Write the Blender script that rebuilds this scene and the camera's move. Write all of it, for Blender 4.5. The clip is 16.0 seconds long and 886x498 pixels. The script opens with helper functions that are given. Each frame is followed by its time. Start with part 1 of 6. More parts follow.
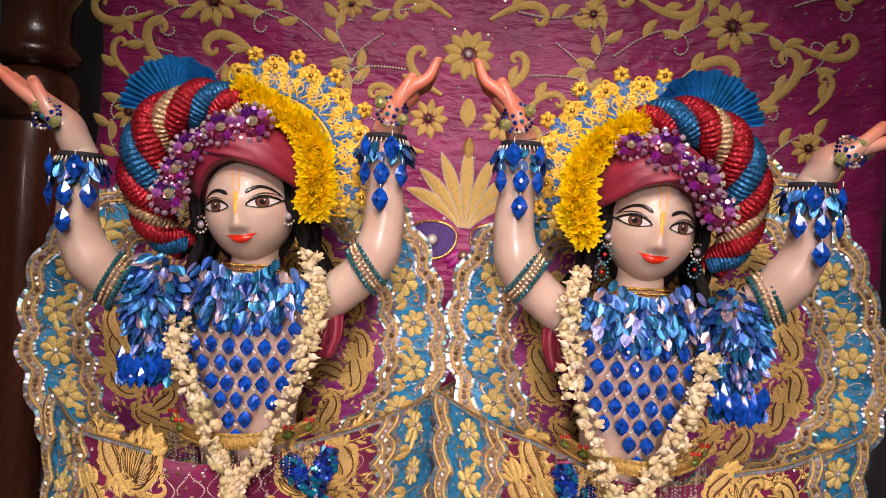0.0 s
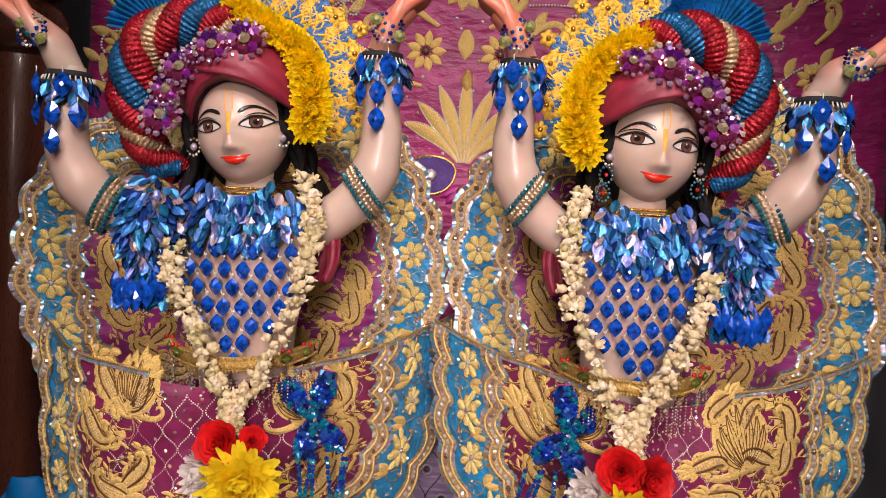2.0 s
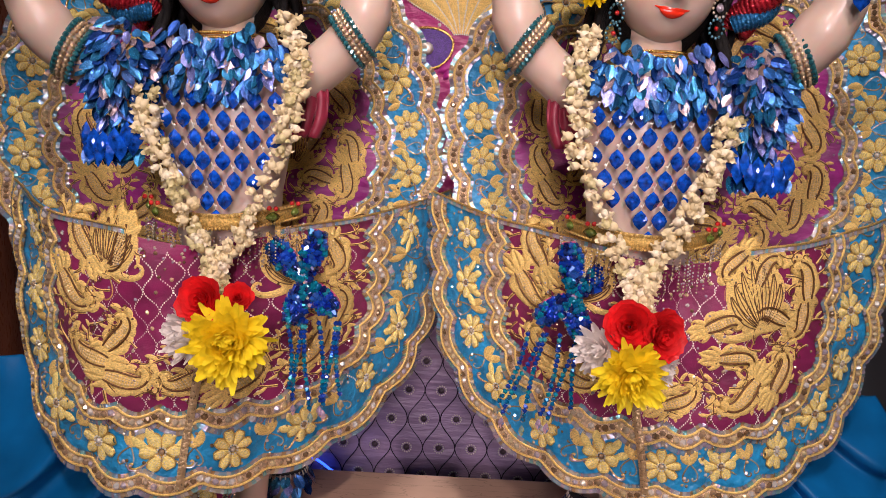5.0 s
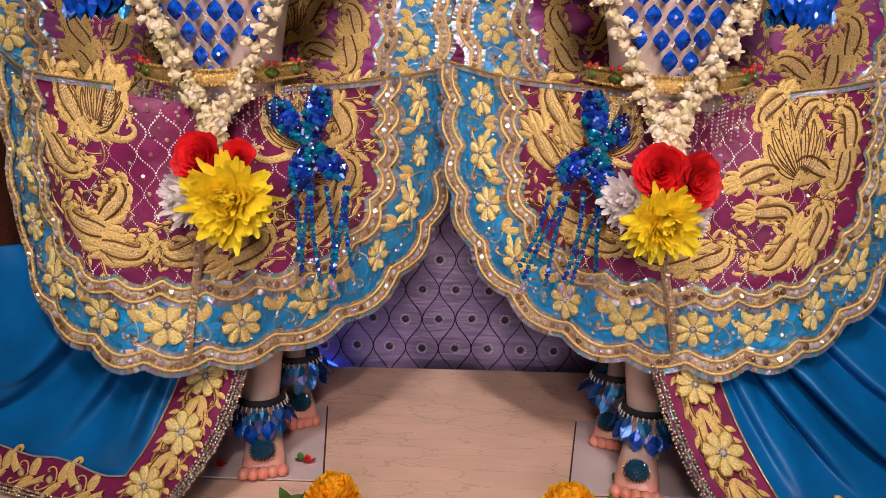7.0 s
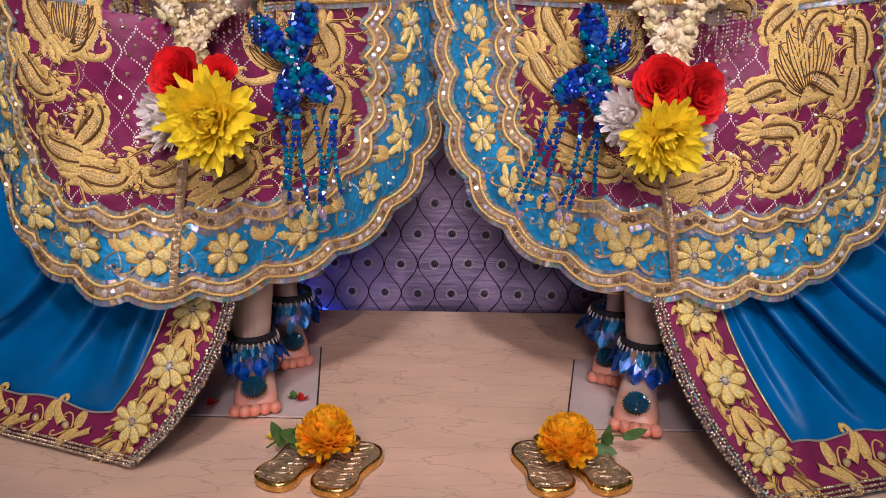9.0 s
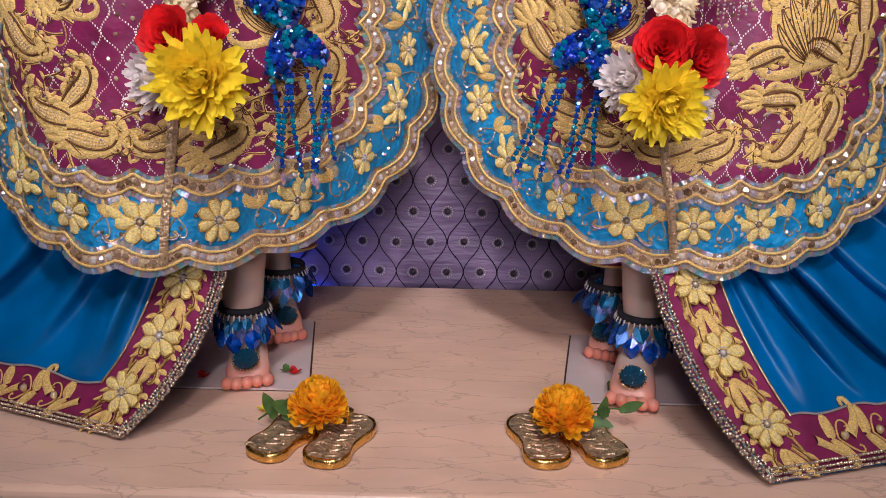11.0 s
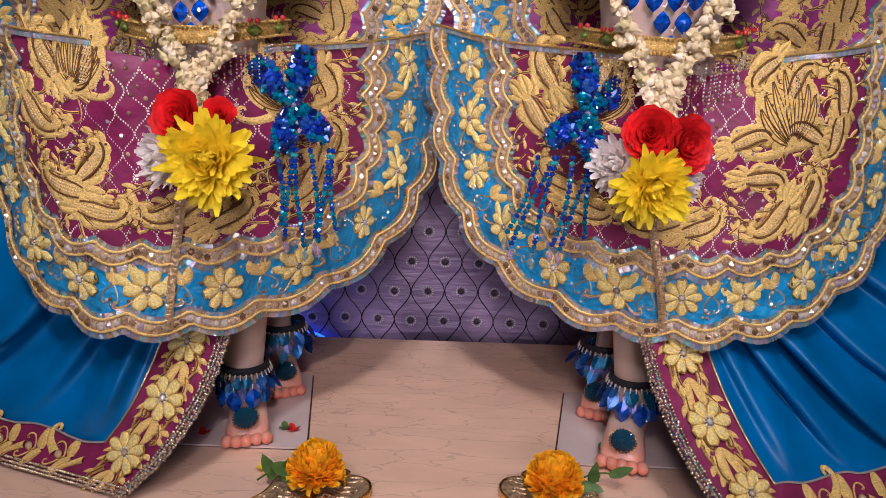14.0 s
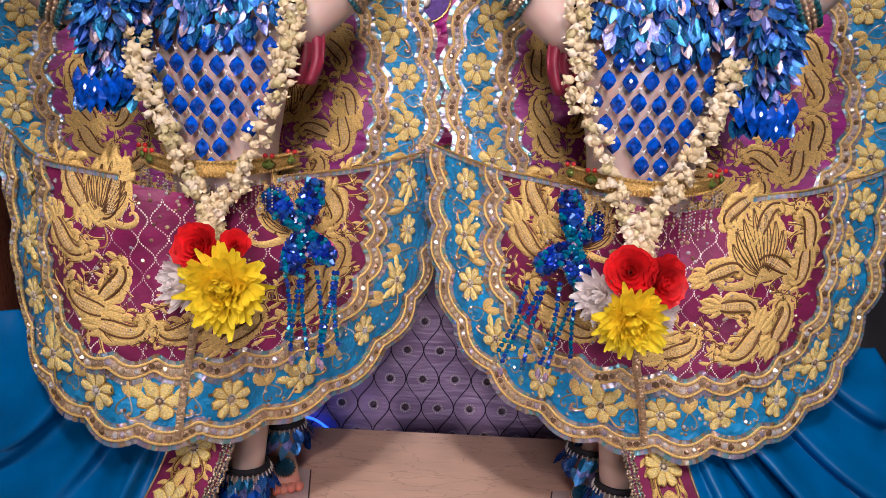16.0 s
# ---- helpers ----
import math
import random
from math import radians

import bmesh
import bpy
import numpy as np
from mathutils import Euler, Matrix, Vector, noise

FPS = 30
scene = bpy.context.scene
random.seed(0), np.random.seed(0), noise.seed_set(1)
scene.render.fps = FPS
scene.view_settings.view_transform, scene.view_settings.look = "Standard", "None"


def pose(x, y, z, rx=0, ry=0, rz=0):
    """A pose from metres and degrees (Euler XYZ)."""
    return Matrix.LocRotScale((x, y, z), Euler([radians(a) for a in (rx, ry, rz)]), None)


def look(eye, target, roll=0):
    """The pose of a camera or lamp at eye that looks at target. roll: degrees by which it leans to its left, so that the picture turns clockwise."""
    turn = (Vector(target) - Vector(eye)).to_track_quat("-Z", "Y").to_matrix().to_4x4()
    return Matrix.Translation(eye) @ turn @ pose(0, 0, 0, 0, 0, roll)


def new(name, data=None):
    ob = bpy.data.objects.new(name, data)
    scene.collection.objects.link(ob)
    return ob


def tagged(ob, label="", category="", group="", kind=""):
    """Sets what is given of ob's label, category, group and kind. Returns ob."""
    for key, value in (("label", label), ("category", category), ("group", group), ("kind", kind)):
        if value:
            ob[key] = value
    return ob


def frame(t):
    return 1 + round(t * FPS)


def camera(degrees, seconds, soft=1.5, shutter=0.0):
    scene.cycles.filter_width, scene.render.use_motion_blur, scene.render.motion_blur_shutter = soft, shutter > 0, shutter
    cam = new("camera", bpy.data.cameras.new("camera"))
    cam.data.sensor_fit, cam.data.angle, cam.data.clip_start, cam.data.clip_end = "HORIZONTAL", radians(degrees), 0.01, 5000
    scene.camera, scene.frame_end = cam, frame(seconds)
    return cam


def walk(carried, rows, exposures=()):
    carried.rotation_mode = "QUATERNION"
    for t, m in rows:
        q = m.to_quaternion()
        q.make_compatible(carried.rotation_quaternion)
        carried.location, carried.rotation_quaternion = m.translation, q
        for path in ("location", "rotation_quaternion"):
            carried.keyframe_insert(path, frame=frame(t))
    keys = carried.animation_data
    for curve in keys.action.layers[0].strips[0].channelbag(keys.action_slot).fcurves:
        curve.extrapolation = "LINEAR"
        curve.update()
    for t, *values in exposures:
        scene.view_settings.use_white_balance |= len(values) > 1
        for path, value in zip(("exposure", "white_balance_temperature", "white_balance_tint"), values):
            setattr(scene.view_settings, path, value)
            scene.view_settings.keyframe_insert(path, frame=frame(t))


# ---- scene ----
cam = camera(59.6, 16.0, soft=0.85)
PATH = [
    (0, (0.034, -1.003, 0.823), (-0.022, 0.996, 0.798), 3.4),
    (0.5, (0.039, -1.0, 0.813), (-0.01, 0.999, 0.768), 3.1),
    (1, (0.041, -0.997, 0.799), (-0.009, 1.001, 0.727), 2.8),
    (1.5, (0.038, -0.995, 0.787), (-0.012, 1.003, 0.696), 3.1),
    (2, (0.038, -0.987, 0.771), (-0.011, 1.009, 0.645), 3.1),
    (2.5, (0.038, -0.98, 0.762), (-0.009, 1.015, 0.622), 2.8),
    (3, (0.037, -0.966, 0.739), (-0.01, 1.025, 0.561), 2.7),
    (3.2, (0.036, -0.965, 0.734), (-0.014, 1.027, 0.554), 2.6),
    (5.3, (0.047, -0.92, 0.649), (0.008, 1.052, 0.319), 2.7),
    (5.5, (0.045, -0.915, 0.636), (0.006, 1.054, 0.289), 2.8),
    (6, (0.047, -0.901, 0.605), (0.009, 1.061, 0.214), 2.4),
    (6.5, (0.049, -0.891, 0.584), (0.003, 1.063, 0.161), 1.6),
    (7, (0.04, -0.886, 0.561), (-0.017, 1.06, 0.103), 0.9),
    (7.5, (0.042, -0.88, 0.547), (-0.017, 1.058, 0.057), 0.6),
    (8, (0.042, -0.875, 0.541), (-0.018, 1.058, 0.031), 0.3),
    (8.5, (0.047, -0.869, 0.525), (-0.006, 1.059, -0.003), 0.4),
    (9, (0.046, -0.865, 0.51), (-0.005, 1.058, -0.038), 0.4),
    (11.5, (0.047, -0.855, 0.482), (0.01, 1.058, -0.101), 0.9),
    (12, (0.048, -0.854, 0.48), (0.014, 1.057, -0.108), 0.9),
    (12.5, (0.048, -0.859, 0.489), (0.015, 1.058, -0.08), 1.0),
    (13, (0.045, -0.863, 0.507), (0.006, 1.06, -0.041), 1.0),
    (13.5, (0.049, -0.867, 0.522), (0.009, 1.061, -0.006), 1.1),
    (14, (0.049, -0.874, 0.541), (0.01, 1.059, 0.032), 1.5),
    (14.5, (0.049, -0.886, 0.568), (0.006, 1.056, 0.095), 2.0),
    (15, (0.048, -0.896, 0.585), (0.011, 1.053, 0.138), 2.2),
    (15.5, (0.043, -0.908, 0.606), (0.006, 1.049, 0.195), 2.3),
    (16, (0.046, -0.923, 0.633), (0.014, 1.042, 0.265), 2.5),
]
walk(cam, [(t, look(eye, target, roll)) for t, eye, target, roll in PATH],
     [(0, -0.03, 6900, 15), (3, -0.05, 6600, 12), (6, 0.0, 6550, 16), (9, -0.02, 6050, 14), (11.5, -0.02, 5850, 13), (16, 0.0, 6020, 14)])

# ---- light ----
world = bpy.data.worlds.new("hall_air")
scene.world = world
world.use_nodes = True
world.node_tree.nodes["Background"].inputs[0].default_value = (1.0, 0.86, 0.72, 1)
world.node_tree.nodes["Background"].inputs[1].default_value = 0.02
scene.view_settings.exposure = 0.0


def area_lamp(name, eye, target, size, watts, colour):
    data = bpy.data.lights.new(name, "AREA")
    data.shape, data.size, data.energy, data.color = "DISK", size, watts, colour
    ob = new(name, data)
    ob.matrix_world = look(eye, target)
    return ob


def spot_lamp(name, eye, target, watts, cone, blend, size, colour):
    data = bpy.data.lights.new(name, "SPOT")
    data.energy, data.spot_size, data.spot_blend, data.shadow_soft_size, data.color = watts, radians(cone), blend, size, colour
    ob = new(name, data)
    ob.matrix_world = look(eye, target)
    return ob


spot_lamp("spot_lamp_a", (-0.50, -2.1, 2.15), (0.06, 0.3, 0.48), 90, 40, 1.0, 0.06, (1.0, 0.83, 0.77))
spot_lamp("spot_lamp_b", (0.52, -2.2, 2.15), (0.0, 0.3, 0.48), 132, 40, 1.0, 0.06, (1.0, 0.83, 0.77))
spot_lamp("spot_lamp_c", (0.0, -1.7, 2.45), (0.02, 0.3, 0.45), 85, 64, 0.9, 0.10, (1.0, 0.92, 0.86))
# Added frontal fill to brighten skirts and lower drape; no known source.
spot_lamp("hall_lamp", (0.08, -2.9, 1.25), (0.05, 0.5, 0.5), 258, 28, 1.0, 0.35, (1.0, 0.87, 0.93))
# Added soft overhead fill for general brightness; stands for no known fitting.
area_lamp("ceiling_panel_lamp", (0.0, -1.3, 2.65), (0, -0.5, 0), 1.0, 12, (0.96, 0.93, 1.0))
area_lamp("blue_lamp", (-0.42, 0.70, 0.02), (-0.2, 0.78, 0.0), 0.04, 0.16, (0.12, 0.2, 1.0))


# ---- materials ----
def ramp_fill(node, cols):
    els = node.color_ramp.elements
    node.color_ramp.interpolation = "CONSTANT"
    while len(els) < len(cols):
        els.new(0.5)
    for k, c in enumerate(cols):
        els[k].position = k / len(cols)
        els[k].color = (*c, 1)


def mat(name, col, rough=0.6, metal=0.0, var=0.25, scale=40.0, bump=0.15, bscale=350.0, stretch=(1, 1, 1),
        sheen=0.0, coat=0.0, sss=0.0, islands=None, dist=0.002, trans=0.0, per_object=False, glow=0.0, spec=0.5):
    m = bpy.data.materials.new(name)
    m.use_nodes = True
    nt = m.node_tree
    n, l = nt.nodes, nt.links
    bs = n["Principled BSDF"]
    tc, mp = n.new("ShaderNodeTexCoord"), n.new("ShaderNodeMapping")
    mp.inputs["Scale"].default_value = stretch
    l.new(tc.outputs["Object"], mp.inputs["Vector"])
    n1, n2 = n.new("ShaderNodeTexNoise"), n.new("ShaderNodeTexNoise")
    n1.inputs["Scale"].default_value, n2.inputs["Scale"].default_value = scale, bscale
    n1.inputs["Detail"].default_value = 4
    for q in (n1, n2):
        l.new(mp.outputs[0], q.inputs["Vector"])
    if islands:
        g = n.new("ShaderNodeObjectInfo" if per_object else "ShaderNodeNewGeometry")
        rp = n.new("ShaderNodeValToRGB")
        ramp_fill(rp, islands)
        l.new(g.outputs["Random" if per_object else "Random Per Island"], rp.inputs[0])
        src = rp.outputs[0]
    else:
        rgb = n.new("ShaderNodeRGB")
        rgb.outputs[0].default_value = (*col, 1)
        src = rgb.outputs[0]
    mul = n.new("ShaderNodeMix")
    mul.data_type, mul.blend_type = "RGBA", "MULTIPLY"
    mul.inputs[0].default_value = 1.0
    mr = n.new("ShaderNodeMapRange")
    mr.inputs["From Min"].default_value, mr.inputs["From Max"].default_value = 0.3, 0.7
    mr.inputs["To Min"].default_value, mr.inputs["To Max"].default_value = 1 - var, 1 + var
    l.new(n1.outputs[0], mr.inputs["Value"])
    l.new(src, mul.inputs[6])
    l.new(mr.outputs[0], mul.inputs[7])
    l.new(mul.outputs[2], bs.inputs["Base Color"])
    rr = n.new("ShaderNodeMapRange")
    rr.inputs["To Min"].default_value, rr.inputs["To Max"].default_value = max(rough - 0.12, 0.03), min(rough + 0.12, 1)
    l.new(n2.outputs[0], rr.inputs["Value"])
    l.new(rr.outputs[0], bs.inputs["Roughness"])
    bs.inputs["Metallic"].default_value = metal
    bs.inputs["Sheen Weight"].default_value = sheen
    bs.inputs["Coat Weight"].default_value = coat
    bs.inputs["Coat Roughness"].default_value = 0.08
    bs.inputs["Subsurface Weight"].default_value = sss
    bs.inputs["Subsurface Scale"].default_value = 0.012
    bs.inputs["Transmission Weight"].default_value = trans
    bs.inputs["Specular IOR Level"].default_value = spec
    if glow:
        tr, ms = n.new("ShaderNodeBsdfTranslucent"), n.new("ShaderNodeMixShader")
        ms.inputs[0].default_value = glow
        l.new(mul.outputs[2], tr.inputs["Color"])
        l.new(bs.outputs[0], ms.inputs[1])
        l.new(tr.outputs[0], ms.inputs[2])
        l.new(ms.outputs[0], n["Material Output"].inputs["Surface"])
    if bump:
        b = n.new("ShaderNodeBump")
        b.inputs["Strength"].default_value, b.inputs["Distance"].default_value = bump, dist
        l.new(n2.outputs[0], b.inputs["Height"])
        l.new(b.outputs[0], bs.inputs["Normal"])
    return m


def add_folds(m, stretch, scale, strength, dist):
    """Second, larger relief under the fine one."""
    n, l = m.node_tree.nodes, m.node_tree.links
    tc, mp, nz, b = (n.new("ShaderNodeTexCoord"), n.new("ShaderNodeMapping"), n.new("ShaderNodeTexNoise"), n.new("ShaderNodeBump"))
    mp.inputs["Scale"].default_value = stretch
    nz.inputs["Scale"].default_value, nz.inputs["Detail"].default_value = scale, 3
    b.inputs["Strength"].default_value, b.inputs["Distance"].default_value = strength, dist
    l.new(tc.outputs["Object"], mp.inputs["Vector"])
    l.new(mp.outputs[0], nz.inputs["Vector"])
    l.new(nz.outputs[0], b.inputs["Height"])
    fine = [q for q in n if q.type == "BUMP" and q != b][0]
    l.new(b.outputs[0], fine.inputs["Normal"])
    return m


GOLD_THREAD = mat("gold_thread", (0.66, 0.43, 0.13), 0.32, 0.7, 0.4, 420, 0.8, 900)
GOLD_SILK = mat("gold_silk_embroidery", (0.86, 0.59, 0.19), 0.46, 0.12, 0.34, 420, 0.8, 1100, (1, 1, 2))
# Brown for lines that paint the shade between embroidery cords.
SHADE_THREAD = mat("brown_bead_thread", (0.16, 0.07, 0.025), 0.4, 0.4, 0.5, 400, 0.6, 900)
GOLD_METAL = mat("gilded_metal", (0.72, 0.46, 0.13), 0.25, 1.0, 0.15, 60, 0.2, 300)
SILVER_GILT = mat("embossed_silver_gilt", (0.58, 0.42, 0.26), 0.38, 0.7, 0.4, 90, 0.9, 160, dist=0.004)
FLOWER_SILK = mat("yellow_gold_silk_petals", (0.88, 0.69, 0.23), 0.45, 0.1, 0.34, 420, 0.8, 1100, (1, 1, 2))
SEED_GOLD = mat("gold_seed_beads", (0.80, 0.60, 0.34), 0.3, 0.3, 0.3, 200, 0.0, 300, coat=0.5)
ANTIQUE_GOLD = mat("antique_gold_braid", (0.60, 0.42, 0.27), 0.4, 0.4, 0.5, 500, 0.8, 900)
IVORY_BEAD = mat("pearl_beads", (0.72, 0.66, 0.58), 0.3, 0.2, 0.2, 200, 0.0, 300, coat=0.5)
CRYSTAL = mat("crystal_stones", (0.8, 0.7, 0.55), 0.10, 0.55, 0.1, 100, 0.0, 300,
              islands=[(0.704, 0.581, 0.422), (0.440, 0.299, 0.194), (0.836, 0.792, 0.748), (0.581, 0.493, 0.581), (0.246, 0.150, 0.079), (0.792, 0.634, 0.370)], coat=0.8)
SEQUIN = mat("iridescent_sequin_ribbon", (0.6, 0.6, 0.7), 0.22, 0.7, 0.15, 100, 0.5, 500,
             islands=[(0.55, 0.55, 0.68), (0.35, 0.55, 0.75), (0.62, 0.50, 0.66), (0.70, 0.62, 0.50), (0.30, 0.62, 0.66), (0.72, 0.70, 0.72), (0.6, 0.42, 0.25)])
PURPLE_SILK = add_folds(mat("magenta_purple_silk", (0.26, 0.012, 0.165), 0.42, 0.0, 0.3, 30, 0.25, 900, (1, 1, 2), sheen=0.06), (14, 14, 30), 2.0, 0.5, 0.01)
MAROON_SILK = add_folds(mat("maroon_net_silk", (0.175, 0.007, 0.062), 0.5, 0.0, 0.3, 30, 0.25, 900, sheen=0.06), (14, 14, 20), 2.0, 0.4, 0.01)
DRAPE_SILK = add_folds(mat("purple_crinkled_silk", (0.300, 0.012, 0.115), 0.40, 0.0, 0.25, 12, 0.3, 500, (1, 1, 1.6), sheen=0.06), (12, 12, 26), 2.2, 0.7, 0.012)
VIOLET_SATIN = add_folds(mat("violet_grey_satin", (0.39, 0.27, 0.43), 0.38, 0.0, 0.2, 10, 0.2, 700, sheen=0.05), (6, 6, 26), 2.5, 0.7, 0.012)
TURQUOISE = add_folds(mat("turquoise_silk", (0.006, 0.22, 0.46), 0.45, 0.0, 0.3, 40, 0.25, 900, sheen=0.05), (34, 34, 34), 2.0, 0.9, 0.008)
TEAL_SATIN = add_folds(mat("teal_blue_satin", (0.0005, 0.115, 0.33), 0.36, 0.0, 0.2, 12, 0.15, 900, spec=0.25), (10, 10, 14), 1.6, 0.3, 0.006)
TURBAN_CLOTH = add_folds(mat("maroon_turban_silk", (0.23, 0.012, 0.035), 0.45, 0.0, 0.2, 30, 0.25, 900, sheen=0.05), (12, 12, 18), 1.6, 0.35, 0.01)
BLACK_HAIR = mat("black_hair", (0.006, 0.005, 0.005), 0.6, 0.0, 0.3, 80, 0.6, 500, (3, 3, 0.4), spec=0.15)
BLACK_CLOTH = mat("black_velvet", (0.010, 0.010, 0.014), 0.8, 0.0, 0.3, 80, 0.2, 900)
LEAF_BLUE = mat("blue_foil_leaves", (0.1, 0.3, 0.7), 0.24, 0.6, 0.4, 150, 0.4, 500,
                islands=[(0.014, 0.072, 0.33), (0.030, 0.15, 0.48), (0.09, 0.20, 0.53), (0.007, 0.04, 0.20), (0.22, 0.24, 0.56), (0.014, 0.16, 0.32), (0.045, 0.23, 0.53), (0.011, 0.10, 0.30), (0.55, 0.41, 0.44), (0.007, 0.06, 0.16)])
# The strong colour noise paints in the facets' dark and bright reflections.
GEM_BLUE = mat("sapphire_glass", (0.003, 0.065, 0.42), 0.09, 0.2, 0.8, 120, 0.0, 100, coat=0.5)
GEM_MIX = mat("blue_teal_rhinestones", (0.0, 0.1, 0.5), 0.08, 0.5, 0.2, 80, 0.0, 100, coat=1.0,
              islands=[(0.004, 0.02, 0.30), (0.01, 0.07, 0.50), (0.0, 0.12, 0.26), (0.0, 0.22, 0.34), (0.01, 0.03, 0.16), (0.004, 0.04, 0.36), (0.02, 0.10, 0.42), (0.005, 0.01, 0.10)])
GEM_PURPLE = mat("amethyst_rhinestones", (0.2, 0.02, 0.3), 0.08, 0.5, 0.2, 80, 0.0, 100, coat=1.0,
                 islands=[(0.16, 0.01, 0.30), (0.30, 0.02, 0.30), (0.10, 0.01, 0.18), (0.45, 0.12, 0.50), (0.20, 0.02, 0.08)])
GEM_PINK = mat("pink_clear_crystal", (0.6, 0.4, 0.5), 0.08, 0.6, 0.2, 80, 0.0, 100, coat=1.0,
               islands=[(0.70, 0.55, 0.62), (0.45, 0.20, 0.36), (0.80, 0.70, 0.60), (0.30, 0.10, 0.22), (0.62, 0.40, 0.55)])
GEM_AURORA = mat("aurora_crystal", (0.6, 0.6, 0.7), 0.08, 0.7, 0.2, 80, 0.0, 100, coat=1.0,
                 islands=[(0.75, 0.55, 0.75), (0.45, 0.65, 0.55), (0.75, 0.65, 0.40), (0.55, 0.6, 0.8)])
GEM_RED = mat("red_enamel", (0.5, 0.02, 0.02), 0.2, 0.0, 0.2, 80, 0.0, 100, coat=1.0)
ENAMEL_GREEN = mat("green_enamel", (0.10, 0.14, 0.02), 0.25, 0.2, 0.3, 80, 0.0, 100, coat=0.6)
FOIL_RED = mat("red_sequin_cloth", (0.34, 0.010, 0.02), 0.28, 0.55, 0.3, 60, 0.8, 260, (1, 1, 1), dist=0.004)
FOIL_BLUE = mat("blue_sequin_cloth", (0.012, 0.12, 0.28), 0.28, 0.6, 0.3, 60, 0.8, 260, dist=0.004)
FOIL_GOLD = mat("champagne_sequin_cloth", (0.52, 0.36, 0.20), 0.3, 0.6, 0.3, 60, 0.8, 260, dist=0.004)
FAN_BLUE = mat("blue_lame_pleats", (0.015, 0.26, 0.56), 0.32, 0.45, 0.3, 50, 0.6, 260, dist=0.003)
CREST_GOLD = mat("yellow_gold_cord", (0.74, 0.45, 0.05), 0.38, 0.4, 0.25, 80, 0.6, 800)
CREST_BLUE = mat("steel_blue_cord", (0.05, 0.15, 0.36), 0.4, 0.3, 0.25, 80, 0.6, 800)
PETAL_YELLOW = mat("yellow_chrysanthemum_petals", (0.98, 0.77, 0.008), 0.6, 0.0, 0.10, 60, 0.2, 400, glow=0.42)
PETAL_LEMON = mat("lemon_chrysanthemum_petals", (0.97, 0.80, 0.03), 0.6, 0.0, 0.10, 60, 0.2, 400, glow=0.42)
PETAL_WHITE = mat("white_chrysanthemum_petals", (0.86, 0.80, 0.76), 0.6, 0.0, 0.08, 60, 0.2, 400, glow=0.42)
PETAL_RED = mat("red_rose_petals", (0.74, 0.018, 0.020), 0.5, 0.0, 0.25, 60, 0.2, 300, glow=0.42)
PETAL_ORANGE = mat("orange_marigold_petals", (1.0, 0.56, 0.010), 0.55, 0.0, 0.2, 80, 0.2, 400, glow=0.42)
JASMINE = mat("ivory_flower_buds", (0.76, 0.70, 0.54), 0.5, 0.0, 0.1, 90, 0.2, 300,
              islands=[(0.80, 0.67, 0.43), (0.72, 0.59, 0.35), (0.86, 0.76, 0.57), (0.78, 0.65, 0.40), (0.64, 0.55, 0.29)], per_object=True, glow=0.25)
LEAF_GREEN = mat("green_leaf", (0.075, 0.16, 0.035), 0.5, 0.0, 0.4, 60, 0.3, 300, glow=0.25)
LIP_RED = mat("vermilion_paint", (0.72, 0.030, 0.010), 0.2, 0.0, 0.05, 60, 0.0, 300, coat=0.4)
INK = mat("black_paint", (0.012, 0.008, 0.008), 0.3, 0.0, 0.1, 60, 0.0, 300, coat=0.3)
EYE_WHITE = mat("white_paint", (0.70, 0.64, 0.62), 0.25, 0.0, 0.03, 60, 0.0, 300, coat=0.3)
EYE_BROWN = mat("brown_paint", (0.13, 0.058, 0.040), 0.25, 0.0, 0.1, 60, 0.0, 300, coat=0.4)
TILAK = mat("saffron_paste", (0.78, 0.36, 0.05), 0.6, 0.0, 0.15, 90, 0.2, 400)
DARK_WOOD = mat("dark_polished_wood", (0.060, 0.017, 0.008), 0.30, 0.0, 0.45, 6, 0.15, 90, (5, 5, 0.6), coat=0.4)
WALL_PAINT = mat("grey_wall_paint", (0.13, 0.13, 0.15), 0.7, 0.0, 0.06, 4, 0.1, 200)
ROOM_PAINT = mat("cream_wall_paint", (0.45, 0.41, 0.36), 0.7, 0.0, 0.06, 4, 0.1, 200)
PINK_SLAB = mat("pinkish_white_marble", (0.62, 0.50, 0.47), 0.22, 0.0, 0.08, 14, 0.03, 200, coat=0.2)
JOINT = mat("dark_joint", (0.05, 0.025, 0.015), 0.8, 0.0, 0.2, 60, 0.1, 200)


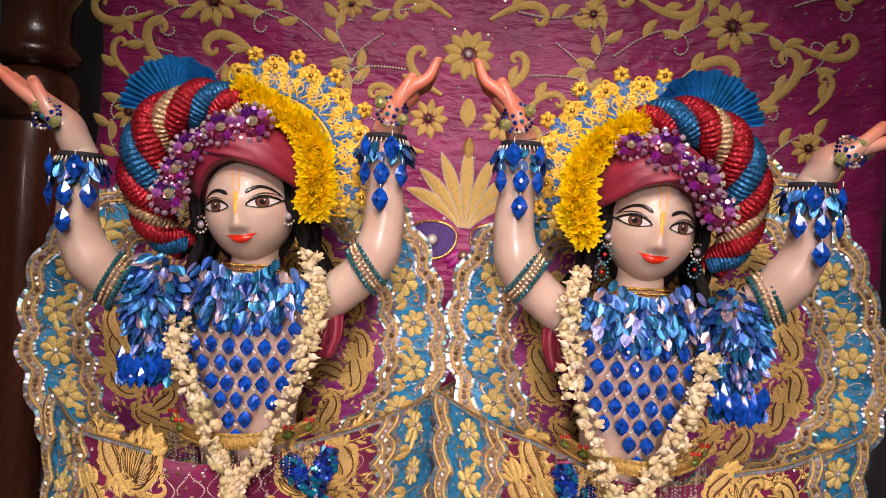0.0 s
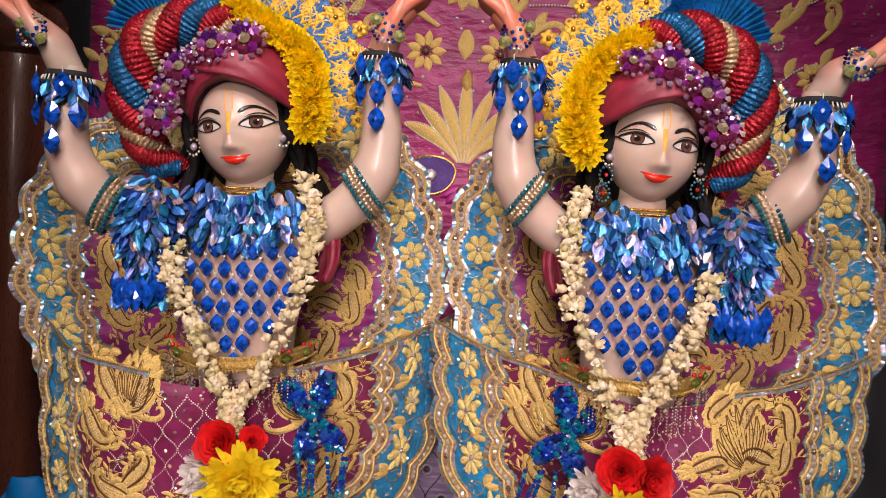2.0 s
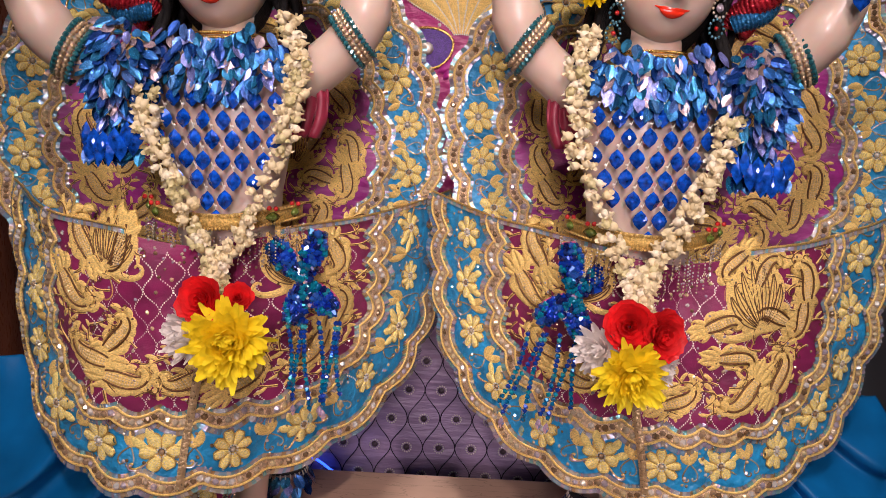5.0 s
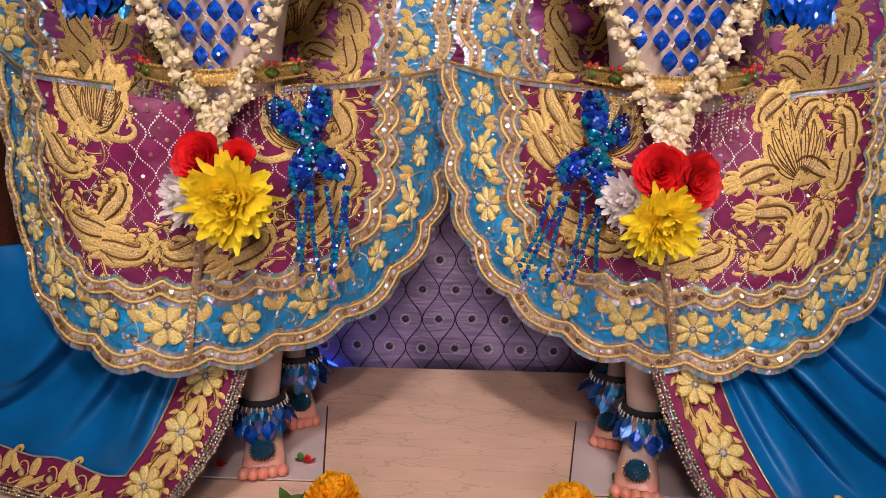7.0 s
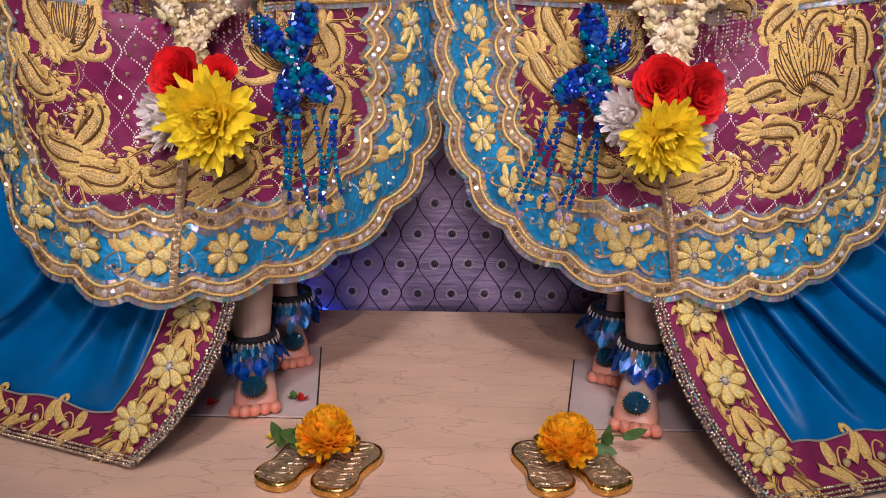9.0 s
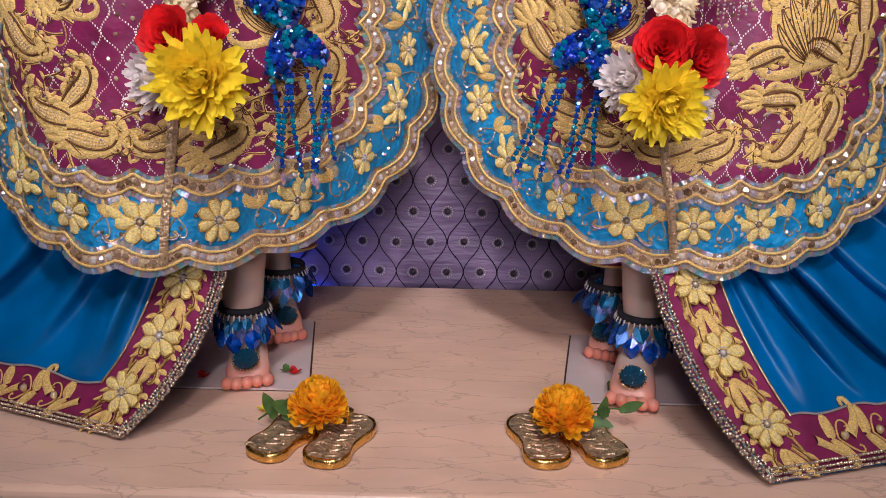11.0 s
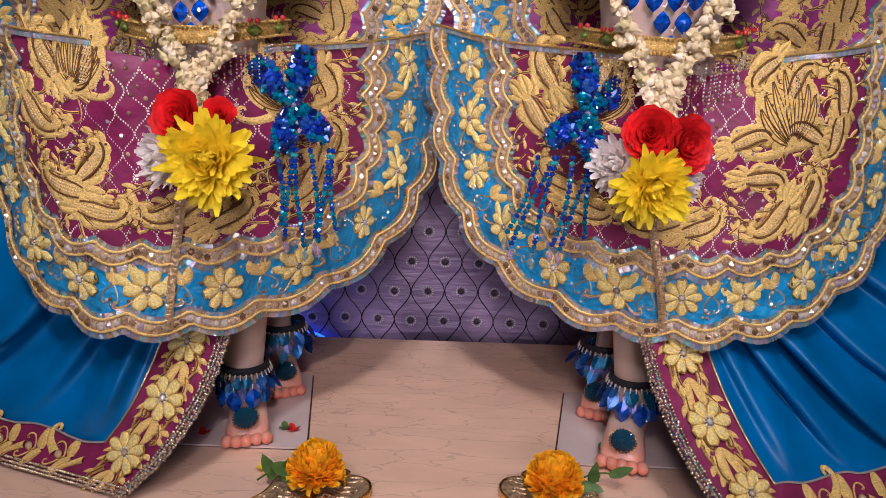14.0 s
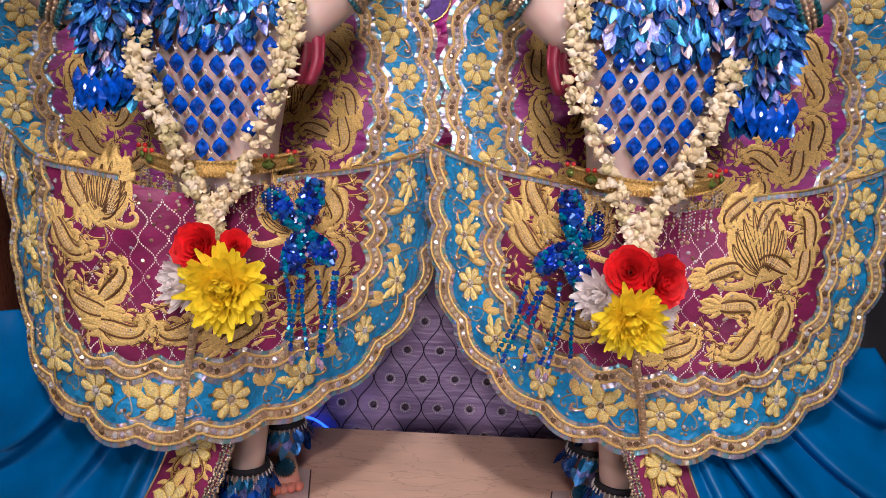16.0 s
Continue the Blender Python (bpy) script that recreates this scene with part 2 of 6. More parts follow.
def marble_floor_material():
    m = mat("cream_veined_marble", (0.75, 0.50, 0.365), 0.20, 0.0, 0.10, 7, 0.02, 200, (1, 2.2, 1))
    n, l = m.node_tree.nodes, m.node_tree.links
    bs = n["Principled BSDF"]
    base = bs.inputs["Base Color"].links[0].from_socket
    tc, mp, nz, wv = (n.new("ShaderNodeTexCoord"), n.new("ShaderNodeMapping"), n.new("ShaderNodeTexNoise"), n.new("ShaderNodeTexVoronoi"))
    mp.inputs["Scale"].default_value = (9, 34, 5)
    nz.inputs["Scale"].default_value, nz.inputs["Detail"].default_value = 1.4, 6
    add = n.new("ShaderNodeMix")
    add.data_type, add.blend_type = "RGBA", "ADD"
    add.inputs[0].default_value = 1.0
    l.new(tc.outputs["Object"], mp.inputs[0])
    l.new(mp.outputs[0], nz.inputs["Vector"])
    l.new(mp.outputs[0], add.inputs[6])
    l.new(nz.outputs["Color"], add.inputs[7])
    wv.feature = "DISTANCE_TO_EDGE"
    wv.inputs["Scale"].default_value = 0.9
    l.new(add.outputs[2], wv.inputs["Vector"])
    mr = n.new("ShaderNodeMapRange")
    mr.inputs["From Max"].default_value = 0.022
    mr.inputs["To Min"].default_value, mr.inputs["To Max"].default_value = 0.66, 1.0
    l.new(wv.outputs["Distance"], mr.inputs["Value"])
    mx = n.new("ShaderNodeMix")
    mx.data_type, mx.blend_type = "RGBA", "MULTIPLY"
    mx.inputs[0].default_value = 0.75
    l.new(base, mx.inputs[6])
    l.new(mr.outputs[0], mx.inputs[7])
    l.new(mx.outputs[2], bs.inputs["Base Color"])
    return m


def statue_marble_material():
    """White marble whose palms, fingers and toes are tinted coral."""
    m = mat("white_statue_marble", (0.54, 0.395, 0.325), 0.36, 0.0, 0.07, 18, 0.03, 300, sss=0.3, coat=0.15)
    n, l = m.node_tree.nodes, m.node_tree.links
    bs = n["Principled BSDF"]
    base = bs.inputs["Base Color"].links[0].from_socket
    tc, sep = n.new("ShaderNodeTexCoord"), n.new("ShaderNodeSeparateXYZ")
    l.new(tc.outputs["Object"], sep.inputs[0])
    hi, lo, sm, mx = (n.new("ShaderNodeMapRange"), n.new("ShaderNodeMapRange"), n.new("ShaderNodeMath"), n.new("ShaderNodeMix"))
    hi.interpolation_type = "SMOOTHSTEP"
    hi.inputs["From Min"].default_value, hi.inputs["From Max"].default_value = 0.925, 1.01
    lo.inputs["From Min"].default_value, lo.inputs["From Max"].default_value = 0.05, 0.008
    sm.operation = "ADD"
    sm.use_clamp = True
    l.new(sep.outputs[2], hi.inputs["Value"])
    l.new(sep.outputs[2], lo.inputs["Value"])
    l.new(hi.outputs[0], sm.inputs[0])
    l.new(lo.outputs[0], sm.inputs[1])
    mx.data_type = "RGBA"
    l.new(sm.outputs[0], mx.inputs[0])
    l.new(base, mx.inputs[6])
    mx.inputs[7].default_value = (0.72, 0.22, 0.14, 1)
    l.new(mx.outputs[2], bs.inputs["Base Color"])
    return m


FLOOR_MARBLE = marble_floor_material()
STATUE_MARBLE = statue_marble_material()


# ---- mesh tools ----
def V3(*a):
    return np.array(a, float)


def unit(a):
    a = np.asarray(a, float)
    d = np.linalg.norm(a)
    return a / d if d > 1e-12 else np.array((0.0, 0.0, 1.0))


class Geo:
    """Gathers vertices and faces for one mesh."""

    def __init__(self):
        self.v, self.f, self.m = [], [], []

    def add(self, verts, faces, mi=0):
        k = len(self.v)
        self.v.extend([tuple(map(float, p)) for p in verts])
        self.f.extend([tuple(i + k for i in q) for q in faces])
        self.m.extend([mi] * len(faces))

    def grid(self, rows, mi=0, closed=False):
        nr, nc = len(rows), len(rows[0])
        faces = []
        for i in range(nr - 1):
            for j in range(nc if closed else nc - 1):
                a, b = i * nc + j, i * nc + (j + 1) % nc
                faces.append((a, b, b + nc, a + nc))
        self.add([p for r in rows for p in r], faces, mi)

    def tube(self, pts, r, n=6, mi=0, cap=True):
        pts = [np.asarray(p, float) for p in pts]
        rs = r if hasattr(r, "__len__") else [r] * len(pts)
        t0 = unit(pts[1] - pts[0])
        nrm = unit(np.cross(t0, (0.3, 0.9, 0.2) if abs(t0[1]) < 0.9 else (1, 0, 0)))
        rings = []
        for i, p in enumerate(pts):
            t = unit(pts[min(i + 1, len(pts) - 1)] - pts[max(i - 1, 0)])
            nrm = unit(nrm - t * np.dot(nrm, t))
            b = np.cross(t, nrm)
            rings.append([p + rs[i] * (math.cos(a) * nrm + math.sin(a) * b) for a in (2 * math.pi * k / n for k in range(n))])
        self.grid(rings, mi, closed=True)
        if cap:
            k = len(self.v)
            base = k - n * len(pts)
            self.f.append(tuple(base + n - 1 - i for i in range(n)))
            self.f.append(tuple(k - n + i for i in range(n)))
            self.m += [mi, mi]

    def ball(self, c, r, mi=0, seg=8, rings=5, rot=None):
        r = V3(*r) if hasattr(r, "__len__") else V3(r, r, r)
        c = np.asarray(c, float)
        vs, fs = [V3(0, 0, 1)], []
        for i in range(1, rings):
            a = math.pi * i / rings
            vs += [V3(math.sin(a) * math.cos(b), math.sin(a) * math.sin(b), math.cos(a)) for b in (2 * math.pi * k / seg for k in range(seg))]
        vs.append(V3(0, 0, -1))
        for k in range(seg):
            fs.append((0, 1 + k, 1 + (k + 1) % seg))
            for i in range(rings - 2):
                a, b = 1 + i * seg + k, 1 + i * seg + (k + 1) % seg
                fs.append((a, a + seg, b + seg, b))
            q = 1 + (rings - 2) * seg
            fs.append((q + k, len(vs) - 1, q + (k + 1) % seg))
        vs = [p * r for p in vs]
        if rot is not None:
            vs = [rot @ p for p in vs]
        self.add([p + c for p in vs], fs, mi)

    def stone(self, c, r, nrm=(0, -1, 0), h=0.6, mi=0, n=6, spin=0.0):
        """A cut stone: flat table, slanted crown, pointed back."""
        nrm = unit(nrm)
        a = unit(np.cross(nrm, (0.1, 0.2, 1)))
        b = np.cross(nrm, a)
        c = np.asarray(c, float)
        ring = lambda q, o: [c + nrm * o + q * (math.cos(t) * a + math.sin(t) * b) for t in (spin + 2 * math.pi * k / n for k in range(n))]
        vs = ring(r, 0) + ring(r * 0.38, r * h) + [c - nrm * r * 0.4]
        fs = [(k, (k + 1) % n, n + (k + 1) % n, n + k) for k in range(n)] + [tuple(n + k for k in range(n))]
        fs += [((k + 1) % n, k, 2 * n) for k in range(n)]
        self.add(vs, fs, mi)

    def rhomb(self, c, w, h, nrm=(0, -1, 0), mi=0, depth=0.005, up=(0, 0, 1)):
        """A diamond-shaped faceted pendant."""
        nrm = unit(nrm)
        s = unit(np.cross(up, nrm))
        u = np.cross(nrm, s)
        c = np.asarray(c, float)
        out = [(0, h), (w * 0.70, h * 0.50), (w, 0), (w * 0.70, -h * 0.50), (0, -h), (-w * 0.70, -h * 0.50), (-w, 0), (-w * 0.70, h * 0.50)]
        vs = [c + s * x + u * z for x, z in out] + [c + s * x * 0.20 + u * z * 0.20 + nrm * depth for x, z in out] + [c - nrm * depth * 0.7]
        fs = [(k, (k + 1) % 8, 8 + (k + 1) % 8, 8 + k) for k in range(8)] + [tuple(8 + k for k in range(8))]
        fs += [((k + 1) % 8, k, 16) for k in range(8)]
        self.add(vs, fs, mi)

    def petal(self, base, along, up, length, width, curl=0.3, mi=0, n=4, tip=0.5, cup=0.25, endw=0.06):
        """A thin petal or leaf blade, curling towards up."""
        along, up = unit(along), unit(np.asarray(up, float) - unit(along) * np.dot(up, unit(along)))
        side = np.cross(along, up)
        base = np.asarray(base, float)
        rows = []
        for i in range(n + 1):
            t = i / n
            w = width * (math.sin(math.pi * min(0.12 + t * 0.88, 1)) ** tip if t < 1 else endw) * 0.5
            p = base + along * length * (t - 0.12 * abs(curl) * t * t) + up * length * curl * t * t
            rows.append([p - side * w + up * w * cup, p, p + side * w + up * w * cup])
        self.grid(rows, mi)

    def make(self, name, mats, parent=None, smooth=True, place=None, label="", kind=""):
        v = [place(p) for p in self.v] if place else self.v
        me = bpy.data.meshes.new(name)
        me.from_pydata(v, [], self.f)
        for q in (mats if isinstance(mats, (list, tuple)) else [mats]):
            me.materials.append(q)
        me.polygons.foreach_set("material_index", self.m)
        me.polygons.foreach_set("use_smooth", [bool(smooth)] * len(self.f))
        me.update()
        ob = new(name, me)
        if parent is not None:
            ob.parent = parent
        return tagged(ob, label, kind=kind)


def thing(name, label, category, group="", kind="", at=(0, 0, 0)):
    ob = new(name)
    ob.empty_display_size = 0.02
    ob.location = at
    return tagged(ob, label, category, group, kind)


def share(ob, m, parent):
    """Another object on the same mesh."""
    q = bpy.data.objects.new(ob.name.split(".")[0], ob.data)
    scene.collection.objects.link(q)
    q.parent = parent
    q.matrix_local = m
    return q


def frame_of(p, nrm, spin=0.0, size=1.0):
    """Matrix that lays a piece modelled in the xz plane (front to -y) at p, its front along nrm."""
    f = unit(nrm)
    x = unit(np.cross(-f, (0, 0, 1)))
    z = np.cross(x, -f)
    m = Matrix(((x[0], -f[0], z[0], p[0]), (x[1], -f[1], z[1], p[1]), (x[2], -f[2], z[2], p[2]), (0, 0, 0, 1)))
    return m @ Matrix.Rotation(spin, 4, "Y") @ Matrix.Scale(size, 4)


class Cloth:
    """A hanging sheet y = g(x, z) that carries embroidery on its front."""

    def __init__(self, g):
        self.g = g

    def nrm(self, x, z):
        e = 0.003
        return unit(((self.g(x + e, z) - self.g(x - e, z)) / (2 * e), -1, (self.g(x, z + e) - self.g(x, z - e)) / (2 * e)))

    def at(self, x, z, off=0.0):
        p = V3(x, self.g(x, z), z)
        return p + self.nrm(x, z) * off if off else p

    def ribbon(self, geo, path, width, h, mi=0, low=0.0006):
        """Raised, domed band along a 2D path; width(t) is its half width."""
        n = len(path)
        rows = []
        for i, p in enumerate(path):
            a, b = path[max(i - 1, 0)], path[min(i + 1, n - 1)]
            d = np.array((b[0] - a[0], b[1] - a[1]))
            d = d / (np.linalg.norm(d) + 1e-9)
            s = np.array((-d[1], d[0]))
            w = width(i / (n - 1))
            rows.append([self.at(p[0] + s[0] * w * k, p[1] + s[1] * w * k, low + h * q * min(1, w / 0.003 + 0.2))
                         for k, q in ((-1, 0), (-0.65, 0.8), (0, 1), (0.65, 0.8), (1, 0))])
        geo.grid(rows, mi)

    def cord(self, geo, path, r, mi=0, n=4):
        geo.tube([self.at(x, z, r * 0.8) for x, z in path], r, n, mi, cap=False)

    def beads(self, geo, path, r, gap, mi=0, seg=5):
        d = 0.0
        for (x0, z0), (x1, z1) in zip(path, path[1:]):
            l = math.hypot(x1 - x0, z1 - z0)
            while d < l:
                t = d / max(l, 1e-9)
                geo.ball(self.at(x0 + (x1 - x0) * t, z0 + (z1 - z0) * t, r * 0.7), r, mi, seg, 3)
                d += gap
            d -= l


def curl_path(p, ang, size, flip=1, k0=0.6, k1=4.6, n=18):
    """A path that runs off straight and curls up at its end."""
    x, z = p
    out = [(x, z)]
    for i in range(n):
        t = (i + 0.5) / n
        a = ang + flip * (k0 * t + k1 * t ** 3)
        st = size / n * (1.25 - 0.75 * t)
        x, z = x + math.cos(a) * st, z + math.sin(a) * st
        out.append((x, z))
    return out


def bow_path(p, ang, size, bend, n=8):
    x, z = p
    out = [(x, z)]
    for i in range(n):
        a = ang + bend * (i + 0.5) / n
        x, z = x + math.cos(a) * size / n, z + math.sin(a) * size / n
        out.append((x, z))
    return out


def leaf_w(w):
    return lambda t: w * math.sin(math.pi * (0.06 + 0.94 * t)) ** 0.8 + 0.0004


def side_path(path, w):
    out = []
    for i, q in enumerate(path):
        a, b = path[max(i - 1, 0)], path[min(i + 1, len(path) - 1)]
        d = np.array((b[0] - a[0], b[1] - a[1]))
        d /= np.linalg.norm(d) + 1e-9
        ww = w(i / (len(path) - 1))
        out.append((q[0] - d[1] * ww, q[1] + d[0] * ww))
    return out


def paisley(cl, geo, p, ang, size, flip=1, pearls=True):
    """Gold paisley with a pearl heart, corded rims, curled tail and side leaves. Slots: gold silk, gold thread, pearl,
    brown shade lines.
    """
    path = curl_path(p, ang, size * 1.05, flip, -0.6, 7.6, 30)
    w = lambda t: size * (0.185 * math.sin(math.pi * min(1, 0.12 + 0.98 * t)) ** 0.8 * max(0.0, 1 - 0.85 * t) + 0.018)
    cl.ribbon(geo, path, w, 0.0032, 0)
    for k in (1.0, -1.0):
        cl.cord(geo, side_path(path, lambda t: w(t) * k), 0.0019, 1)
        # brown lines inside and outside the rim paint the shade beside the cords
        geo.tube([cl.at(x, z, 0.0036) for x, z in side_path(path[:19], lambda t: w(t * 0.65) * k * 0.70)], 0.0015, 4, 3, cap=False)
        geo.tube([cl.at(x, z, 0.0012) for x, z in side_path(path, lambda t: (w(t) + 0.0024) * k)], 0.0011, 4, 3, cap=False)
    if pearls:
        for k in (-0.30, 0.0, 0.30):
            row = side_path(path[1:15], lambda t: w(0.04 + t * 0.58) * k)
            d = 0.0
            for (x0, z0), (x1, z1) in zip(row, row[1:]):
                l = math.hypot(x1 - x0, z1 - z0)
                while d < l:
                    geo.ball(cl.at(x0 + (x1 - x0) * d / l, z0 + (z1 - z0) * d / l, 0.0042), 0.0013, 2, 4, 3)
                    d += 0.0034
                d -= l
    # outer fringe of curled leaves on the round side, each with a corded rim
    for k in range(6):
        q = side_path(path, lambda t: -flip * w(t) * 0.9)[1 + 4 * k]
        leaf = bow_path(q, ang - flip * (1.25 - 0.42 * k), size * (0.36 - 0.028 * k), flip * 1.9, 9)
        cl.ribbon(geo, leaf, leaf_w(size * 0.072), 0.0030, 0)
        cl.cord(geo, side_path(leaf, lambda t: leaf_w(size * 0.072)(t)), 0.0010, 1)
    for k in range(2):
        q = side_path(path, lambda t: flip * w(t) * 0.9)[2 + 5 * k]
        leaf = bow_path(q, ang + flip * (1.1 + 0.2 * k), size * 0.22, -flip * 1.5, 7)
        cl.ribbon(geo, leaf, leaf_w(size * 0.05), 0.0030, 0)
    for sg in (-1, 1):
        for da, ln in ((0.28, 0.46), (0.80, 0.42), (1.35, 0.34)):
            leaf = bow_path(path[1], ang + math.pi + sg * da, size * ln, -sg * 1.1, 8)
            cl.ribbon(geo, leaf, leaf_w(size * 0.060), 0.0035, 0)
            cl.cord(geo, side_path(leaf, lambda t: sg * leaf_w(size * 0.060)(t)), 0.0010, 1)
        cl.cord(geo, curl_path(path[0], ang + math.pi + sg * 1.2, size * 0.46, -sg, 0.3, 5.2, 12), 0.0015, 1)


def plume(cl, p, ang, size, parent):
    """Upright lotus spray: five bowed leaves, corded, over two curls."""
    spray = thing("lotus_spray", "", "")
    spray.parent = parent
    for k in range(-3, 4):
        geo = Geo()
        path = bow_path(p, ang + k * 0.36, size * (0.66 - 0.06 * abs(k)), -0.42 * k, 9)
        cl.ribbon(geo, path, leaf_w(size * 0.066), 0.0030, 0)
        # brown veins paint shade between the stitched rows
        for q in (-0.5, 0.0, 0.5):
            geo.tube([cl.at(x, z, 0.0034) for x, z in side_path(path[1:8], lambda t: q * size * 0.06 * math.sin(math.pi * (0.15 + 0.8 * t)))], 0.0008, 4, 2, cap=False)
        for k2 in (-1, 1):
            cl.cord(geo, side_path(path, lambda t: k2 * leaf_w(size * 0.066)(t)), 0.0011, 1)
        geo.make("spray_leaf", [GOLD_SILK, GOLD_THREAD, SHADE_THREAD], spray)
    for sg in (-1, 1):
        geo = Geo()
        cl.ribbon(geo, curl_path(p, ang + sg * 1.75, size * 0.6, -sg, 0.4, 5.0, 14), lambda t: size * (0.045 * (1 - t) + 0.012), 0.003, 0)
        cl.cord(geo, curl_path(p, ang + sg * 2.4, size * 0.5, sg, 0.4, 5.0, 14), 0.0016, 1)
        geo.make("spray_curl", [GOLD_SILK, GOLD_THREAD], spray)


def scroll(cl, geo, p, ang, size, flip=1):
    path = curl_path(p, ang, size, flip, 0.3, 5.6, 14)
    cl.ribbon(geo, path, lambda t: size * (0.042 * (1 - t) + 0.014), 0.0025, 0)
    # brown midline paints shade along the scroll
    geo.tube([cl.at(x, z, 0.0028) for x, z in path], 0.0008, 4, 2, cap=False)
    for k in (-1, 1):
        cl.cord(geo, side_path(path, lambda t: k * size * (0.06 * (1 - t) + 0.03)), 0.0008, 1)
    cl.ribbon(geo, bow_path(path[3], ang - flip * 0.9, size * 0.4, flip * 0.8, 6), leaf_w(size * 0.07), 0.0025, 0)
    cl.ribbon(geo, bow_path(path[6], ang + flip * 0.2, size * 0.34, -flip * 0.8, 6), leaf_w(size * 0.06), 0.0025, 0)


def flower_mesh(name, petals, r, leaves, rnd):
    """Gold appliqué flower, front to -y. Slots: gold silk, gold thread, crystal, sequin."""
    g = Geo()
    flat = Cloth(lambda x, z: 0.0)
    wide = min(0.42, 2.3 / petals)
    for k in range(petals):
        a = 2 * math.pi * k / petals
        rr = r * rnd.uniform(0.94, 1.08)
        shape = lambda t, q=1.0: q * r * (wide * math.sin(math.pi * (0.06 + 0.80 * t)) ** 0.8 * (0.6 + 0.5 * t))
        path = bow_path((math.cos(a) * r * 0.2, math.sin(a) * r * 0.2), a, rr * 0.84, rnd.uniform(-0.15, 0.15), 7)
        flat.ribbon(g, path, shape, 0.0032, 0)
        for k2 in (-1, 1):
            flat.cord(g, side_path(path, lambda t: shape(t, k2)), 0.0011, 1)
        flat.cord(g, [side_path(path, lambda t: shape(t, q))[-1] for q in (-1, -0.4, 0.4, 1)], 0.0011, 1)
        for t in (3, 4, 5):
            for q in (-0.45, 0.0, 0.45):
                x, z = side_path(path, lambda w: shape(w, q))[t]
                g.ball(flat.at(x, z, 0.0034), r * 0.032, 4, 4, 3)
    if leaves:
        for sg in (-1, 1):
            for da, s in ((0.35, 1.0), (0.95, 0.85)):
                a = math.pi / 2 * (1 - sg) + sg * da
                path = bow_path((math.cos(a) * r * 0.8, math.sin(a) * r * 0.8), a, r * 1.0 * s, sg * 0.7, 7)
                flat.ribbon(g, path, leaf_w(r * 0.24), 0.003, 0)
            p = curl_path((sg * r * 0.7, -r * 0.5), -math.pi / 2 + sg * 0.9, r * 1.6, sg, 0.5, 5.2, 14)
            flat.cord(g, p, 0.0013, 1)
            flat.cord(g, [(x * 1.04, z * 1.06 - 0.001) for x, z in p], 0.0013, 3)
    g.stone((0, -0.003, 0), r * 0.19, (0, -1, 0), 0.6, 2, 8)
    for k in range(10):
        a = 2 * math.pi * k / 10
        g.ball((math.cos(a) * r * 0.24, -0.0035, math.sin(a) * r * 0.26), r * 0.06, 4, 5, 3)
    me = bpy.data.meshes.new(name)
    me.from_pydata(g.v, [], g.f)
    for q in (FLOWER_SILK, GOLD_THREAD, CRYSTAL, SEQUIN, IVORY_BEAD, SHADE_THREAD):
        me.materials.append(q)
    me.polygons.foreach_set("material_index", g.m)
    me.polygons.foreach_set("use_smooth", [True] * len(g.f))
    return me


rng = random.Random(7)
FLOWERS = [flower_mesh("flower", 7, 0.023, False, rng), flower_mesh("flower", 6, 0.021, True, rng), flower_mesh("flower", 8, 0.022, False, rng)]


def put_flower(which, cl, x, z, spin, size, parent):
    ob = new("flower", FLOWERS[which])
    ob.parent = parent
    ob.matrix_local = frame_of(cl.at(x, z, 0.001), cl.nrm(x, z), spin, size)
    return ob


# ---- the setting ----
def box(name, x0, x1, y0, y1, z0, z1, material, label="", kind="structure", parent=None, bevel=0.0):
    bm = bmesh.new()
    bmesh.ops.create_cube(bm, size=1.0)
    for v in bm.verts:
        v.co = Vector(((x0 + x1) / 2 + v.co.x * (x1 - x0), (y0 + y1) / 2 + v.co.y * (y1 - y0), (z0 + z1) / 2 + v.co.z * (z1 - z0)))
    if bevel:
        bmesh.ops.bevel(bm, geom=bm.edges[:], offset=bevel, segments=3, profile=0.5, affect="EDGES")
    me = bpy.data.meshes.new(name)
    bm.to_mesh(me)
    bm.free()
    me.materials.append(material)
    ob = new(name, me)
    if parent is not None:
        ob.parent = parent
    return tagged(ob, label, kind=kind)


box("altar_floor", -1.25, 1.25, -0.158, 0.505, -0.035, 0.0, FLOOR_MARBLE, "cream veined marble altar slab with a rounded front edge", bevel=0.009)
box("altar_front", -1.25, 1.25, -0.135, -0.085, -0.9, -0.036, DARK_WOOD, "dark wooden front under the altar slab")
box("wall_north", -2.3, 2.3, 0.98, 1.08, -0.9, 2.75, WALL_PAINT, "plain grey wall behind the altar")
box("wall_south", -2.3, 2.3, -3.3, -3.2, -0.9, 2.75, ROOM_PAINT, "plain cream wall of the hall")
box("wall_west", -2.4, -2.3, -3.3, 1.08, -0.9, 2.75, ROOM_PAINT, "plain cream side wall of the hall")
box("wall_east", 2.3, 2.4, -3.3, 1.08, -0.9, 2.75, ROOM_PAINT, "plain cream side wall of the hall")
box("floor", -2.4, 2.4, -3.3, 1.08, -1.0, -0.9, ROOM_PAINT, "plain hall floor in front of the altar")
box("ceiling", -2.4, 2.4, -3.3, 1.08, 2.75, 2.85, ROOM_PAINT, "plain pale ceiling")


def lathe(geo, c, prof, n=28, mi=0):
    geo.grid([[(c[0] + r * math.cos(a), c[1] + r * math.sin(a), z) for a in (2 * math.pi * k / n for k in range(n))] for z, r in prof], mi, closed=True)


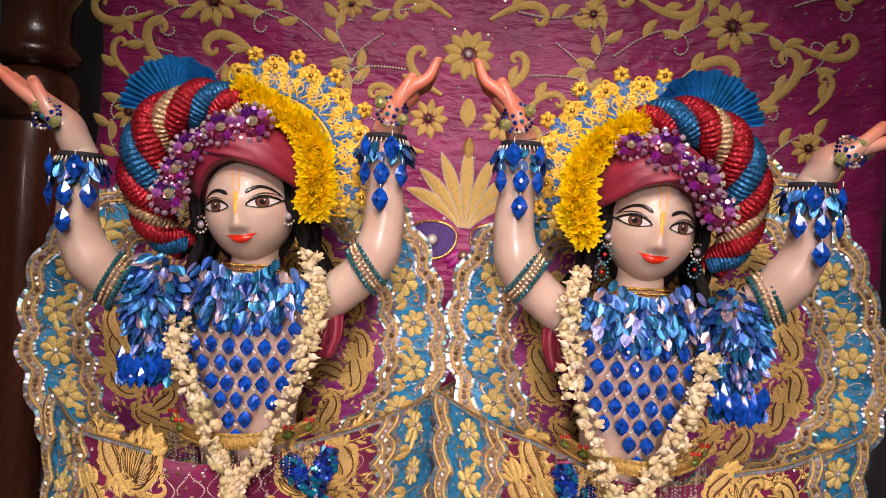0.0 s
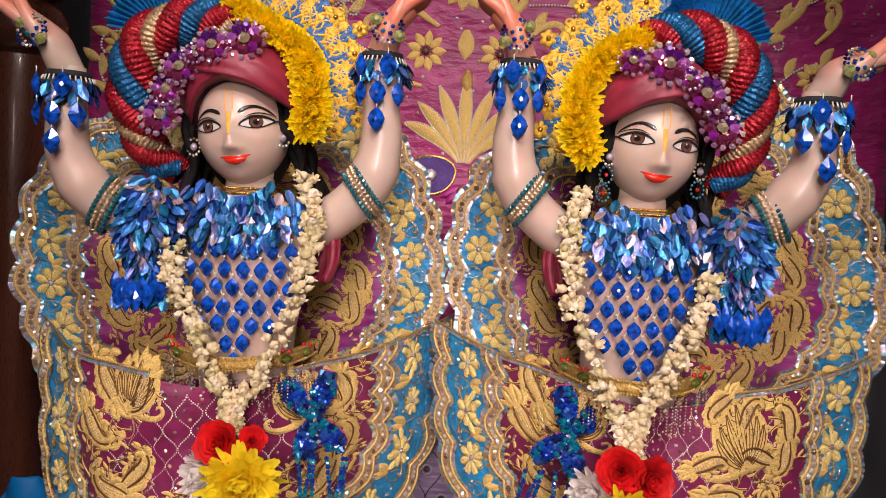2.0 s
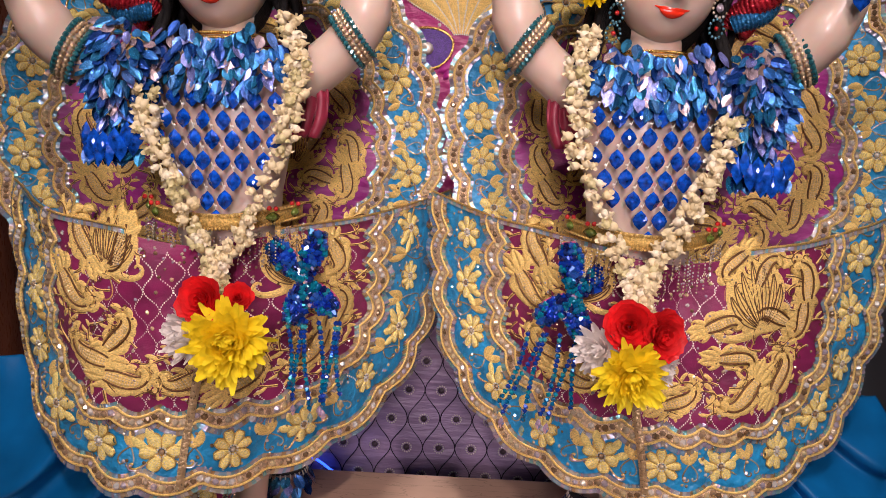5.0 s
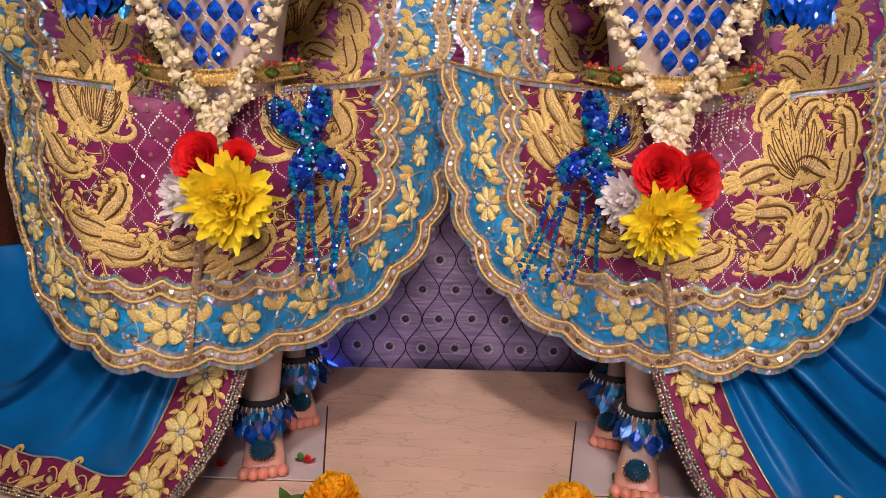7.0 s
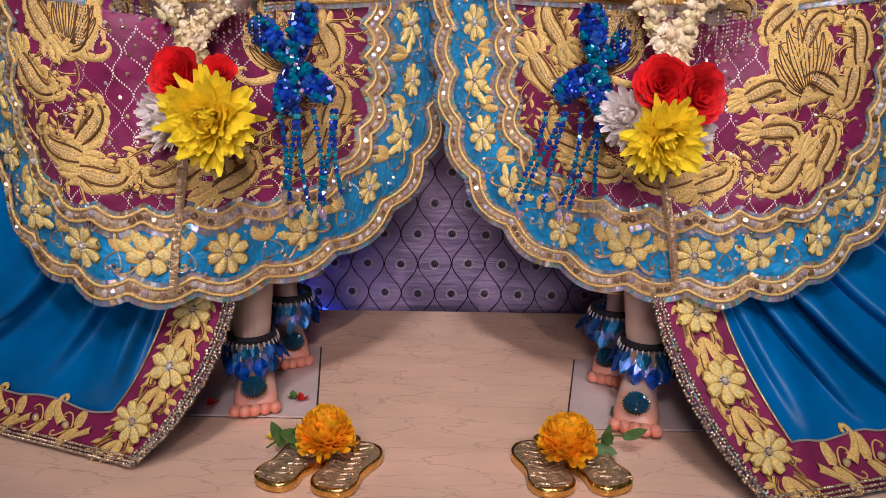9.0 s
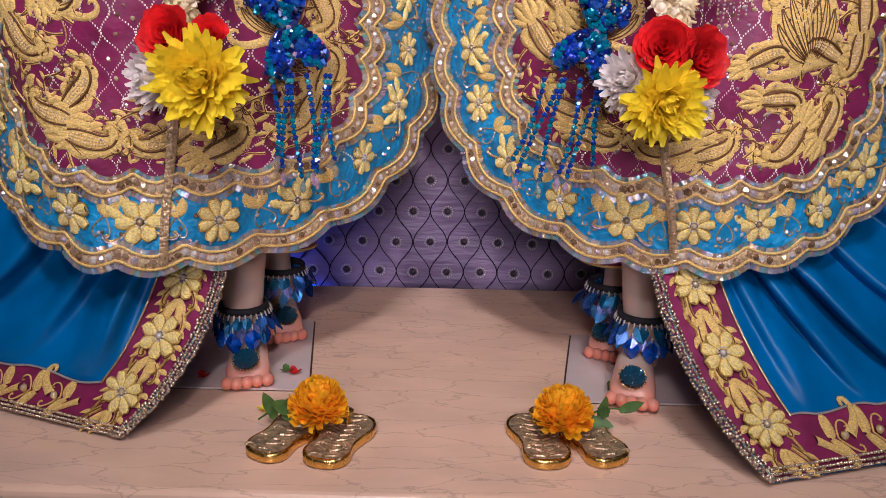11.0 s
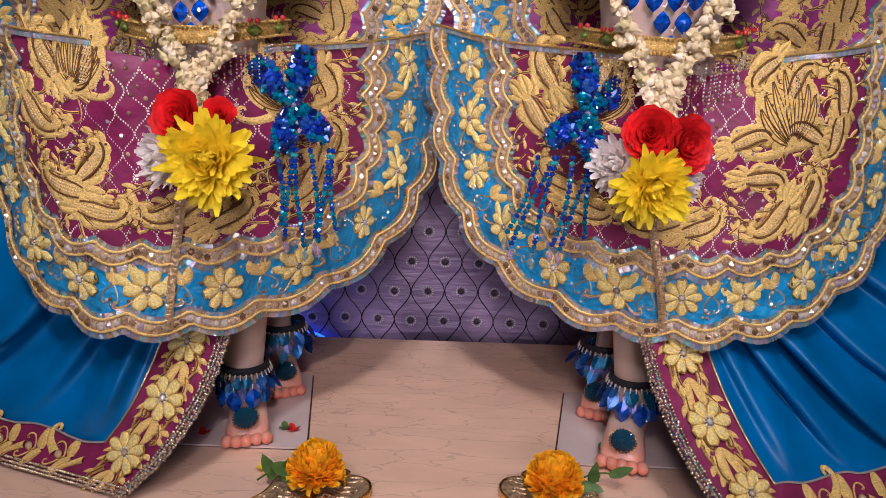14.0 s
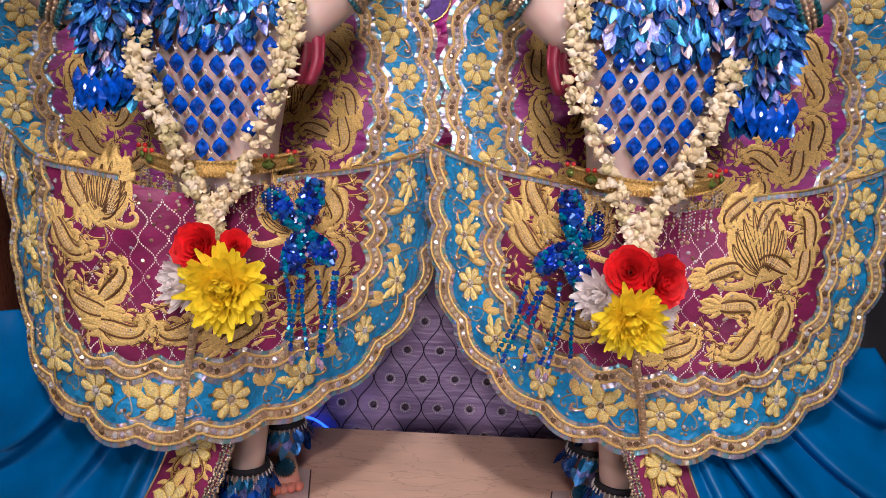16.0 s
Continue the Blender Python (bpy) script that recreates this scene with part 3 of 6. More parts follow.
def wooden_post(x, y):
    post = thing("wooden_post", "dark polished turned wooden canopy post beside the drape", "post", "canopy posts", at=(x, y, -0.9))
    g = Geo()
    prof = [(0, 0.075), (0.9, 0.075), (0.92, 0.068), (1.2, 0.05), (1.55, 0.062), (1.86, 0.066), (1.90, 0.060)]
    lathe(g, (0, 0), prof)
    g.make("shaft", DARK_WOOD, post)
    g = Geo()
    prof = [(1.90, 0.058)] + [(1.955 + 0.05 * math.sin(a), 0.055 + 0.03 * math.cos(a)) for a in np.linspace(-1.5, 1.5, 12)] + [(2.01, 0.055)]
    lathe(g, (0, 0), prof)
    g.make("ball_turning", DARK_WOOD, post)
    g = Geo()
    prof = [(2.01, 0.055), (2.02, 0.078), (2.035, 0.084), (2.05, 0.078), (2.06, 0.066), (2.09, 0.062), (2.13, 0.064), (2.16, 0.078), (2.18, 0.086), (2.2, 0.078), (2.22, 0.062), (2.9, 0.05)]
    lathe(g, (0, 0), prof)
    g.make("upper_turning", DARK_WOOD, post)
    return post


wooden_post(-0.83, 0.50)
wooden_post(0.965, 0.50)

# upper drape: purple silk with gold vines
drape_g = lambda x, z: 0.60 + 0.004 * math.sin(x * 19 + z * 4) + 0.003 * math.sin(z * 31 + x * 6)
drape = Cloth(drape_g)
backdrop = thing("backdrop", "crinkled purple silk drape embroidered with gold vines and beads", "curtain", kind="structure", at=(0, 0, 0))
g = Geo()
g.grid([[drape.at(-0.765 + 0.02 * math.sin(z * 7) * (1 - i / 60) + (1.65) * i / 60, z) for i in range(61)] for z in np.linspace(1.62, 0.45, 44)])
ob = g.make("drape_cloth", DRAPE_SILK, backdrop)
so = ob.modifiers.new("thick", "SOLIDIFY")
so.thickness, so.offset = 0.003, 1

pi = math.pi
AX = 0.018
rng = random.Random(11)


def both(fn):
    for sg in (1, -1):
        fn(sg)


def gold_vine(sg, u, z, ang, size, flip, beads):
    """A vine with a curled end, mirrored about the drape's middle."""
    geo = Geo()
    a = ang if sg > 0 else math.pi - ang
    fl = flip * sg
    p = (AX + sg * u, z)
    path = curl_path(p, a, size, fl, 0.5, 5.6, 26)
    if beads:
        drape.beads(geo, path, 0.0030, 0.0062, 2)
    else:
        drape.ribbon(geo, path, lambda t: size * (0.036 * math.sin(math.pi * (0.12 + 0.8 * t))) + 0.0016, 0.004, 0)
        drape.cord(geo, path, 0.0012, 1)
    for k, da in ((6, 0.9), (10, -0.9), (14, 0.7)):
        if beads or k == 6:
            drape.ribbon(geo, bow_path(path[k], a + fl * 0.3 + da, 0.045, -da * 0.8, 7), leaf_w(0.010), 0.004, 0)
    geo.make("vine", [GOLD_SILK, GOLD_THREAD, IVORY_BEAD], backdrop)


for spec in [(0.04, 1.28, 0.6, 0.20, -1, 0), (0.05, 1.12, 0.5, 0.19, 1, 0), (0.10, 1.30, -0.2, 0.26, 1, 1), (0.13, 1.17, 0.1, 0.28, -1, 1), (0.16, 1.05, 0.4, 0.24, 1, 1),
             (0.30, 1.22, 0.7, 0.26, -1, 1), (0.28, 1.10, 0.0, 0.27, 1, 1), (0.34, 1.34, -0.5, 0.22, 1, 0), (0.42, 1.15, 0.9, 0.24, -1, 0), (0.44, 1.02, 0.2, 0.28, 1, 1),
             (0.50, 1.27, 0.2, 0.26, -1, 1), (0.58, 1.12, 0.5, 0.25, 1, 0), (0.60, 1.00, 0.9, 0.26, -1, 1), (0.66, 1.26, -0.4, 0.22, 1, 0), (0.20, 1.36, 0.3, 0.22, -1, 0),
             (0.08, 1.00, 0.2, 0.16, 1, 0), (0.56, 1.38, 0.1, 0.24, 1, 1), (0.68, 0.92, 0.7, 0.22, 1, 1), (0.24, 0.98, 0.9, 0.2, -1, 0), (0.36, 1.42, 0.0, 0.25, -1, 1),
             (0.05, 1.36, 0.9, 0.2, 1, 1), (0.18, 1.24, -0.6, 0.2, -1, 1), (0.24, 1.18, 0.9, 0.18, 1, 1), (0.40, 1.26, 0.3, 0.2, 1, 1), (0.47, 1.20, -0.7, 0.2, -1, 1), (0.62, 1.18, 0.2, 0.22, 1, 1),
             (0.66, 1.34, 0.4, 0.2, -1, 1), (0.33, 1.06, 1.2, 0.17, -1, 1), (0.54, 1.08, 0.9, 0.18, -1, 1), (0.12, 1.09, 0.9, 0.15, -1, 0), (0.22, 1.06, 0.2, 0.14, 1, 0), (0.52, 1.03, 0.4, 0.14, -1, 0), (0.45, 1.38, 0.6, 0.16, -1, 0), (0.70, 1.12, 0.7, 0.15, 1, 0)]:
    both(lambda sg: gold_vine(sg, *spec))


def drape_flower(x, z, r, petals):
    geo = Geo()
    for k in range(petals):
        a = 2 * math.pi * k / petals
        drape.ribbon(geo, bow_path((x + math.cos(a) * r * 0.3, z + math.sin(a) * r * 0.3), a, r * 0.75, 0.1, 6), leaf_w(r * 0.21), 0.005, 0)
    geo.stone(drape.at(x, z, 0.004), r * 0.2, (0, -1, 0), 0.5, 2, 8)
    for k in range(12):
        a = 2 * math.pi * k / 12
        geo.ball(drape.at(x + math.cos(a) * r * 0.3, z + math.sin(a) * r * 0.3, 0.005), r * 0.055, 1, 5, 3)
    geo.make("embroidered_flower", [GOLD_SILK, GOLD_THREAD, CRYSTAL], backdrop)


drape_flower(AX, 1.205, 0.052, 11)
for u, z, r in ((0.075, 1.07, 0.040), (0.535, 1.29, 0.052), (0.30, 1.02, 0.032), (0.70, 1.05, 0.034), (0.37, 1.14, 0.03), (0.25, 1.30, 0.03), (0.15, 1.40, 0.036)):
    both(lambda sg: drape_flower(AX + sg * u, z, r, 9))
g = Geo()
drape.ribbon(g, [(AX + 0.006, 1.115 - 0.06 * k / 8) for k in range(9)], leaf_w(0.016), 0.005, 0)
g.make("oval_motif", [GOLD_SILK], backdrop)
# lotus plume in the middle
g = Geo()
for k in range(-3, 4):
    a = math.pi / 2 - k * 0.20
    ln = 0.172 - 0.011 * abs(k)
    path = bow_path((AX + 0.012 + 0.004 * k, 0.850), a, ln, -0.26 * k, 14)
    lw = lambda t: 0.0125 * math.sin(pi * (0.03 + 0.97 * t ** 1.5)) ** 0.9 + 0.0004
    drape.ribbon(g, path, lw, 0.004, 0)
    for w in (-1, 1):
        drape.beads(g, side_path(path, lambda t: w * lw(t)), 0.0021, 0.0044, 1)
        drape.cord(g, side_path(path[2:12], lambda t: w * 0.007 * math.sin(pi * t)), 0.0009, 2)
drape.ribbon(g, [(AX + 0.012, 1.035 - 0.045 * k / 8) for k in range(9)], leaf_w(0.012), 0.007, 2)
g.make("lotus_plume", [GOLD_SILK, IVORY_BEAD, GOLD_THREAD], backdrop)
for sg in (-1, 1):
    g = Geo()
    c = (AX + 0.012 + sg * 0.064, 0.83)
    path = [(c[0] + 0.05 * math.cos(a), c[1] + 0.03 * math.sin(a) * (1 if a < math.pi else 1.6)) for a in np.linspace(0, 2 * math.pi, 25)]
    g.add([drape.at(*c, 0.004)] + [drape.at(x, z, 0.002) for x, z in path], [(0, k + 1, k) for k in range(1, 25)], 0)
    drape.cord(g, path, 0.003, 1)
    g.stone(drape.at(c[0], c[1] - 0.01, 0.006), 0.013, (0, -1, 0), 0.4, 2, 8)
    g.make("bead_crescent", [mat("violet_bead_field", (0.06, 0.02, 0.16), 0.35, 0.3, 0.4, 200, 0.8, 500), GOLD_METAL, IVORY_BEAD], backdrop)
g = Geo()
for k in range(-3, 4):
    drape.ribbon(g, bow_path((AX + 0.014, 0.80), -math.pi / 2 + k * 0.36, 0.05, 0, 5), leaf_w(0.012), 0.006, 0)
g.stone(drape.at(AX + 0.014, 0.79, 0.008), 0.012, (0, -1, 0), 0.4, 1, 8)
g.make("magenta_petals", [mat("magenta_thread", (0.30, 0.01, 0.16), 0.4, 0.1, 0.3, 90, 0.4, 500), CRYSTAL], backdrop)
g = Geo()
for k in range(420):
    g.stone(drape.at(rng.uniform(-0.74, 0.86), rng.uniform(0.85, 1.5), 0.001), rng.uniform(0.002, 0.0042), (0, -1, 0.1), 0.5, 0, 6, k)
g.make("sequins", [CRYSTAL], backdrop, smooth=False, kind="stuff")

# lower drape: violet satin with an ogee net of cord and beaded rosettes
low = Cloth(lambda x, z: 0.775 + 0.004 * math.sin(x * 23 + z * 9) + 0.0025 * math.sin(z * 41 + x * 11))
lower_drape = thing("lower_backdrop", "violet grey satin cloth with dark ogee cords and beaded rosettes", "curtain", kind="structure")
g = Geo()
g.grid([[low.at(x, z) for x in np.linspace(-0.95, 0.95, 90)] for z in np.linspace(0.55, -0.25, 40)])
g.make("satin_cloth", VIOLET_SATIN, lower_drape)
OG, OH = 0.0745, 0.137
g = Geo()
for k in range(-11, 12):
    for sg in (-1, 1):
        pts = [(0.0215 + (k + 0.5) * OG + sg * OG * 0.245 * (1 - math.cos(2 * math.pi * (z + 0.06) / OH)), z) for z in np.linspace(-0.25, 0.55, 90)]
        low.cord(g, pts, 0.0013, 0, 4)
g.make("ogee_cords", [mat("black_purple_cord", (0.02, 0.008, 0.03), 0.7, 0, 0.2, 90, 0.2, 500)], lower_drape, kind="stuff")
dark = mat("rosette_centre", (0.10, 0.07, 0.08), 0.5, 0.2, 0.4, 200, 0.5, 500)
g = Geo()
g.stone((0, -0.001, 0), 0.0075, (0, -1, 0), 0.25, 0, 10)
for k in range(13):
    a = 2 * math.pi * k / 13
    g.ball((0.0112 * math.cos(a), -0.0025, 0.0112 * math.sin(a)), 0.0023, 1, 5, 3)
first = g.make("rosette", [dark, IVORY_BEAD], lower_drape)
first.matrix_local = frame_of(low.at(0, 0.40), (0, -1, 0))
for i in range(-6, 7):
    for r in range(-2, 5):
        x, z = 0.0215 + (i + (0.5 if r % 2 else 0.0)) * OG, -0.06 + r * OH * 0.5
        if not (i == 0 and r == 7):
            share(first, frame_of(low.at(x, z, 0.001), (0, -1, 0)), lower_drape)


# ---- dresses ----
class Disc:
    """Rounded outline of a spread skirt or cape, with scallops."""

    def __init__(self, cx, cz, rx, rz, power, tilt, lobes, amp):
        self.c, self.rx, self.rz, self.p, self.t, self.n, self.a = (cx, cz), rx, rz, power, tilt, lobes, amp

    def r(self, th):
        a = th - self.t
        return (abs(math.cos(a) / self.rx) ** self.p + abs(math.sin(a) / self.rz) ** self.p) ** (-1 / self.p)

    def pt(self, th, d, wave=1.0):
        r = self.r(th) + wave * self.a * (abs(math.sin(self.n * th / 2)) - 0.6) - d
        return (self.c[0] + r * math.cos(th), self.c[1] + r * math.sin(th))


def band(cl, geo, disc, ths, d0, d1, off, mi=0, w0=1.0, w1=1.0, steps=3, dome=0.0):
    rows = []
    for th in ths:
        row = []
        for k in range(steps + 1):
            t = k / steps
            x, z = disc.pt(th, d0 + (d1 - d0) * t, w0 + (w1 - w0) * t)
            row.append(cl.at(x, z, off + dome * math.sin(math.pi * t)))
        rows.append(row)
    geo.grid(rows, mi)


def trim(cl, disc, ths, d, wave, parent, label):
    """Gold trim: padded band, two cords, a row of stones and a sequin ribbon."""
    part_ = Geo()
    band(cl, part_, disc, ths, d, d + 0.021, 0.0022, 0, wave, wave, 3, 0.0022)
    for q in (0.0035, 0.0193):
        part_.tube([cl.at(*disc.pt(th, d + q, wave), 0.0044) for th in ths], 0.0017, 5, 1, cap=False)
    t_ob = part_.make("trim", [ANTIQUE_GOLD, GOLD_SILK], parent, label=label)
    s = Geo()
    pts = [disc.pt(th, d + 0.011, wave) for th in ths]
    run = 0.0
    for (x0, z0), (x1, z1) in zip(pts, pts[1:]):
        l = math.hypot(x1 - x0, z1 - z0)
        while run < l:
            t = run / l
            x, z = x0 + (x1 - x0) * t, z0 + (z1 - z0) * t
            s.stone(cl.at(x, z, 0.0046), 0.0050 * rng.uniform(0.85, 1.1), cl.nrm(x, z) + V3(rng.uniform(-.35, .35), 0, rng.uniform(-.35, .35)), 0.7, 0, 6, rng.random() * 3)
            run += 0.0090
        run -= l
    s.make("stone_edging", [CRYSTAL], t_ob, smooth=False, kind="stuff")
    e = Geo()
    for d_e, w_e in ((d - 0.0055, 0.0055), (d + 0.021, 0.0048)):
        pts = [disc.pt(th, d_e + w_e / 2, wave) for th in ths]
        run = 0.0
        for (x0, z0), (x1, z1) in zip(pts, pts[1:]):
            l = math.hypot(x1 - x0, z1 - z0)
            tx, tz = (x1 - x0) / l, (z1 - z0) / l
            while run < l:
                x, z = x0 + tx * run, z0 + tz * run
                a = rng.uniform(-0.0012, 0.0012)
                e.add([cl.at(x - tz * w_e * k + tx * j, z + tx * w_e * k + tz * j, 0.0035 + a * j * 600) for k, j in ((-0.62, -0.0023), (0.62, -0.0023), (0.62, 0.0023), (-0.62, 0.0023))], [(0, 1, 2, 3)])
                run += 0.0043
            run -= l
    e.make("sequin_ribbon", [SEQUIN], t_ob, smooth=False, kind="stuff")


def dress(name, label, cl, disc, th0, th1, field_mat, lines, group, side, lowfront):
    """Spread garment: field, turquoise border, two trims, flowers, paisleys, nets and studs."""
    ob = thing(name, label, "garment", group, at=(0, 0, 0))
    full = abs(th1 - th0) > 6.2
    ths = list(np.linspace(th0, th1, 220))
    g = Geo()
    rows = []
    for th in ths[::2] + ([ths[-1]] if len(ths) % 2 == 0 else []):
        R = disc.r(th) - 0.098
        rows.append([cl.at(disc.c[0] + R * q * math.cos(th), disc.c[1] + R * q * math.sin(th)) for q in np.linspace(0.02, 1.06, 16)])
    g.grid(rows, 0)
    f = g.make("fabric", field_mat, ob)
    so = f.modifiers.new("thick", "SOLIDIFY")
    so.thickness, so.offset = 0.002, 1
    g = Geo()
    band(cl, g, disc, ths, 0.012, 0.092, 0.0012, 0, 1.0, 1.0, 6)
    f = g.make("border_band", TURQUOISE, ob, label="turquoise silk border band")
    so = f.modifiers.new("thick", "SOLIDIFY")
    so.thickness, so.offset = 0.002, 1
    trim(cl, disc, ths, 0.0, 1.0, ob, "scalloped gold trim with set stones")
    trim(cl, disc, ths, 0.083, 0.9, ob, "inner scalloped gold trim with set stones")
    # flowers on the border
    length, marks, last = 0.0, [], None
    for th in ths:
        p = disc.pt(th, 0.052, 0)
        if last:
            length += math.hypot(p[0] - last[0], p[1] - last[1])
        last = p
        marks.append((length, th))
    count = int(length / 0.074)
    for k in range(count):
        want = (k + 0.5) * length / count
        th = min(marks, key=lambda q: abs(q[0] - want))[1]
        x, z = disc.pt(th, 0.053, 0.3)
        put_flower((0, 1, 2, 1)[k % 4], cl, x, z, math.atan2(-math.cos(th), -math.sin(th)) + rng.uniform(-0.2, 0.2), rng.uniform(0.95, 1.12), ob)
        x, z = disc.pt(th + 0.5 * (th1 - th0) / count, 0.058, 0)
        g = Geo()
        a = math.atan2(disc.c[1] - z, disc.c[0] - x)
        for sg in (-1, 1):
            cl.ribbon(g, bow_path((x, z), a + sg * 0.75, 0.024, -sg * 0.9, 6), leaf_w(0.006), 0.003, 0)
            p = curl_path((x, z), a + math.pi + sg * 0.7, 0.042, -sg, 0.4, 5.2, 12)
            cl.cord(g, p, 0.0013, 1)
        g.make("leaf_spray", [GOLD_SILK, SEQUIN], ob)
    # large motifs over the field
    rf = lambda th: disc.r(th) - 0.118
    taken = []
    for ring, (inset, size, gap) in enumerate(((0.026, 0.076, 0.064), (0.080, 0.072, 0.066), (0.135, 0.066, 0.07))):
        k, th = 0, th0 + 0.12 + 0.2 * ring
        while th < th1 - 0.08:
            R = rf(th) - inset
            sg = 1 if k % 2 else -1
            x, z = disc.c[0] + R * math.cos(th), disc.c[1] + R * math.sin(th)
            k += 1
            th += gap / max(R, 0.05)
            if lowfront and ring and abs(x - disc.c[0] - 0.03 * side * -1) < 0.080:
                continue
            g = Geo()
            a = th + (sg * 1.45 if ring == 0 else pi / 2 + sg * 1.1)
            paisley(cl, g, (x - 0.03 * math.cos(a), z - 0.03 * math.sin(a)), a, size * rng.uniform(0.92, 1.1), sg)
            g.make("paisley", [GOLD_SILK, GOLD_THREAD, SEED_GOLD, SHADE_THREAD], ob)
            taken.append((x, z))
    for th, q, s in lines:
        R = rf(th) * q
        x, z = disc.c[0] + R * math.cos(th), disc.c[1] + R * math.sin(th)
        plume(cl, (x, z), math.pi / 2 + 0.3 * math.cos(th), s, ob)
        taken.append((x, z))
    # filling scrolls
    g = Geo()
    tries = 0
    while tries < (1100 if full else 900):
        tries += 1
        th, q = rng.uniform(th0, th1), math.sqrt(rng.uniform(0.16, 0.98))
        if lowfront and q < 0.66 and abs(math.cos(th)) * q < 0.42:
            continue
        x, z = disc.c[0] + rf(th) * q * math.cos(th), disc.c[1] + rf(th) * q * math.sin(th)
        if min((math.hypot(x - a, z - b) for a, b in taken), default=1) < 0.0135:
            continue
        taken.append((x, z))
        scroll(cl, g, (x, z), rng.uniform(0, 6.28), rng.uniform(0.030, 0.052), rng.choice((-1, 1)))
    g.make("scroll_embroidery", [GOLD_SILK, GOLD_THREAD, SHADE_THREAD], ob, kind="stuff")
    # bead net
    if lowfront:
        g = Geo()
        for i in range(-5, 6):
            for sg in (-1, 1):
                pts = []
                for t in np.linspace(0, 1, 40):
                    z = disc.c[1] - 0.005 - t * 0.21
                    x = disc.c[0] + i * 0.03 + sg * 0.0075 * (1 - math.cos(t * 2 * math.pi * 4.5)) + 0.003 * math.sin(9 * t + i)
                    pts.append((x, z))
                cl.beads(g, pts, 0.0016, 0.0031, 0, 4)
        g.make("bead_net", [IVORY_BEAD], ob, kind="stuff")
    if lowfront:
        for th in (th0, th1):
            g = Geo()
            R = disc.r(th) + 0.002
            line = [(disc.c[0] + R * q * math.cos(th), disc.c[1] + R * q * math.sin(th) + 0.004 * math.sin(q * 7)) for q in np.linspace(0.28, 1.0, 60)]
            for (x0, z0), (x1, z1) in zip(line, line[1:]):
                g.add([cl.at(x0, z0 - 0.0035, 0.004), cl.at(x1, z1 - 0.0035, 0.005), cl.at(x1, z1 + 0.0035, 0.005), cl.at(x0, z0 + 0.0035, 0.004)], [(0, 1, 2, 3)])
            b_ob = g.make("top_binding", [SEQUIN], ob, smooth=False, label="iridescent sequin binding", kind="stuff")
            g = Geo()
            g.tube([cl.at(x, z + 0.004, 0.005) for x, z in line], 0.0016, 5)
            g.make("binding_cord", [GOLD_THREAD], b_ob)
    g = Geo()
    for k in range(520 if full else 420):
        th = rng.uniform(th0, th1)
        x, z = disc.pt(th, rng.uniform(0.026, 0.082), 0.6) if k % 2 else disc.pt(th, 0.11 + (disc.r(th) - 0.11) * rng.random() ** 1.4, 0)
        g.stone(cl.at(x, z, 0.0022), rng.uniform(0.0016, 0.003), cl.nrm(x, z) + V3(rng.uniform(-.3, .3), 0, rng.uniform(-.3, .3)), 0.7, 0, 6, k)
    g.make("crystal_studs", [CRYSTAL], ob, smooth=False, kind="stuff")
    return ob


def ripple(x, z):
    return 0.0035 * math.sin(x * 52 + z * 17) + 0.003 * math.sin(z * 47 - x * 21)


def left_skirt_y(x, z):
    y = -0.04 + 3.3 * (x + 0.34) ** 2 if x > -0.5 else 0.0445 - 1.0 * (x + 0.5)
    return y + ripple(x, z)


def right_skirt_y(x, z):
    y = 0.017 + 2.2 * (x - 0.36) ** 2 if x < 0.46 else 0.039 + 0.55 * (x - 0.46)
    waist = 0.004 + 7.0 * (x - 0.275) ** 2 + 0.5 * max(0, 0.44 - z)
    return min(y, waist) + ripple(x + 0.4, z)


left_cape = Cloth(lambda x, z: 0.312 + 0.15 * (x + 0.3) + ripple(x, z))
right_cape = Cloth(lambda x, z: 0.328 - 0.07 * (x - 0.05) + ripple(x, z))
left_skirt, right_skirt = Cloth(left_skirt_y), Cloth(right_skirt_y)
pi = math.pi
dress("cape", "purple silk cape with turquoise flowered border behind the statue", left_cape,
      Disc(-0.340, 0.635, 0.345, 0.305, 2.4, 0.24, 30, 0.013), -pi, pi, PURPLE_SILK, [(0.3, 0.45, 0.16), (2.8, 0.5, 0.14), (-0.3, 0.5, 0.15)], "capes", -1, False)
dress("cape", "purple silk cape with turquoise flowered border behind the statue", right_cape,
      Disc(0.375, 0.655, 0.348, 0.32, 2.6, 0.32, 30, 0.013), -pi, pi, PURPLE_SILK, [(0.3, 0.45, 0.16), (2.8, 0.5, 0.14), (3.4, 0.5, 0.15)], "capes", 1, False)
dress("skirt", "maroon spread skirt with gold paisleys and a scalloped turquoise border", left_skirt,
      Disc(-0.264, 0.515, 0.285, 0.308, 3.0, -0.03, 28, 0.013), -pi * 1.06, pi * 0.05, MAROON_SILK, [(-2.9, 0.62, 0.13), (-0.5, 0.6, 0.13)], "skirts", -1, True)
dress("skirt", "maroon spread skirt with gold paisleys and a scalloped turquoise border", right_skirt,
      Disc(0.317, 0.515, 0.311, 0.314, 2.8, 0.03, 28, 0.013), -pi * 1.05, pi * 0.06, MAROON_SILK, [(-0.6, 0.6, 0.17), (-2.7, 0.6, 0.12)], "skirts", 1, True)


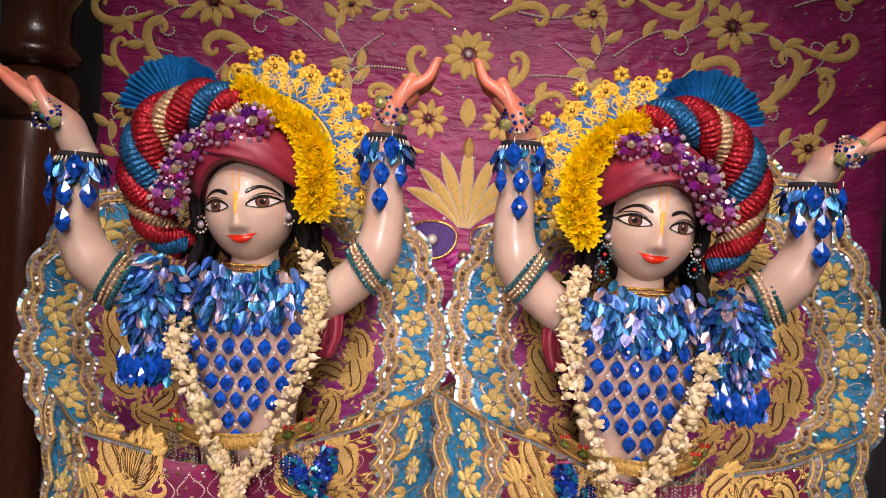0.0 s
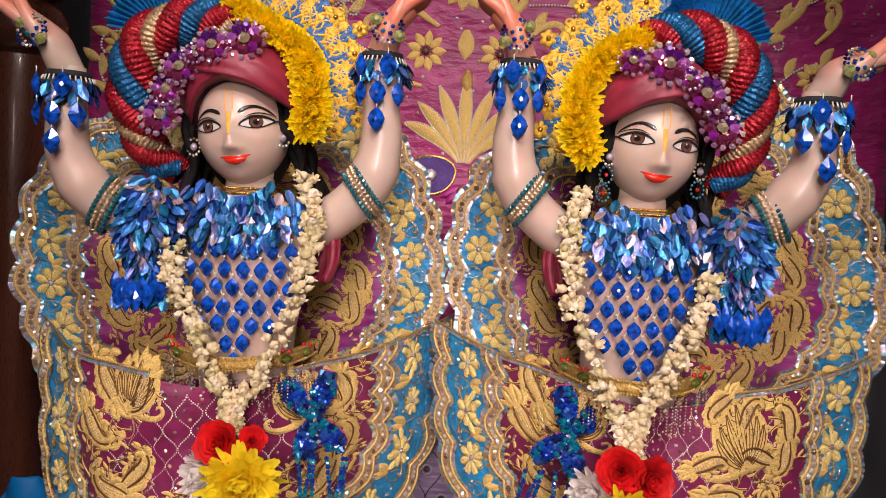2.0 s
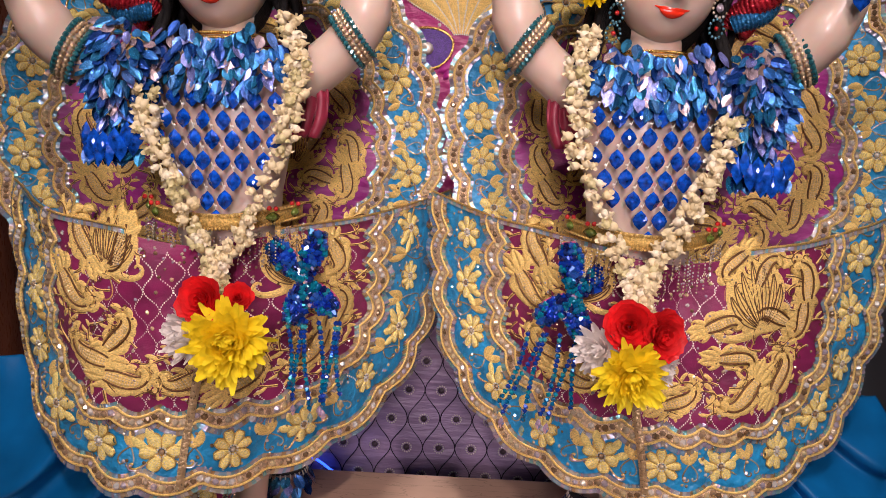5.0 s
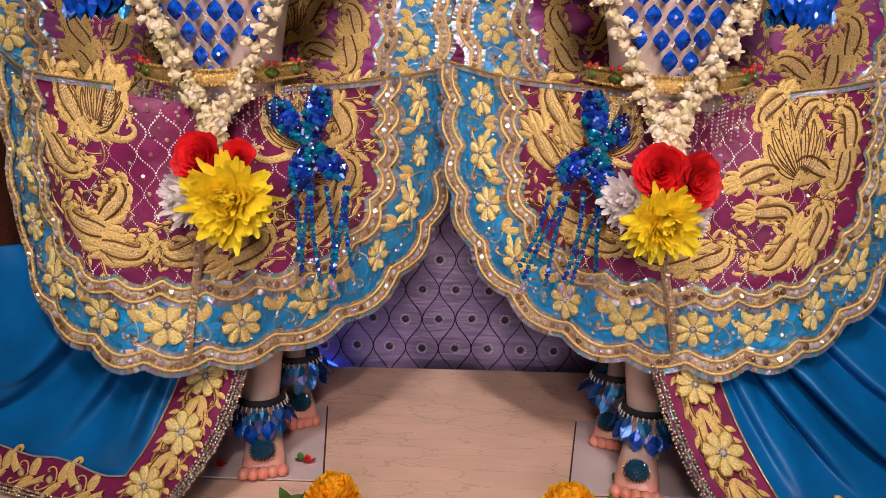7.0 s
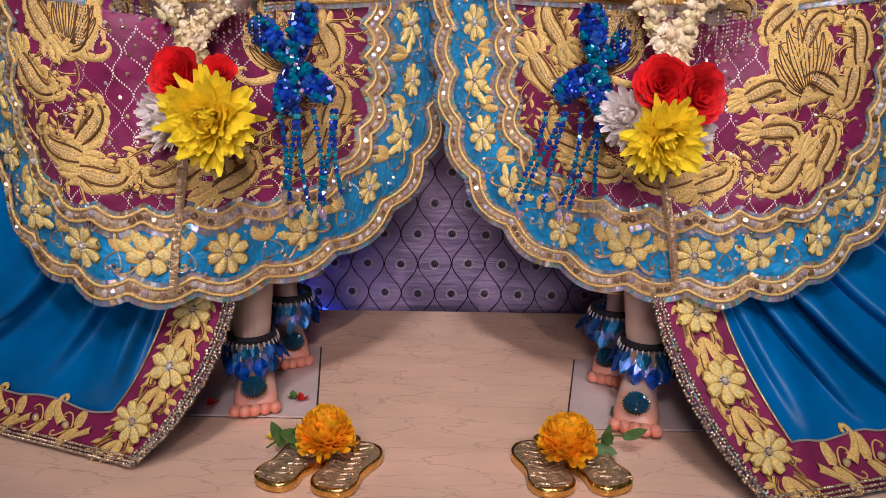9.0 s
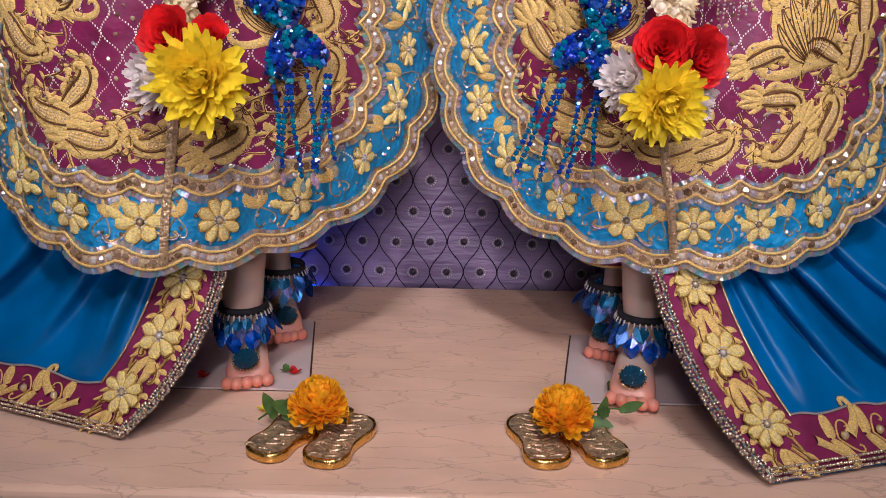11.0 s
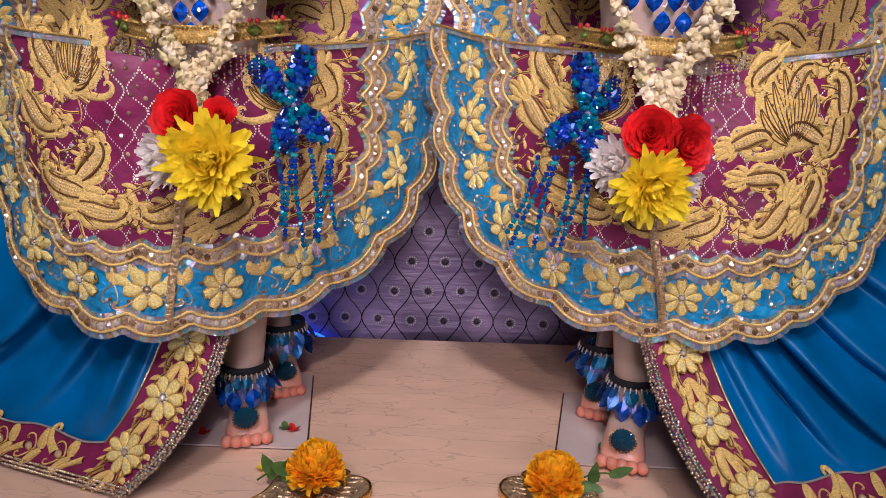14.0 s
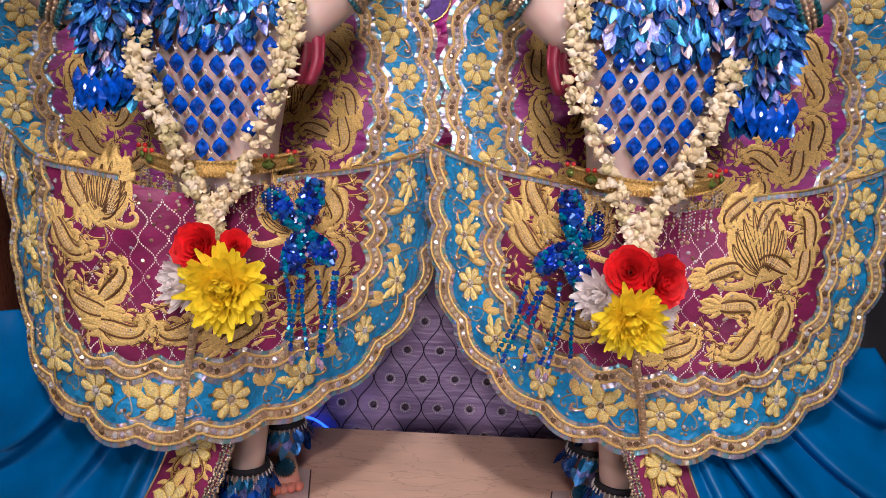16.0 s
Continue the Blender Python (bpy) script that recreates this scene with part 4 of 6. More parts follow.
class Sheet(Cloth):
    """A draped sheet over two parameters in metres."""

    def __init__(self, fn):
        self.fn, self.lift = fn, 0.0

    def nrm(self, x, z):
        e = 0.004
        n = unit(np.cross(np.subtract(self.fn(x + e, z), self.fn(x - e, z)), np.subtract(self.fn(x, z + e), self.fn(x, z - e))))
        return n if n[1] < 0 else -n

    def at(self, x, z, off=0.0):
        p = V3(*self.fn(x, z))
        return p + self.nrm(x, z) * (off + self.lift) if off else p


def dhoti(cx, s, top0, top1, bot0, bot1, label):
    """Pleated satin cloth that hangs from under the skirt to the slab, with an embroidered border."""
    ob = thing("dhoti", label, "garment", "dhotis", at=(cx, 0.05, 0))
    LA, LB = 0.46, 0.26

    def fn(a, b):
        t, q = a / LA, b / LB
        top = V3(*top0) * (1 - t) + V3(*top1) * t
        bot = V3(*bot0) * (1 - t) + V3(*bot1) * t
        p = top * (1 - q) + bot * q
        p[0] = top[0] + (bot[0] - top[0]) * ((1 - t) * q ** 2.6 + t * q)
        edge = min(1, max(0, (t - 0.175) / 0.07))
        r, fan = math.hypot(a - 0.04, b + 0.07), math.atan2(b + 0.07, a - 0.04)
        u = fan * (3.5 if s > 0 else 1.8) + 0.45 * math.sin(r * 11 + 0.6) + 0.25 * math.sin(fan * 5 + r * 6) + 0.15
        saw = u % 1.0
        fold = (0.5 - 0.5 * math.cos(pi * saw / 0.68)) if saw < 0.68 else (0.5 + 0.5 * math.cos(pi * (saw - 0.68) / 0.32))
        fold *= 0.78 + 0.3 * math.sin(math.floor(u) * 2.3 + 1.0 + r * 7)
        u2 = fan * 6.3 + 1.1 * math.sin(r * 15) + 0.4 * math.sin(fan * 9)
        fold += 0.30 * abs(math.sin(pi * u2)) * (0.6 + 0.4 * math.sin(r * 17))
        p[1] += -0.022 * math.sin(pi * q) * q - min(0.072, 0.32 * r) * (fold - 0.3) * edge * max(0.0, 1 - (q / 0.82) ** 3)
        p[2] = max(p[2] - 0.016 * fold * edge * (1 - q), 0.003)
        return (cx + s * p[0], p[1], p[2])

    sh = Sheet(fn)
    loc = lambda p: (p[0] - cx, p[1] - 0.05, p[2])
    g = Geo()
    g.grid([[fn(a, b) for a in np.linspace(0.0, LA, 130)] for b in np.linspace(0, LB, 110)])
    f = g.make("satin_cloth", TEAL_SATIN, ob, place=loc)
    so = f.modifiers.new("thick", "SOLIDIFY")
    so.thickness = 0.002
    g = Geo()
    g.grid([[sh.at(a, b, 0.003) for a in np.linspace(0.0, 0.082, 10)] for b in np.linspace(0, LB - 0.002, 40)])
    g.grid([[sh.at(a, b, 0.0032) for a in np.linspace(0.05, LA, 60)] for b in np.linspace(LB - 0.052, LB - 0.002, 8)])
    f = g.make("border", MAROON_SILK, ob, place=loc, label="maroon border with gold flowers")
    sh.lift = 0.0034
    g = Geo()
    for d in (0.004, 0.080):
        sh.cord(g, [(d, b) for b in np.linspace(0, LB - (0.05 if d > 0.05 else 0.003), 60)], 0.0018, 0)
    sh.cord(g, [(a, LB - 0.051) for a in np.linspace(0.08, LA, 60)], 0.0018, 0)
    g.make("border_cord", [SEQUIN], ob, place=loc)
    g = Geo()
    for b in np.linspace(0.0, LB, 84):
        for w in (-0.006, -0.0015, 0.003, 0.0075):
            g.ball(sh.at(w + rng.uniform(-.001, .001), b + rng.uniform(-.0008, .0008), 0.002 + 0.002 * rng.random()), rng.uniform(0.0017, 0.0025), 0, 6, 4)
    for a in np.linspace(0.0, LA, 150):
        for w in (0.0045, 0.0, -0.0045):
            p = sh.at(a + rng.uniform(-.001, .001), LB + w - 0.006, 0.003)
            g.ball((p[0], p[1], max(p[2], 0.003)), rng.uniform(0.0017, 0.0025), 0, 6, 4)
    g.make("bead_fringe", [mat("antique_silver_beads", (0.62, 0.50, 0.38), 0.25, 0.9, 0.3, 200, 0, 300)], ob, place=loc, kind="stuff")
    for k in range(4):
        b = 0.028 + k * 0.062
        me = FLOWERS[(0, 2)[k % 2]]
        q = new("flower", me)
        q.parent = ob
        q.matrix_local = Matrix.Translation((-cx, -0.05, 0)) @ frame_of(sh.at(0.043, b, 0.004), sh.nrm(0.043, b), 0.4 * k, 1.12)
        g = Geo()
        for sg in (-1, 1):
            sh.ribbon(g, bow_path((0.043, b + 0.022), pi / 2 + sg * 0.8, 0.034, -sg * 1.2, 7), leaf_w(0.006), 0.0035, 0)
            sh.cord(g, curl_path((0.043 + sg * 0.018, b + 0.004), pi / 2 - sg * 0.2, 0.06, sg, 0.3, 5.2, 12), 0.0018, 1)
        g.make("leaf_spray", [GOLD_SILK, GOLD_THREAD], ob, place=loc)
    for k in range(8):
        a = 0.112 + k * 0.046
        g = Geo()
        sh.ribbon(g, curl_path((a - 0.024, LB - 0.028), 0.5 * (-1) ** k, 0.058, (-1) ** k, 0.4, 4.9, 14), lambda t: 0.0036 * (1 - t) + 0.0014, 0.0035, 0)
        for sg in (-1, 1):
            sh.ribbon(g, bow_path((a - 0.006, LB - 0.027), sg * 0.7, 0.028, sg * 0.9, 6), leaf_w(0.0065), 0.0035, 0)
            sh.cord(g, curl_path((a + 0.005, LB - 0.027), sg * 1.0, 0.04, -sg, 0.4, 5, 10), 0.0012, 0)
        g.stone(sh.at(a + 0.012, LB - 0.028, 0.005), 0.006, sh.nrm(a, LB - 0.028), 0.6, 1, 8)
        g.make("hem_embroidery", [GOLD_SILK, CRYSTAL], ob, place=loc)
    g = Geo()
    for k in range(9):
        for sg in (-1, 1):
            scroll(sh, g, (0.043 + sg * 0.012, 0.018 + k * 0.027), pi / 2 - sg * rng.uniform(0.2, 0.9), 0.036, sg)
    g.make("panel_embroidery", [GOLD_SILK, GOLD_THREAD, SHADE_THREAD], ob, place=loc, kind="stuff")
    return ob


dhoti(-0.258, -1, (-0.030, 0.05, 0.262), (0.40, 0.20, 0.30), (0.090, -0.058, 0.004), (0.53, 0.10, 0.004), "teal satin dhoti with maroon gold border touching the marble")
dhoti(0.278, 1, (0.000, 0.095, 0.262), (0.42, 0.25, 0.30), (0.114, -0.118, 0.004), (0.56, 0.02, 0.004), "teal satin dhoti with maroon gold border spread on the marble")


# ---- statues and what they wear ----
def spline(pts, n):
    """Smooth points through a few knots."""
    P = [np.asarray(p, float) for p in pts]
    P = [2 * P[0] - P[1]] + P + [2 * P[-1] - P[-2]]
    out = []
    segs = len(P) - 3
    for i in range(n + 1):
        t = i / n * segs
        k = min(int(t), segs - 1)
        t -= k
        a, b, c, d = P[k:k + 4]
        out.append(0.5 * (2 * b + (c - a) * t + (2 * a - 5 * b + 4 * c - d) * t * t + (3 * b - a - 3 * c + d) * t ** 3))
    return out


class Figure:
    """Placement of one statue: u runs outwards, s mirrors it."""

    def __init__(self, cx, s, tilt, lift, reach, rise, rope, flowers, stones, fan):
        self.cx, self.s, self.tilt, self.lift, self.reach = cx, s, radians(tilt), lift, reach
        self.rise, self.rope, self.flowers, self.stones, self.fan = rise, rope, flowers, stones, fan

    def w(self, p):
        return (self.cx + self.s * p[0], p[1], p[2])

    def head(self, p):
        c, q = math.cos(self.tilt), math.sin(self.tilt)
        u, z = p[0], p[2] - 0.775
        return (u * c + z * q, p[1], 0.775 + z * c - u * q)

    def make(self, geo, name, mats, parent=None, smooth=True, label="", kind="", head=False):
        if self.s < 0:
            geo.f = [tuple(reversed(q)) for q in geo.f]
        o = parent.location if parent is not None else Vector((0, 0, 0))
        if parent is not None and parent.parent is not None:
            o = o + parent.parent.location
        base = (lambda p: self.w(self.head(p))) if head else self.w
        return geo.make(name, mats, parent, smooth, lambda p: tuple(np.subtract(base(p), o)), label, kind)

    def thing(self, name, label, category, group, u, y, z):
        return thing(name, label, category, group, at=(self.cx + self.s * u, y, z))


def face_y(x, z):
    """Front of the head."""
    dz = z - 0.845
    rz = 0.088 if dz > 0 else 0.071
    rx = 0.0605 * (1 - 0.20 * max(0, -dz / rz) ** 2)
    k = 1 - (x / rx) ** 2 - (dz / rz) ** 2
    y = 0.065 - 0.066 * math.sqrt(max(k, 0.0))
    prof = max(0, min(1, (0.868 - z) / 0.042)) * max(0, min(1, (z - 0.8165) / 0.007))
    y -= 0.0145 * math.exp(-(x / (0.0055 + 0.004 * prof)) ** 2) * prof
    y -= 0.0050 * math.exp(-((abs(x) - 0.0085) / 0.005) ** 2 - ((z - 0.823) / 0.005) ** 2)
    y += 0.0035 * math.exp(-((abs(x) - 0.028) / 0.016) ** 2 - ((z - 0.849) / 0.010) ** 2)
    y -= 0.0035 * math.exp(-(x / 0.017) ** 2 - ((z - 0.809) / 0.007) ** 2)
    y -= 0.0035 * math.exp(-(x / 0.016) ** 2 - ((z - 0.784) / 0.010) ** 2)
    return y


FACE = Cloth(face_y)


def foot(geo, toe, heel, w):
    toe, heel = V3(*toe, 0), V3(*heel, 0)
    d = unit(toe - heel)
    s = np.cross(d, (0, 0, 1))
    rows = []
    for t, hw, hh in ((0, 0.010, 0.016), (0.06, 0.020, 0.026), (0.3, 0.024, 0.030), (0.55, 0.027, 0.024), (0.8, w, 0.017), (0.95, w * 0.95, 0.012), (1.0, w * 0.8, 0.007)):
        c = heel + (toe - heel) * t
        rows.append([c + s * hw * math.cos(a) + V3(0, 0, hh * (1 + math.sin(a)) * (1.0 if t > 0.2 else 1.3) + 0.005) for a in np.linspace(0, 2 * pi, 15)[:-1]])
    geo.grid(rows, 0, closed=True)
    for k in range(5):
        c = toe + s * w * (k - 2) * 0.44 + d * (0.006 - 0.0025 * abs(k - 1.2))
        geo.ball((c[0], c[1], 0.0125), (0.0085, 0.011, 0.0085), 0, 10, 7)


def hand(geo, wrist, palm, tip, thumb):
    """Open palm with four long fingers close together and a thumb apart."""
    wrist, palm, tip, thumb = (V3(*p) for p in (wrist, palm, tip, thumb))
    d = unit(tip - palm)
    side = V3(0, 1, 0)
    mid = palm + (tip - palm) * 0.42
    pts = spline([wrist, wrist * 0.5 + palm * 0.5, palm, mid], 14)
    rows = []
    for i, c in enumerate(pts):
        t = i / 14
        tan = unit(pts[min(i + 1, 14)] - pts[max(i - 1, 0)])
        up = unit(np.cross(tan, side))
        a, b = 0.0205 + 0.010 * math.sin(pi * t), 0.0210 - 0.005 * t
        rows.append([c + side * a * math.cos(q) + up * b * math.sin(q) for q in np.linspace(0, 2 * pi, 17)[:-1]])
    geo.grid(rows, 0, closed=True)
    bend = unit(np.cross(side, d))
    for k in range(4):
        o = side * (k - 1.5) * 0.0125
        ln = (1.0, 1.06, 1.0, 0.86)[k]
        p = spline([palm + o * 0.9 + d * 0.004, mid + o, mid + (tip - mid) * 0.6 * ln + o * 0.9 - bend * 0.003 + V3(0, 0, -0.004), mid + (tip - mid) * ln + o * 0.75 + V3(0, 0, 0.004)], 12)
        geo.tube(p, [0.0095 - 0.0042 * (i / 12) ** 2 for i in range(13)], 10)
        geo.ball(p[-1], 0.0055, 0, 10, 6)
    b0 = wrist * 0.35 + palm * 0.65 - V3(0, 0.014, 0)
    p = spline([b0, b0 * 0.5 + thumb * 0.5 + V3(0, -0.006, -0.002), thumb], 10)
    geo.tube(p, [0.0135 - 0.006 * (i / 10) for i in range(11)], 10)
    geo.ball(p[-1], 0.0076, 0, 10, 6)


def statue(f, leg, toe, heel, toe2, heel2):
    g = Geo()
    n_a, n_r = 64, 44
    rows = []
    for i in range(n_r):
        a = max(0.003, pi * i / n_r)
        row = []
        for k in range(n_a):
            b = 2 * pi * k / n_a
            dz = math.sin(a) * math.sin(b)
            z = 0.845 + dz * (0.088 if dz > 0 else 0.071)
            rx = 0.0605 * (1 - 0.20 * max(0, -dz) ** 2)
            x = math.sin(a) * math.cos(b) * rx
            y = face_y(x * 0.999, 0.845 + (z - 0.845) * 0.999) if a < pi / 2 else 0.065 - 0.07 * math.cos(a)
            row.append((x, y, z))
        rows.append(row)
    g.grid(rows, 0, closed=True)
    # painted features
    flat = lambda path, w, mi, low=0.0005: FACE.ribbon(g, path, w, 0.0004, mi, low)
    def disc(c, z, r, mi, low, top=None, under=None):
        ring = []
        for a in np.linspace(0, 2 * pi, 25):
            x, h = c + r * math.cos(a), z + r * math.sin(a)
            if top:
                h = min(max(h, under(x)), top(x))
            ring.append(FACE.at(x, h, low))
        g.add([FACE.at(c, z, low + 0.0004)] + ring, [(0, k, k + 1) for k in range(1, 25)], mi)

    for sg in (-1, 1):
        c, half = sg * 0.0305, 0.0200
        span = lambda x: min(1.0, max(0.0, 0.5 + sg * (x - c) / (2 * half)))
        mid = lambda t: 0.8510 + 0.0030 * t
        top = lambda x: mid(span(x)) + 0.0090 * math.sin(pi * span(x) ** 0.9) ** 0.75
        under = lambda x: mid(span(x)) - 0.0056 * math.sin(pi * span(x) ** 1.1) ** 0.9
        xs = [c + sg * half * q for q in np.linspace(-1, 1, 25)]
        g.grid([[FACE.at(x, under(x) + (top(x) - under(x)) * k, 0.0006 + 0.0008 * math.sin(pi * k)) for k in np.linspace(0, 1, 6)] for x in xs], 3)
        disc(c, 0.8541, 0.0082, 2, 0.0016, top, under)
        disc(c, 0.8541, 0.0072, 4, 0.0021, top, under)
        disc(c, 0.8543, 0.0036, 2, 0.0028, top, under)
        # white dot: a glint of light painted on the eye
        disc(c - 0.0022, 0.8568, 0.0012, 6, 0.0036)
        lid = [(x, top(x)) for x in xs]
        flat(lid + [(lid[-1][0] + sg * 0.0045, lid[-1][1] + 0.0012)], lambda t: 0.0011 + 0.0006 * math.sin(pi * t), 2, 0.0024)
        flat([(x + sg * 0.002, z + 0.0036 + 0.0010 * t) for t, (x, z) in zip(np.linspace(0, 1, 22), lid[3:])], lambda t: 0.0002 + 0.0005 * math.sin(pi * t), 2, 0.0012)
        flat([(x, under(x)) for x in xs], lambda t: 0.0004 + 0.0004 * t, 2, 0.0016)
        brow = [(sg * (0.0115 + 0.0405 * t), 0.8672 + 0.0336 * t - 0.0401 * t * t) for t in np.linspace(0, 1, 21)]
        flat(brow, lambda t: 0.0003 + 0.0024 * (1 - t) ** 0.55 * min(1, t * 7 + 0.35), 2, 0.001)
    up = [((t - 0.5) * 0.041, 0.8108 + 0.0034 * (2 * t - 1) ** 2 - 0.0010 * math.exp(-((t - 0.5) / 0.07) ** 2)) for t in np.linspace(0, 1, 25)]
    flat(up, lambda t: 0.0002 + 0.0028 * math.sin(pi * t) ** 0.9, 1)
    dn = [((t - 0.5) * 0.029, 0.8066 + 0.0040 * (2 * t - 1) ** 2) for t in np.linspace(0, 1, 21)]
    FACE.ribbon(g, dn, lambda t: 0.0002 + 0.0040 * math.sin(pi * t) ** 0.8, 0.0018, 1, 0.0005)
    for sg in (-1, 1):
        flat([(sg * 0.0046, 0.872 + 0.032 * t) for t in np.linspace(0, 1, 12)], lambda t: 0.0008, 5)
    flat([(0, 0.840 + 0.030 * t) for t in np.linspace(0, 1, 10)], lambda t: 0.0012 + 0.0022 * t, 5, 0.0014)
    g.v = [f.head((p[0] - 0.003, p[1], p[2] + f.rise)) for p in g.v]
    # neck and body
    g.tube(spline([(0, 0.072, 0.80), (0, 0.076, 0.76), (0, 0.08, 0.70)], 8), [0.037, 0.034, 0.033, 0.033, 0.033, 0.034, 0.036, 0.040, 0.048], 24)
    rows = []
    for z, rx, ry in ((0.46, 0.050, 0.040), (0.52, 0.066, 0.052), (0.58, 0.070, 0.054), (0.64, 0.080, 0.058), (0.69, 0.094, 0.060), (0.725, 0.096, 0.052), (0.745, 0.078, 0.044), (0.762, 0.036, 0.034)):
        rows.append([(rx * math.cos(a), 0.078 + ry * math.sin(a), z) for a in np.linspace(0, 2 * pi, 33)[:-1]])
    g.grid(rows, 0, closed=True)
    k, o = f.lift, f.reach
    outer = spline([(0.075, 0.08, 0.715), (0.125 + o * 0.4, 0.055, 0.718 + k * 0.5), (0.185 + o, 0.02, 0.748 + k), (0.216 + o, 0.005, 0.80 + k), (0.219 + o, 0.0, 0.86 + k * 0.7), (0.218 + o, 0.0, 0.915 + k * 0.5)], 26)
    g.tube(outer, [0.034 - 0.004 * math.sin(pi * i / 14) if i < 14 else 0.030 - 0.0095 * ((i - 14) / 12) for i in range(27)], 20)
    hand(g, (0.218 + o, 0.0, 0.905 + k * 0.5), (0.238 + o, -0.004, 0.947 + k * 0.3), (0.322 + o * 0.3, -0.01, 1.006 + o * 0.6), (0.274 + o * 0.3, -0.022, 0.995))
    inner = spline([(-0.075, 0.08, 0.715), (-0.120, 0.078, 0.742), (-0.163, 0.072, 0.785), (-0.178, 0.068, 0.84), (-0.176, 0.066, 0.90), (-0.174, 0.064, 0.965)], 26)
    g.tube(inner, [0.034 - 0.004 * math.sin(pi * i / 14) if i < 14 else 0.030 - 0.0095 * ((i - 14) / 12) for i in range(27)], 20)
    hand(g, (-0.174, 0.064, 0.962), (-0.186, 0.060, 1.000), (-0.240, 0.052, 1.058), (-0.207, 0.042, 1.038))
    # legs and feet
    g.tube(spline([(leg, 0.15, 0.46), (leg, 0.14, 0.25), (leg, 0.13, 0.12), (leg + 0.001, 0.128, 0.03)], 10), [0.06, 0.055, 0.045, 0.04, 0.036, 0.033, 0.030, 0.027, 0.025, 0.024, 0.024], 20)
    foot(g, toe, heel, 0.030)
    foot(g, toe2, heel2, 0.028)
    g.tube(spline([(heel2[0], heel2[1] - 0.01, 0.03), (heel2[0] + 0.01, heel2[1], 0.14), (heel2[0] + 0.01, heel2[1], 0.3)], 6), 0.026, 14)
    ob = f.make(g, "marble_statue", [STATUE_MARBLE, LIP_RED, INK, EYE_WHITE, EYE_BROWN, TILAK, PETAL_WHITE])
    return tagged(ob, "painted white marble statue with raised arms standing on a slab", "statue", "statues")


def leaf_rows(geo, base_fn, n, size, rnd, droop=0.0, mi=0):
    """Foil leaves hung from a curve base_fn(t) -> place, outward direction."""
    for k in range(n):
        p, out = base_fn((k + rnd.uniform(0.2, 0.8)) / n)
        along = V3(rnd.uniform(-0.6, 0.6), 0, -1) + unit(out) * rnd.uniform(0.05, 0.5) - V3(0, 0, droop)
        up = unit(out) + V3(rnd.uniform(-0.55, 0.55), rnd.uniform(-0.3, 0.3), rnd.uniform(-0.1, 0.7))
        geo.petal(p, along, up, size * rnd.uniform(0.8, 1.15), size * rnd.uniform(0.58, 0.74), rnd.uniform(-0.05, 0.2), mi, 4, 0.8, 0.2)


def cuff(f, name, label, c, r, r2, rnd, gems, length=0.03):
    """Ring of foil leaves under a black band, with pendants on short chains."""
    c = V3(*c)
    ob = f.thing(name, label, "jewellery", name + "s", c[0], c[1], c[2])
    g = Geo()
    rows = []
    for dz, dr in ((0.0, 0.0), (0.0, 0.004), (-0.009, 0.005), (-0.009, 0.0)):
        rows.append([c + V3((r + dr) * math.cos(a), (r + dr) * math.sin(a), dz) for a in np.linspace(0, 2 * pi, 29)[:-1]])
    g.grid(rows, 0, closed=True)
    f.make(g, "band", BLACK_CLOTH, ob)
    g = Geo()
    for k in range(30):
        a = 2 * pi * k / 30
        g.tube([c + V3((r + 0.006) * math.cos(a), (r + 0.006) * math.sin(a), -0.007), c + V3((r + 0.009) * math.cos(a), (r + 0.009) * math.sin(a), -0.014)], 0.0011, 4)
    f.make(g, "pin_row", IVORY_BEAD, ob, kind="stuff")
    g = Geo()
    for row, n in ((0, 17), (1, 17), (2, 15)):
        fn = lambda t: (c + V3((r + 0.007 + row * (r2 - r) * 0.3) * math.cos(2 * pi * t), (r + 0.007) * math.sin(2 * pi * t), -0.011 - row * length * 0.30), V3(math.cos(2 * pi * t), math.sin(2 * pi * t), 0))
        leaf_rows(g, fn, n, length * 0.72, rnd)
    f.make(g, "foil_leaves", LEAF_BLUE, ob, smooth=False, kind="stuff")
    for u, dz in gems:
        a = -pi / 2 + u
        d = V3(math.cos(a), math.sin(a), 0)
        p = c + d * (r2 + 0.009) + V3(0, 0, dz)
        g = Geo()
        g.rhomb(p, 0.0115, 0.0165, d, 0, 0.0055)
        q = f.make(g, "pendant", GEM_BLUE, ob, smooth=False)
        g = Geo()
        g.tube([p + V3(0, 0, 0.014), p + V3(0, 0, 0.022)], 0.0009, 5)
        f.make(g, "link", IVORY_BEAD, q)
    return ob


